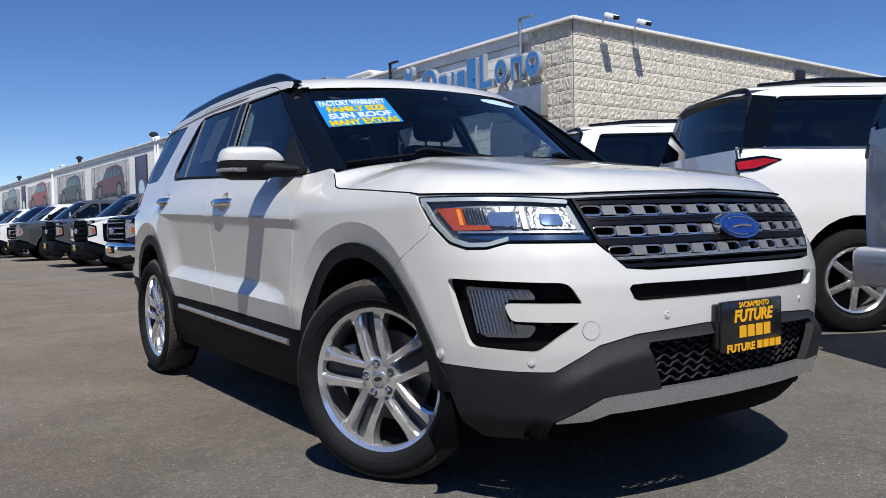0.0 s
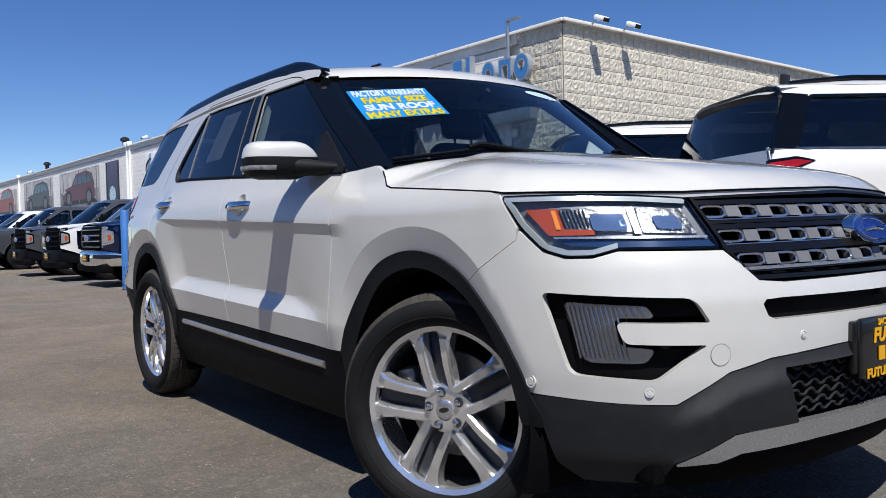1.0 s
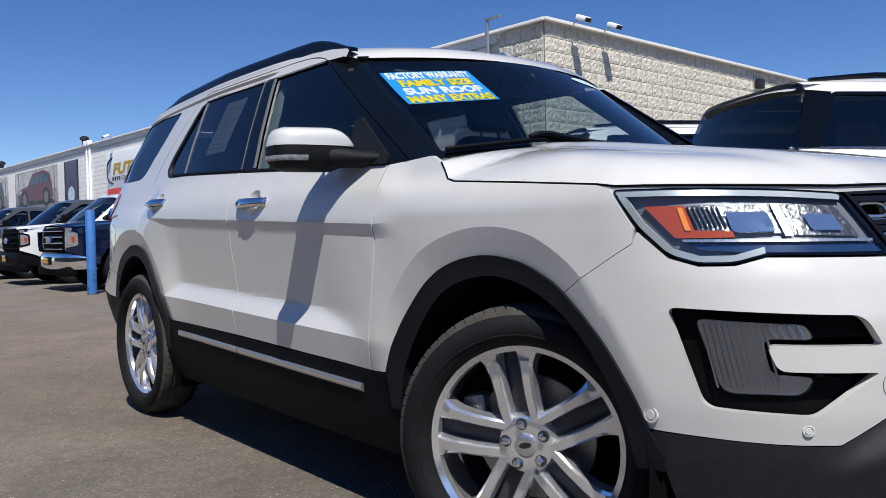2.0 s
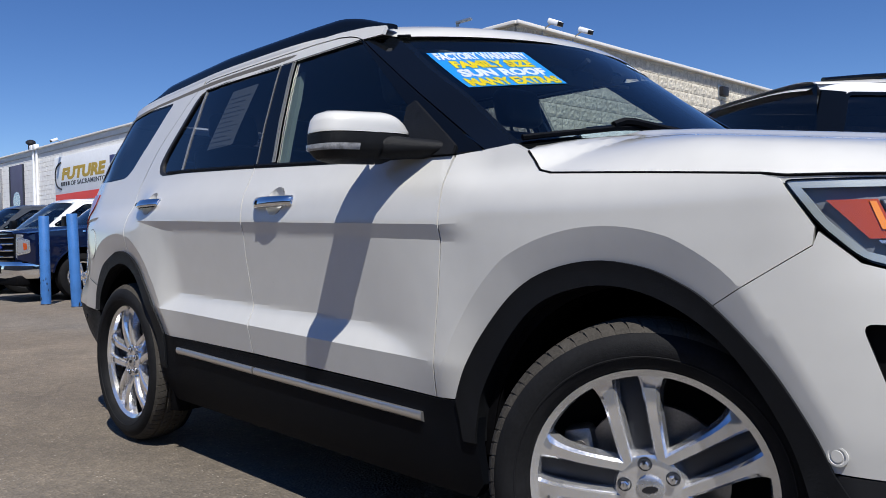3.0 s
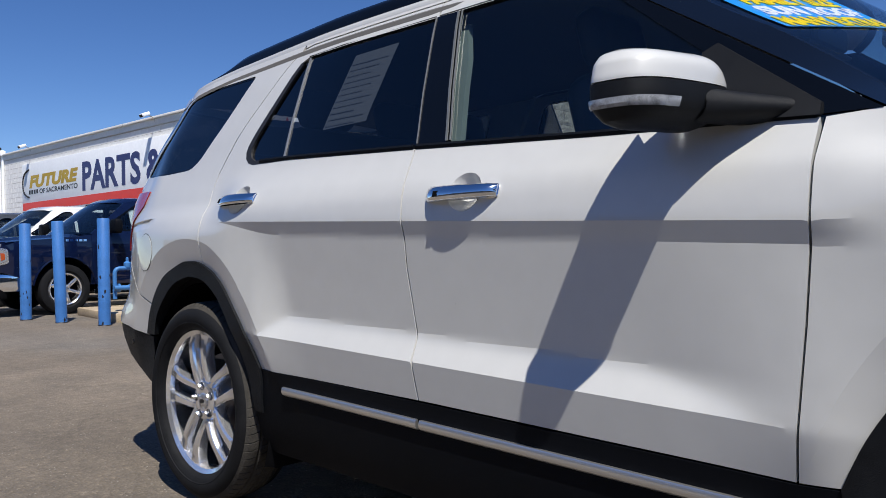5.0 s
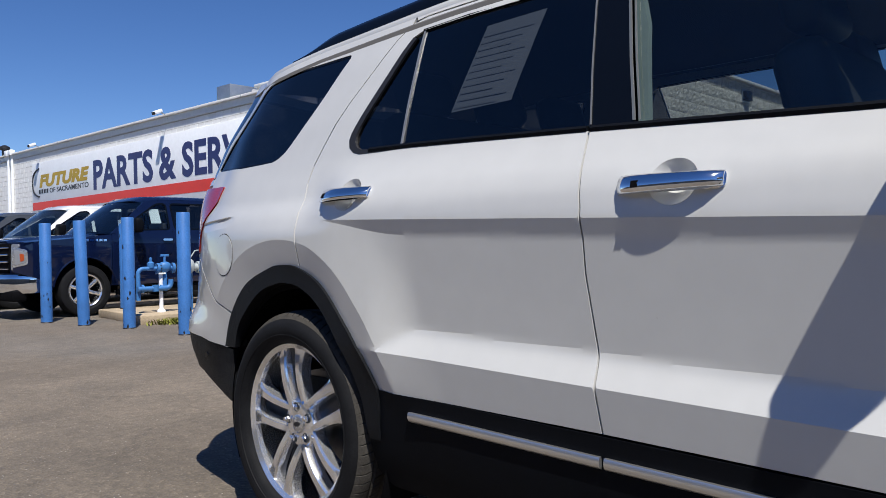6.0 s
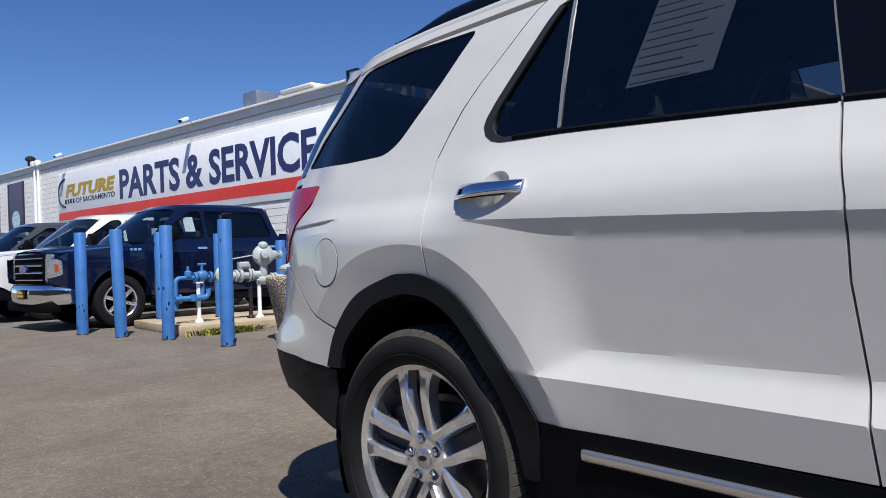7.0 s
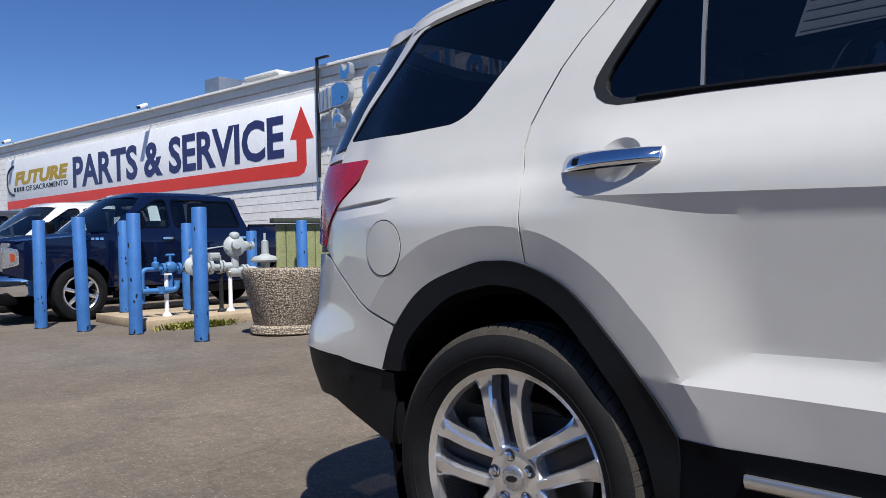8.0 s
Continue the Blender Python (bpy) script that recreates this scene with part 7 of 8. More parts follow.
    if not truck:
        two("d_pillar", panel([(tail - 0.215, belt + 0.045), (tail - 0.025, belt + 0.045), (roof_end + 0.09, top - 0.135), (tail - 0.39, top - 0.15)], side, 0.1, 0.02, out=0.006), GLOSS_BLACK if dark_pillar else paint)
        two("belt_strip", tube([tuple(p) for p in side(np.linspace(cab0 + 0.2, tail - 0.02, 14), np.linspace(belt + 0.015, belt + 0.04, 14), 0.004)], 0.009, 6), CHROME)
    xt = float(-side(np.array([a_top]), np.array([top - 0.06]))[0][0])
    xb = float(-side(np.array([cab0]), np.array([belt - 0.05]))[0][0])

    def lid(s, t, y0, z0, x0, y1, z1, x1, bow, lift):
        x = (x0 + (x1 - x0) * t) * s
        return (x, y0 + (y1 - y0) * t - bow * (1 - s * s), z0 + (z1 - z0) * t + lift * (1 - s * s) + 0.02 * math.sin(math.pi * t))

    ss = np.linspace(-1, 1, 13)
    part("windscreen", grid(lambda s, t: lid(s, t, cab0 - 0.03, belt - 0.06, xb - 0.02, a_top - 0.12, top - 0.09, xt - 0.02, 0.17, 0.02), ss, np.linspace(0, 1, 8)), GLASS_SCREEN, car)
    part("roof", grid(lambda s, t: (math.copysign(abs(s) ** 0.8, s) * (xt + 0.005), a_top - 0.14 + (roof_end + (0.05 if truck else 0.12) - a_top + 0.14) * t - 0.17 * (1 - s * s) * (1 - t), top - 0.065 + (0.055 + 0.02 * math.sin(math.pi * t)) * (1 - s ** 6) - (0.03 * max(0, t - 0.8) / 0.2) - 0.075 * max(0.0, 1 - t * 9) ** 1.5),
                      np.linspace(-1, 1, 21), np.linspace(0, 1, 12)), paint, car)
    rw_y = cab1 - 0.04 if truck else tail - 0.03
    part("rear_window", grid(lambda s, t: lid(s, t, rw_y, belt + 0.0, xb - (0.06 if truck else 0.05), roof_end + (0.08 if truck else 0.12), top - 0.09, xt - 0.01, -0.05, 0.01), ss, np.linspace(0, 1, 6)), GLASS_TINT, car)
    # bonnet with two raised folds
    part("bonnet", grid(lambda s, t: (s * (half_w - 0.16 - 0.02 * (1 - t) * abs(s) - 0.10 * max(0, 0.3 - t) * s * s), 0.10 + (cab0 + 0.03 - 0.10) * t - (0.08 * (1 - s * s)) * (1 - t) - 0.16 * (1 - s * s) * t, hood - 0.095 + (0.125 + 0.0) * t ** 0.6 * 0.9 - 0.03 * s ** 4 + (0.03 if abs(s) < 0.66 else 0.0)),
                      np.linspace(-1, 1, 25), np.linspace(0, 1, 12)), paint, car, angle=50)
    # nose: surround, grille with bars, lamps, bumper
    face = lambda x, z, out=0.0: np.stack([np.asarray(x, float), 0.02 + 0.13 * (np.asarray(x, float) / half_w) ** 2 * 1.0 - out + 0.06 * np.clip(np.asarray(z, float) - 0.95, 0, 1), np.asarray(z, float)], -1)
    zg0, zg1 = 0.70, hood - 0.11
    part("nose_panel", panel([(-half_w + 0.15, zg0 - 0.04), (half_w - 0.15, zg0 - 0.04), (half_w - 0.15, zg1 + 0.02), (-half_w + 0.15, zg1 + 0.02)], face, 0.10, 0.05), PLASTIC_DARK if not chrome_grille else paint, car)
    gw = half_w - 0.36
    grille = part("grille", panel(rounded([(-gw + 0.06, zg0), (gw - 0.06, zg0), (gw, zg1 - 0.12), (gw - 0.05, zg1), (-gw + 0.05, zg1), (-gw, zg1 - 0.12)], 0.04), face, 0.08, 0.04, out=0.02), PLASTIC_DARK, car)
    gm = CHROME if chrome_grille else PLASTIC
    for k in range(4):
        z = zg0 + 0.06 + (zg1 - zg0 - 0.12) * k / 3
        part("grille_bar", tube([tuple(p) for p in face(np.linspace(-gw + 0.04, gw - 0.04, 9), np.full(9, z), 0.035)], 0.016 if k in (1, 2) else 0.010, 6), gm, grille)
    part("badge", prism([(0.15 * math.cos(t), (zg0 + zg1) / 2 + 0.06 * math.sin(t)) for t in np.linspace(0, 2 * math.pi, 24, endpoint=False)], lambda a, b, h: (a, 0.02 - h, b), 0.02, 0.06), EMBLEM_BLUE, grille, "oval blue badge")
    for s in (1, -1):
        lamp_pts = [(s * (gw + 0.01), zg0 + 0.04), (s * (half_w - 0.20), zg0 + 0.06), (s * (half_w - 0.17), zg1 - 0.01), (s * (gw + 0.02), zg1)]
        lamp = part("headlamp", panel(rounded(lamp_pts, 0.03), face, 0.08, 0.05, out=0.022), LAMP_CLEAR, car, "clear headlamp with amber corner")
        part("lamp_bezel", panel(rounded([(s * (gw + 0.05), zg0 + 0.11), (s * (half_w - 0.25), zg0 + 0.12), (s * (half_w - 0.25), zg1 - 0.10), (s * (gw + 0.05), zg1 - 0.10)], 0.02), face, 0.08, 0.01, out=0.028), LAMP_DARK, lamp)
        amb = panel(rounded([(0.095, zg0 + 0.17), (0.140, zg0 + 0.19), (0.135, zg1 - 0.16), (0.085, zg1 - 0.15)], 0.012), side, 0.06, 0.02, out=0.016)
        rim = panel(rounded([(0.01, zg0 + 0.08), (0.19, zg0 + 0.13), (0.18, zg1 - 0.10), (0.01, zg1 - 0.05)], 0.03), side, 0.06, 0.02, out=0.006)
        part("lamp_frame", rim if s < 0 else flip(rim), SATIN if chrome_grille else GLOSS_BLACK, lamp)
        clear = panel(rounded([(0.03, zg0 + 0.12), (0.16, zg0 + 0.16), (0.15, zg1 - 0.13), (0.03, zg1 - 0.09)], 0.02), side, 0.06, 0.02, out=0.011)
        part("lamp_side", clear if s < 0 else flip(clear), LAMP_CLEAR, lamp)
        part("indicator", amb if s < 0 else flip(amb), AMBER, lamp)
    bm = CHROME if bright_bumper else PLASTIC
    bump = part("front_bumper", grid(lambda s, t: (s * half_w * 0.97, -0.06 + 0.10 * s ** 2 + 0.42 * abs(s) ** 12 + 0.04 * (1 - math.sin(math.pi * t) ** 0.4), 0.40 + 0.28 * t), np.linspace(-1, 1, 33), np.linspace(0, 1, 9)), bm, car)
    part("bumper_lower", box(0, 0.10, 0.36, 2 * half_w - 0.3, 0.22, 0.16, 0.04), PLASTIC_DARK, car)
    part("number_plate", box(0, -0.075, 0.55, 0.31, 0.02, 0.15, 0.005), PLATE_BLACK, bump)
    part("plate_bars", join(box(0, -0.088, 0.575, 0.2, 0.004, 0.035), box(0, -0.088, 0.525, 0.24, 0.004, 0.03)), PLATE_YELLOW, bump)
    # underneath, cabin block, mirrors, handles, wheels
    part("chassis", join(box(0, length / 2, 0.50, 1.2, length - 0.5, 0.25, 0.03), box(0, (cab0 + cab1) / 2, 0.62, 2 * half_w - 0.18, cab1 - cab0 - (0.0 if truck else 1.2), 0.3), box(0, cab0 / 2 + 0.1, 0.75, 1.3, cab0 - 0.2, 0.35)), PLASTIC_DARK, car)
    for y in (axle, ra):
        two("wheel_well", lathe([(arch_r - 0.005, 0.03), (arch_r - 0.005, 0.36), (0.001, 0.36)], (-half_w + 0.06, y, wheel_r + 0.03), (1, 0, 0), 20, -10, 200), PLASTIC_DARK)
    for x in (-0.42, 0.42):
        part("seat", join(box(x, cab0 + 1.10, 1.1, 0.5, 0.16, 0.75, 0.05), box(x, cab0 + 1.14, 1.56, 0.28, 0.12, 0.2, 0.05)), LEATHER, car)
    part("dashboard", box(0, cab0 + 0.28, 1.12, 2 * half_w - 0.34, 0.4, 0.22, 0.06), CABIN, car)
    two("door_mirror", blob((-half_w - 0.16, cab0 + 0.33, belt + 0.08), (0.12, 0.07, 0.12), 4.5, 16, 10), PLASTIC if truck else paint)
    two("mirror_arm", box(-half_w - 0.02, cab0 + 0.33, belt - 0.0, 0.14, 0.06, 0.05, 0.015), PLASTIC)
    for y in (d1 - 0.2, d2 - 0.2 if not truck else cab1 - 0.28):
        two("door_handle", panel(rounded([(y, belt - 0.17), (y + 0.17, belt - 0.17), (y + 0.17, belt - 0.135), (y, belt - 0.135)], 0.015), side, 0.05, 0.02, out=0.03), CHROME if chrome_grille else paint)
    w = road_wheel(car, pose(-half_w + 0.15, axle, wheel_r, 0, 0, 180), wheel_r)
    for x, y, rz in ((half_w - 0.15, axle, 0), (-half_w + 0.15, ra, 180), (half_w - 0.15, ra, 0)):
        copy_thing(w, pose(x, y, wheel_r, 12 * y, 0, rz))
    if not truck:
        two("roof_rail", tube([(-xt + 0.10, y, top - 0.045 + 0.05 * min(1, 5 * (y - a_top - 0.2) / (roof_end - a_top), 5 * (roof_end - y) / (roof_end - a_top))) for y in np.linspace(a_top + 0.2, roof_end, 14)], 0.022, 8), GLOSS_BLACK)
    else:
        if bright_bumper:
            part("window_slip", flip(panel([(d1 - 0.34, belt + 0.12), (d1 - 0.16, belt + 0.12), (d1 - 0.17, belt + 0.36), (d1 - 0.34, belt + 0.36)], side, 0.1, 0.003, out=-0.018)), PAPER, car, "white slip behind the door glass")
        two("arch_lip", tube([tuple(p) for p in side(np.array([a for a, b in arch(axle, arch_r)]), np.array([b for a, b in arch(axle, arch_r)]), 0.006)], 0.014, 6), paint)
        two("arch_lip", tube([tuple(p) for p in side(np.array([a for a, b in arch(ra, arch_r)]), np.array([b for a, b in arch(ra, arch_r)]), 0.006)], 0.014, 6), paint)
        part("windscreen_slip", box(0.55, cab0 + 0.35, belt + 0.12, 0.18, 0.01, 0.14), PAPER, car)
        two("wing_mark", join(*[panel([(cab0 - 0.42 + 0.07 * k, belt - 0.17), (cab0 - 0.37 + 0.07 * k, belt - 0.17), (cab0 - 0.37 + 0.07 * k, belt - 0.135), (cab0 - 0.42 + 0.07 * k, belt - 0.135)], side, 0.06, 0.006, out=0.008) for k in range(5)]), CHROME)
    return car


ROW = "pickups parked along the building"
LEAN_ROW = 1.9
for y, paint, kw, label in (
        (12.78, PAINT_NAVY, dict(bright_bumper=True, chrome_grille=True), "dark blue crew-cab pickup with chrome bumper and grille"),
        (15.75, PAINT_WHITE, dict(), "white pickup with black grille and bumper"),
        (19.0, PAINT_GREY, dict(), "dark grey pickup with black grille and bumper"),
        (24.6, PAINT_GREY, dict(chrome_grille=True), "charcoal grey pickup with bright grille"),
        (28.9, PAINT_WHITE, dict(chrome_grille=True), "white pickup with body-coloured bumper"),
        (32.2, PAINT_NAVY, dict(), "dark blue pickup with black bumper"),
        (35.6, PAINT_WHITE, dict(), "white pickup with black grille and bumper"),
        (39.0, PAINT_BLACK, dict(), "black pickup with black grille and bumper"),
        (43.5, PAINT_SILVER, dict(), "silver pickup with black grille and bumper"),
        (48.0, PAINT_WHITE, dict(), "white pickup with black grille and bumper")):
    vehicle("pickup_truck", pose(1.36 - 0.035 * (y - 12.8), y, 0, 0, 0, -90 + LEAN_ROW), paint, label, "pickup truck", ROW, **kw)

head = Vector((0.866, -0.5, 0))
across_v = Vector((-0.5, -0.866, 0))
corner_v = Vector((3.18, -0.22, 0))
WAG = dict(truck=False, length=5.35, half_w=1.01, top=2.09, belt=1.47, hood=1.26, wheel_r=0.42, axle=0.98, base=3.40)
for shift, back, paint, label in ((0.0, 0.0, PAINT_WHITE, "large white sport-utility wagon with black roof rails"), (-2.7, -0.7, PAINT_WHITE, "white sport-utility wagon parked beyond another"),
                                  (3.02, 0.3, PAINT_SILVER, "silver sport-utility wagon seen from its rear corner")):
    rear_right = corner_v + across_v * shift + head * back
    nose_mid = rear_right + head * 5.35 - across_v * 1.01
    vehicle("sport_utility_wagon", pose(nose_mid.x, nose_mid.y, 0, 0, 0, 60), paint, label, "car", "cars parked beside the white car", dark_pillar=shift > -1, **WAG)

# ---- bollards, gas meter set, planter, board enclosure ----
def bollard(x, y, height, z=0.0, lean=(0, 0)):
    t = thing("bollard", pose(x, y, z, lean[0], lean[1]), "blue painted steel bollard with chipped paint", "bollard", "blue bollards round the gas meters")
    part("post", lathe([(0.077, 0.0), (0.078, height - 0.012), (0.072, height - 0.002), (0.0005, height)], (0, 0, 0), (0, 0, 1), 24), BOLLARD_BLUE, t)
    part("collar", lathe([(0.085, -0.004), (0.081, 0.012), (0.079, 0.014)], (0, 0, 0), (0, 0, 1), 20), DARK_METAL, t)
    chips = []
    rc = random.Random(int(x * 100 + y * 10))
    for k in range(9):
        a, h, s = rc.uniform(2.6, 5.6), rc.choice((rc.uniform(0.02, 0.5), rc.uniform(0.02, height - 0.1))), rc.uniform(0.006, 0.02)
        pts = [(math.cos(q) * s * rc.uniform(0.5, 1.0), math.sin(q) * s * rc.uniform(0.8, 2.4)) for q in np.linspace(0, 2 * math.pi, 8, endpoint=False)]
        chips.append(([((0.0786) * math.cos(a + p / 0.078), 0.0786 * math.sin(a + p / 0.078), max(0.005, h + b)) for p, b in pts], [tuple(range(8))]))
    tagged(part("paint_chips", join(*chips), DARK_METAL, t), kind="stuff")
    return t


for x, y, h, z, lean in ((1.609, 11.206, 1.415, 0, (0, 0)), (1.758, 10.245, 1.42, 0, (0, -1.6)), (1.958, 9.286, 1.425, 0, (0, 0)), (2.012, 7.909, 1.43, 0, (0, 0)),
                         (2.77, 11.25, 1.30, 0.12, (0, 0)), (3.45, 10.72, 1.25, 0.12, (0, 0)), (4.42, 10.55, 1.25, 0.0, (0, 0)), (4.45, 9.35, 1.36, 0.0, (0, 0))):
    bollard(x, y, h, z, lean)

slab = tagged(part("concrete_pad", moved(box(1.55, 0, 0.055, 3.1, 1.9, 0.13, 0.015), pose(2.35, 10.55, 0, 0, 0, -6)), CONCRETE), "raised tan concrete pad of the gas meters", "concrete pad")

gas = thing("gas_meter_set", pose(2.45, 10.05, 0.12, 0, 0, -4), "blue and grey painted gas pipework with valves and regulator", "gas meter")
def flange(x, z, r=0.075, w=0.035):
    return lathe([(0.001, 0), (r, 0), (r, w), (0.001, w)], (x, 0, z), (1, 0, 0), 16)


def elbow(p, q, r, bend=0.07):
    """A pipe that runs along x from p, then turns down or up to q."""
    sgn = 1 if q[2] > p[2] else -1
    run = 1 if q[0] > p[0] else -1
    arc = [(q[0] - run * bend + run * bend * math.sin(t), p[1], p[2] + sgn * (bend - bend * math.cos(t))) for t in np.linspace(0, math.pi / 2, 6)]
    return tube([p] + arc + [q], r, 12)


def bolts(x, z, r, n=8):
    return join(*[rod((x - 0.012, r * math.cos(t), z + r * math.sin(t)), (x + 0.05, r * math.cos(t), z + r * math.sin(t)), 0.009, n=6) for t in np.linspace(0, 2 * math.pi, n, endpoint=False)])


part("inlet_pipe", elbow((0.46, 0, 0.62), (-0.02, 0, 0.18), 0.030), PIPE_BLUE, gas)
part("inlet_low_pipe", elbow((-0.05, -0.06, 0.34), (0.42, -0.06, 0.46), 0.036), PIPE_BLUE, gas)
part("low_flange", flange(0.02, 0.34, 0.06, 0.03), PIPE_BLUE, gas)
part("low_tee", join(lathe([(0.001, 0), (0.05, 0), (0.05, 0.09), (0.001, 0.09)], (0.20, -0.06, 0.30), (0, 0, 1), 12), flange(0.28, 0.34, 0.055, 0.03)), PIPE_BLUE, gas)
part("blue_valve", join(blob((0.36, 0, 0.64), (0.085, 0.07, 0.075), 2.4, 14, 10), rod((0.36, 0, 0.68), (0.36, 0, 0.80), 0.018), rod((0.30, 0, 0.80), (0.42, 0, 0.80), 0.016), flange(0.24, 0.62), flange(0.46, 0.62)), PIPE_BLUE, gas)
part("valve_bolts", join(bolts(0.25, 0.62, 0.058), bolts(0.47, 0.62, 0.058)), DARK_METAL, gas)
part("blue_cap", lathe([(0.001, 0), (0.045, 0), (0.05, 0.03), (0.05, 0.07), (0.02, 0.09), (0.02, 0.14), (0.001, 0.15)], (0.16, 0, 0.63), (0, 0, 1), 12), PIPE_BLUE, gas)
part("drop_pipe", tube([(0.36, 0, 0.62), (0.36, 0, 0.30)], 0.030, 10), PIPE_BLUE, gas)
part("regulator", join(lathe([(0.001, -0.04), (0.10, -0.035), (0.125, -0.015), (0.128, 0.015), (0.11, 0.03), (0.05, 0.05), (0.045, 0.09), (0.001, 0.10)], (0.66, -0.04, 0.64), (0, -1, 0.1), 22), blob((0.66, 0, 0.62), (0.12, 0.08, 0.08), 2.4, 14, 10),
                       rod((0.66, 0, 0.68), (0.66, 0, 0.86), 0.03), lathe([(0.001, 0), (0.055, 0), (0.055, 0.03), (0.001, 0.04)], (0.66, 0, 0.84), (0, 0, 1), 14)), PIPE_GREY, gas)
part("meter_body", join(flange(0.84, 0.62, 0.085, 0.03), flange(0.90, 0.62, 0.10, 0.045), flange(1.04, 0.62, 0.10, 0.03), flange(1.09, 0.62, 0.09, 0.03), rod((0.78, 0, 0.62), (1.24, 0, 0.62), 0.055),
                        box(0.98, 0, 0.76, 0.15, 0.13, 0.11, 0.02), box(0.98, -0.07, 0.77, 0.11, 0.02, 0.07, 0.01), rod((1.06, 0, 0.70), (1.06, 0, 0.78), 0.03)), PIPE_GREY, gas)
part("meter_bolts", join(bolts(0.905, 0.62, 0.083), bolts(1.045, 0.62, 0.083)), DARK_METAL, gas)
part("governor_dome", join(lathe([(0.001, -0.06), (0.13, -0.055), (0.155, -0.02), (0.155, 0.02), (0.13, 0.05), (0.07, 0.07), (0.06, 0.14), (0.001, 0.15)], (1.30, 0, 0.90), (-0.25, -1, 0.15), 22), rod((1.30, 0, 0.60), (1.30, 0, 0.98), 0.055),
                           blob((1.30, 0, 1.04), (0.07, 0.07, 0.06), 2.4, 14, 10), blob((1.44, 0, 0.90), (0.10, 0.06, 0.07), 2.4, 14, 10), rod((1.40, 0, 0.90), (1.60, 0, 0.90), 0.032), flange(1.55, 0.90, 0.06, 0.03)), PIPE_GREY, gas)
part("outlet_pipe", join(elbow((1.20, 0, 0.54), (1.78, 0, 0.70), 0.07, 0.1), flange(1.40, 0.54, 0.10, 0.035), flange(1.46, 0.54, 0.10, 0.03),
                         lathe([(0.001, 0), (0.19, 0.0), (0.21, 0.03), (0.20, 0.06), (0.17, 0.08), (0.08, 0.10), (0.055, 0.12), (0.05, 0.30), (0.02, 0.32), (0.018, 0.42), (0.001, 0.42)], (1.78, 0, 0.66), (0, 0, 1), 22)), PIPE_GREY, gas)
part("sense_line", tube([(0.70, -0.03, 0.72), (0.80, -0.03, 0.86), (1.10, -0.03, 0.90), (1.26, -0.03, 0.80)], 0.010, 6), PIPE_GREY, gas)
for x, mtl in ((0.30, SIGN_WHITE), (1.22, SIGN_WHITE), (0.66, DARK_METAL), (1.08, DARK_METAL)):
    part("support", join(rod((x, 0, 0), (x, 0, 0.56), 0.028, n=10), lathe([(0.06, 0), (0.058, 0.02), (0.03, 0.05), (0.029, 0.16)], (x, 0, 0), (0, 0, 1), 12), box(x, 0, 0.55, 0.10, 0.12, 0.02)), mtl, gas)
part("blue_riser", rod((0.74, 0.05, 0), (0.74, 0.05, 0.55), 0.05, n=12), PIPE_BLUE, gas)


def pebbled():
    m = bpy.data.materials.new("exposed_pebble_concrete")
    m.use_nodes = True
    n, l = m.node_tree.nodes, m.node_tree.links
    p = n["Principled BSDF"]
    p.inputs["Roughness"].default_value = 0.85
    tc = n.new("ShaderNodeTexCoord")
    v = n.new("ShaderNodeTexVoronoi")
    v.inputs["Scale"].default_value = 52
    l.new(tc.outputs["Object"], v.inputs["Vector"])
    r = n.new("ShaderNodeValToRGB")
    e = r.color_ramp.elements
    e[0].position, e[0].color = 0.15, hexa(0.78, 0.68, 0.54)
    e[1].position, e[1].color = 0.66, hexa(0.24, 0.20, 0.16)
    l.new(v.outputs["Distance"], r.inputs["Fac"])
    tint = n.new("ShaderNodeMix")
    tint.data_type, tint.blend_type = "RGBA", "MULTIPLY"
    tint.inputs[0].default_value = 0.6
    r2 = n.new("ShaderNodeValToRGB")
    r2.color_ramp.elements[0].color, r2.color_ramp.elements[1].color = hexa(0.45, 0.42, 0.38), hexa(1.25, 1.2, 1.12)
    l.new(v.outputs["Color"], r2.inputs["Fac"])
    l.new(r.outputs["Color"], tint.inputs[6])
    l.new(r2.outputs["Color"], tint.inputs[7])
    l.new(tint.outputs[2], p.inputs["Base Color"])
    b = n.new("ShaderNodeBump")
    b.invert = True
    b.inputs["Strength"].default_value, b.inputs["Distance"].default_value = 1.0, 0.02
    l.new(v.outputs["Distance"], b.inputs["Height"])
    l.new(b.outputs["Normal"], p.inputs["Normal"])
    return m


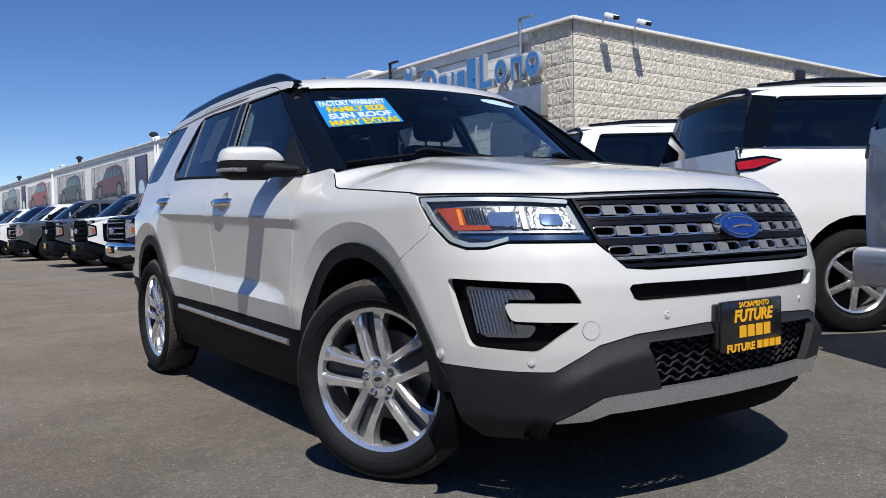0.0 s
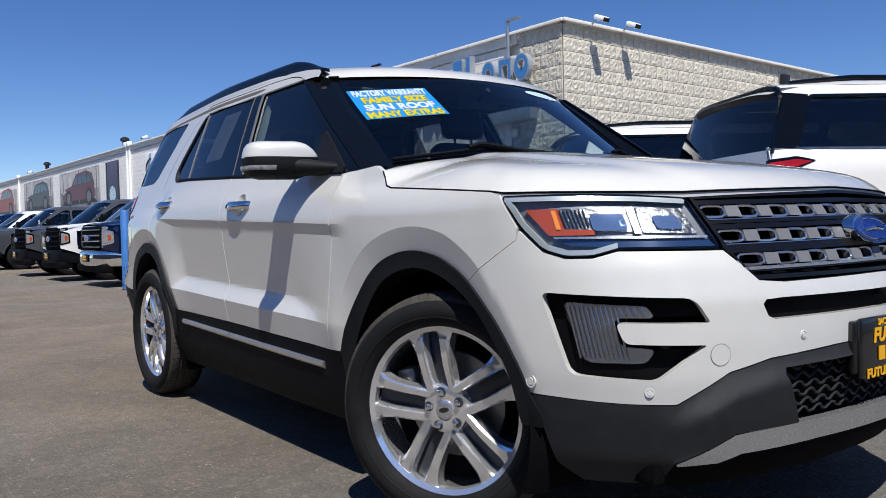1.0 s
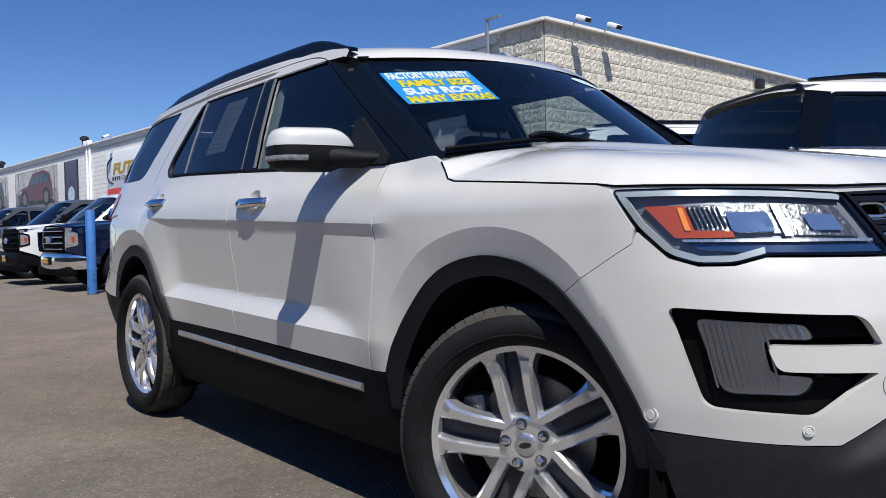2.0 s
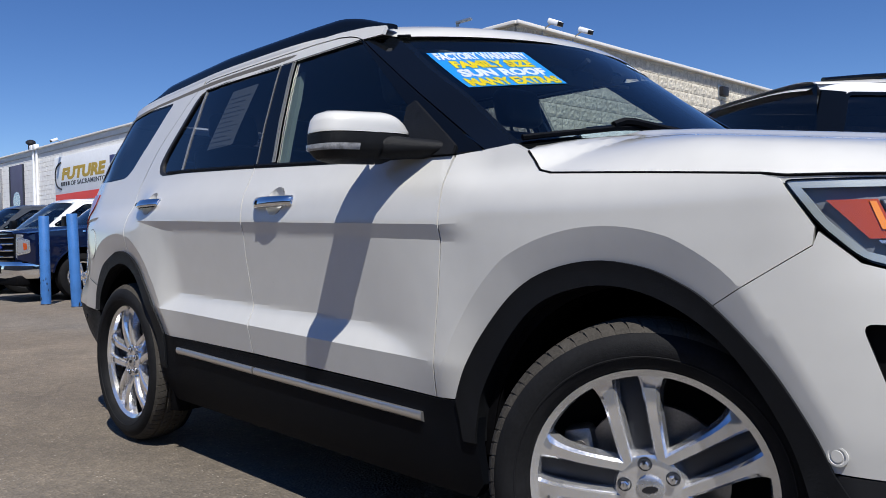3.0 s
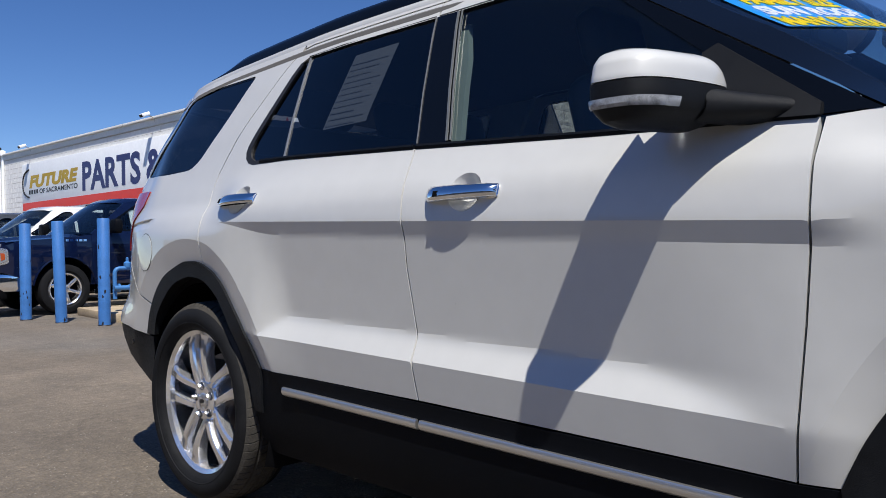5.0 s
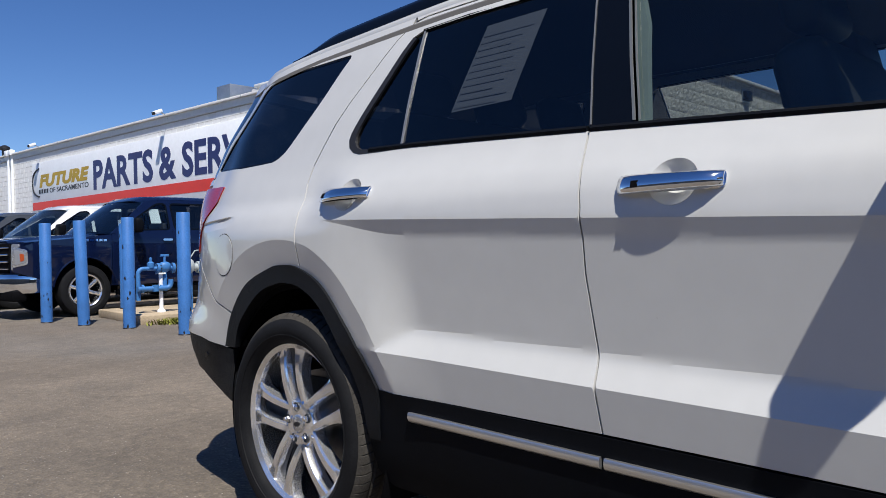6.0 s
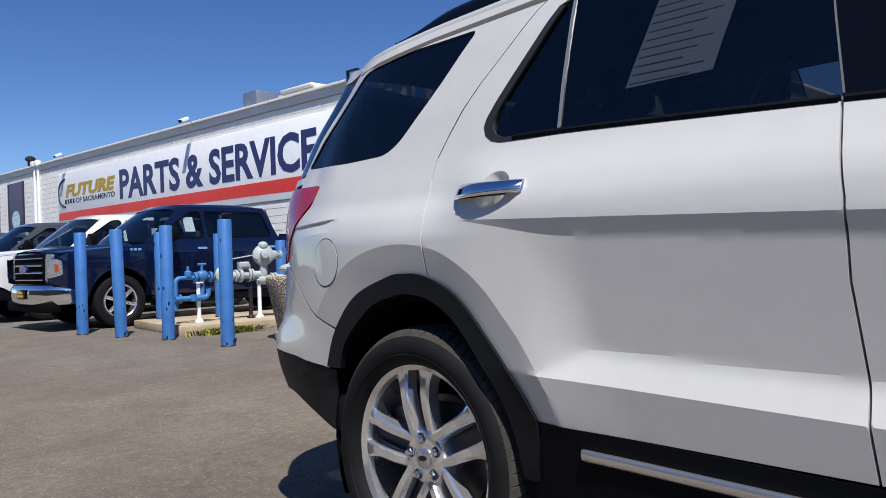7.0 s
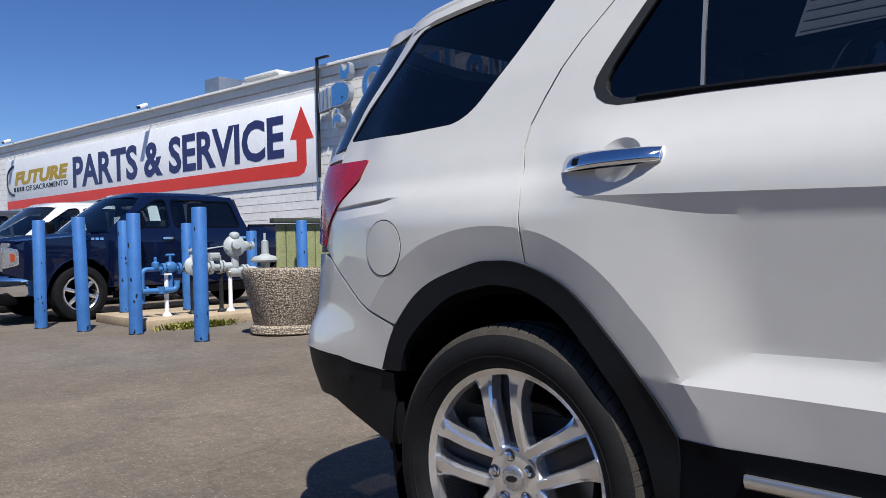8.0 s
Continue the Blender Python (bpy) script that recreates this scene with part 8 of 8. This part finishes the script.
PEBBLE = pebbled()
pot = thing("planter", pose(3.02, 7.78, 0, 0, 1.2, 0), "round tapered pebbled concrete planter with rim", "planter")
part("bowl", lathe([(0.001, 0.10), (0.36, 0.10), (0.375, 0.12), (0.49, 0.63), (0.505, 0.67), (0.505, 0.725), (0.49, 0.745), (0.43, 0.745), (0.42, 0.69), (0.38, 0.62), (0.001, 0.61)], (0, 0, 0), (0, 0, 1), 40), PEBBLE, pot)
part("foot", lathe([(0.001, 0.0), (0.37, 0.0), (0.41, 0.02), (0.41, 0.085), (0.37, 0.11), (0.001, 0.112)], (0, 0, 0), (0, 0, 1), 40), PEBBLE, pot)
part("soil", lathe([(0.001, 0.66), (0.41, 0.66)], (0, 0, 0), (0, 0, 1), 24), mat("dry_soil", (0.08, 0.06, 0.04), 0.95, noise_size=12, vary=0.4), pot)

pen = thing("board_enclosure", pose(4.30, 9.75, 0, 0, 0, -8), "weathered olive board enclosure with dark top rail", "enclosure")
for k in range(12):
    part("board", box(0.07 + 0.16 * k, 0.0, 0.66, 0.145, 0.035, 1.32, 0.006), WOOD_GREEN, pen)
part("top_rail", box(0.95, -0.02, 1.37, 2.05, 0.14, 0.07, 0.01), mat("dark_rail_wood", (0.05, 0.06, 0.045), 0.8, noise_size=5, vary=0.2), pen)
part("corner_post", box(1.10, -0.06, 0.85, 0.16, 0.12, 1.62, 0.01), mat("tan_post", (0.32, 0.26, 0.17), 0.8, noise_size=5, vary=0.2), pen)

# weeds at the slab's edge
rw = random.Random(9)
wv, wf = [], []
for k in range(1100):
    x, y = 2.86 + rw.gauss(0, 0.20), 9.40 + rw.gauss(0, 0.09)
    a, h, lean = rw.uniform(0, 6.28), rw.uniform(0.03, 0.09), rw.uniform(0.04, 0.12)
    dx, dy = math.cos(a), math.sin(a)
    b = len(wv)
    w = rw.uniform(0.004, 0.011)
    wv += [(x - dy * w, y + dx * w, 0), (x + dy * w, y - dx * w, 0), (x + dx * lean * 0.6 + dy * w, y + dy * lean * 0.6 - dx * w, h * 0.7), (x + dx * lean, y + dy * lean, h), (x + dx * lean * 0.6 - dy * w, y + dy * lean * 0.6 + dx * w, h * 0.7)]
    wf.append((b, b + 1, b + 2, b + 3, b + 4))
tagged(part("weeds", (wv, wf), mat("dry_green_weeds", (0.22, 0.23, 0.035), 0.8, noise_size=9, vary=0.5)), "dry yellow-green weeds at the pad's edge", "weeds", kind="stuff")
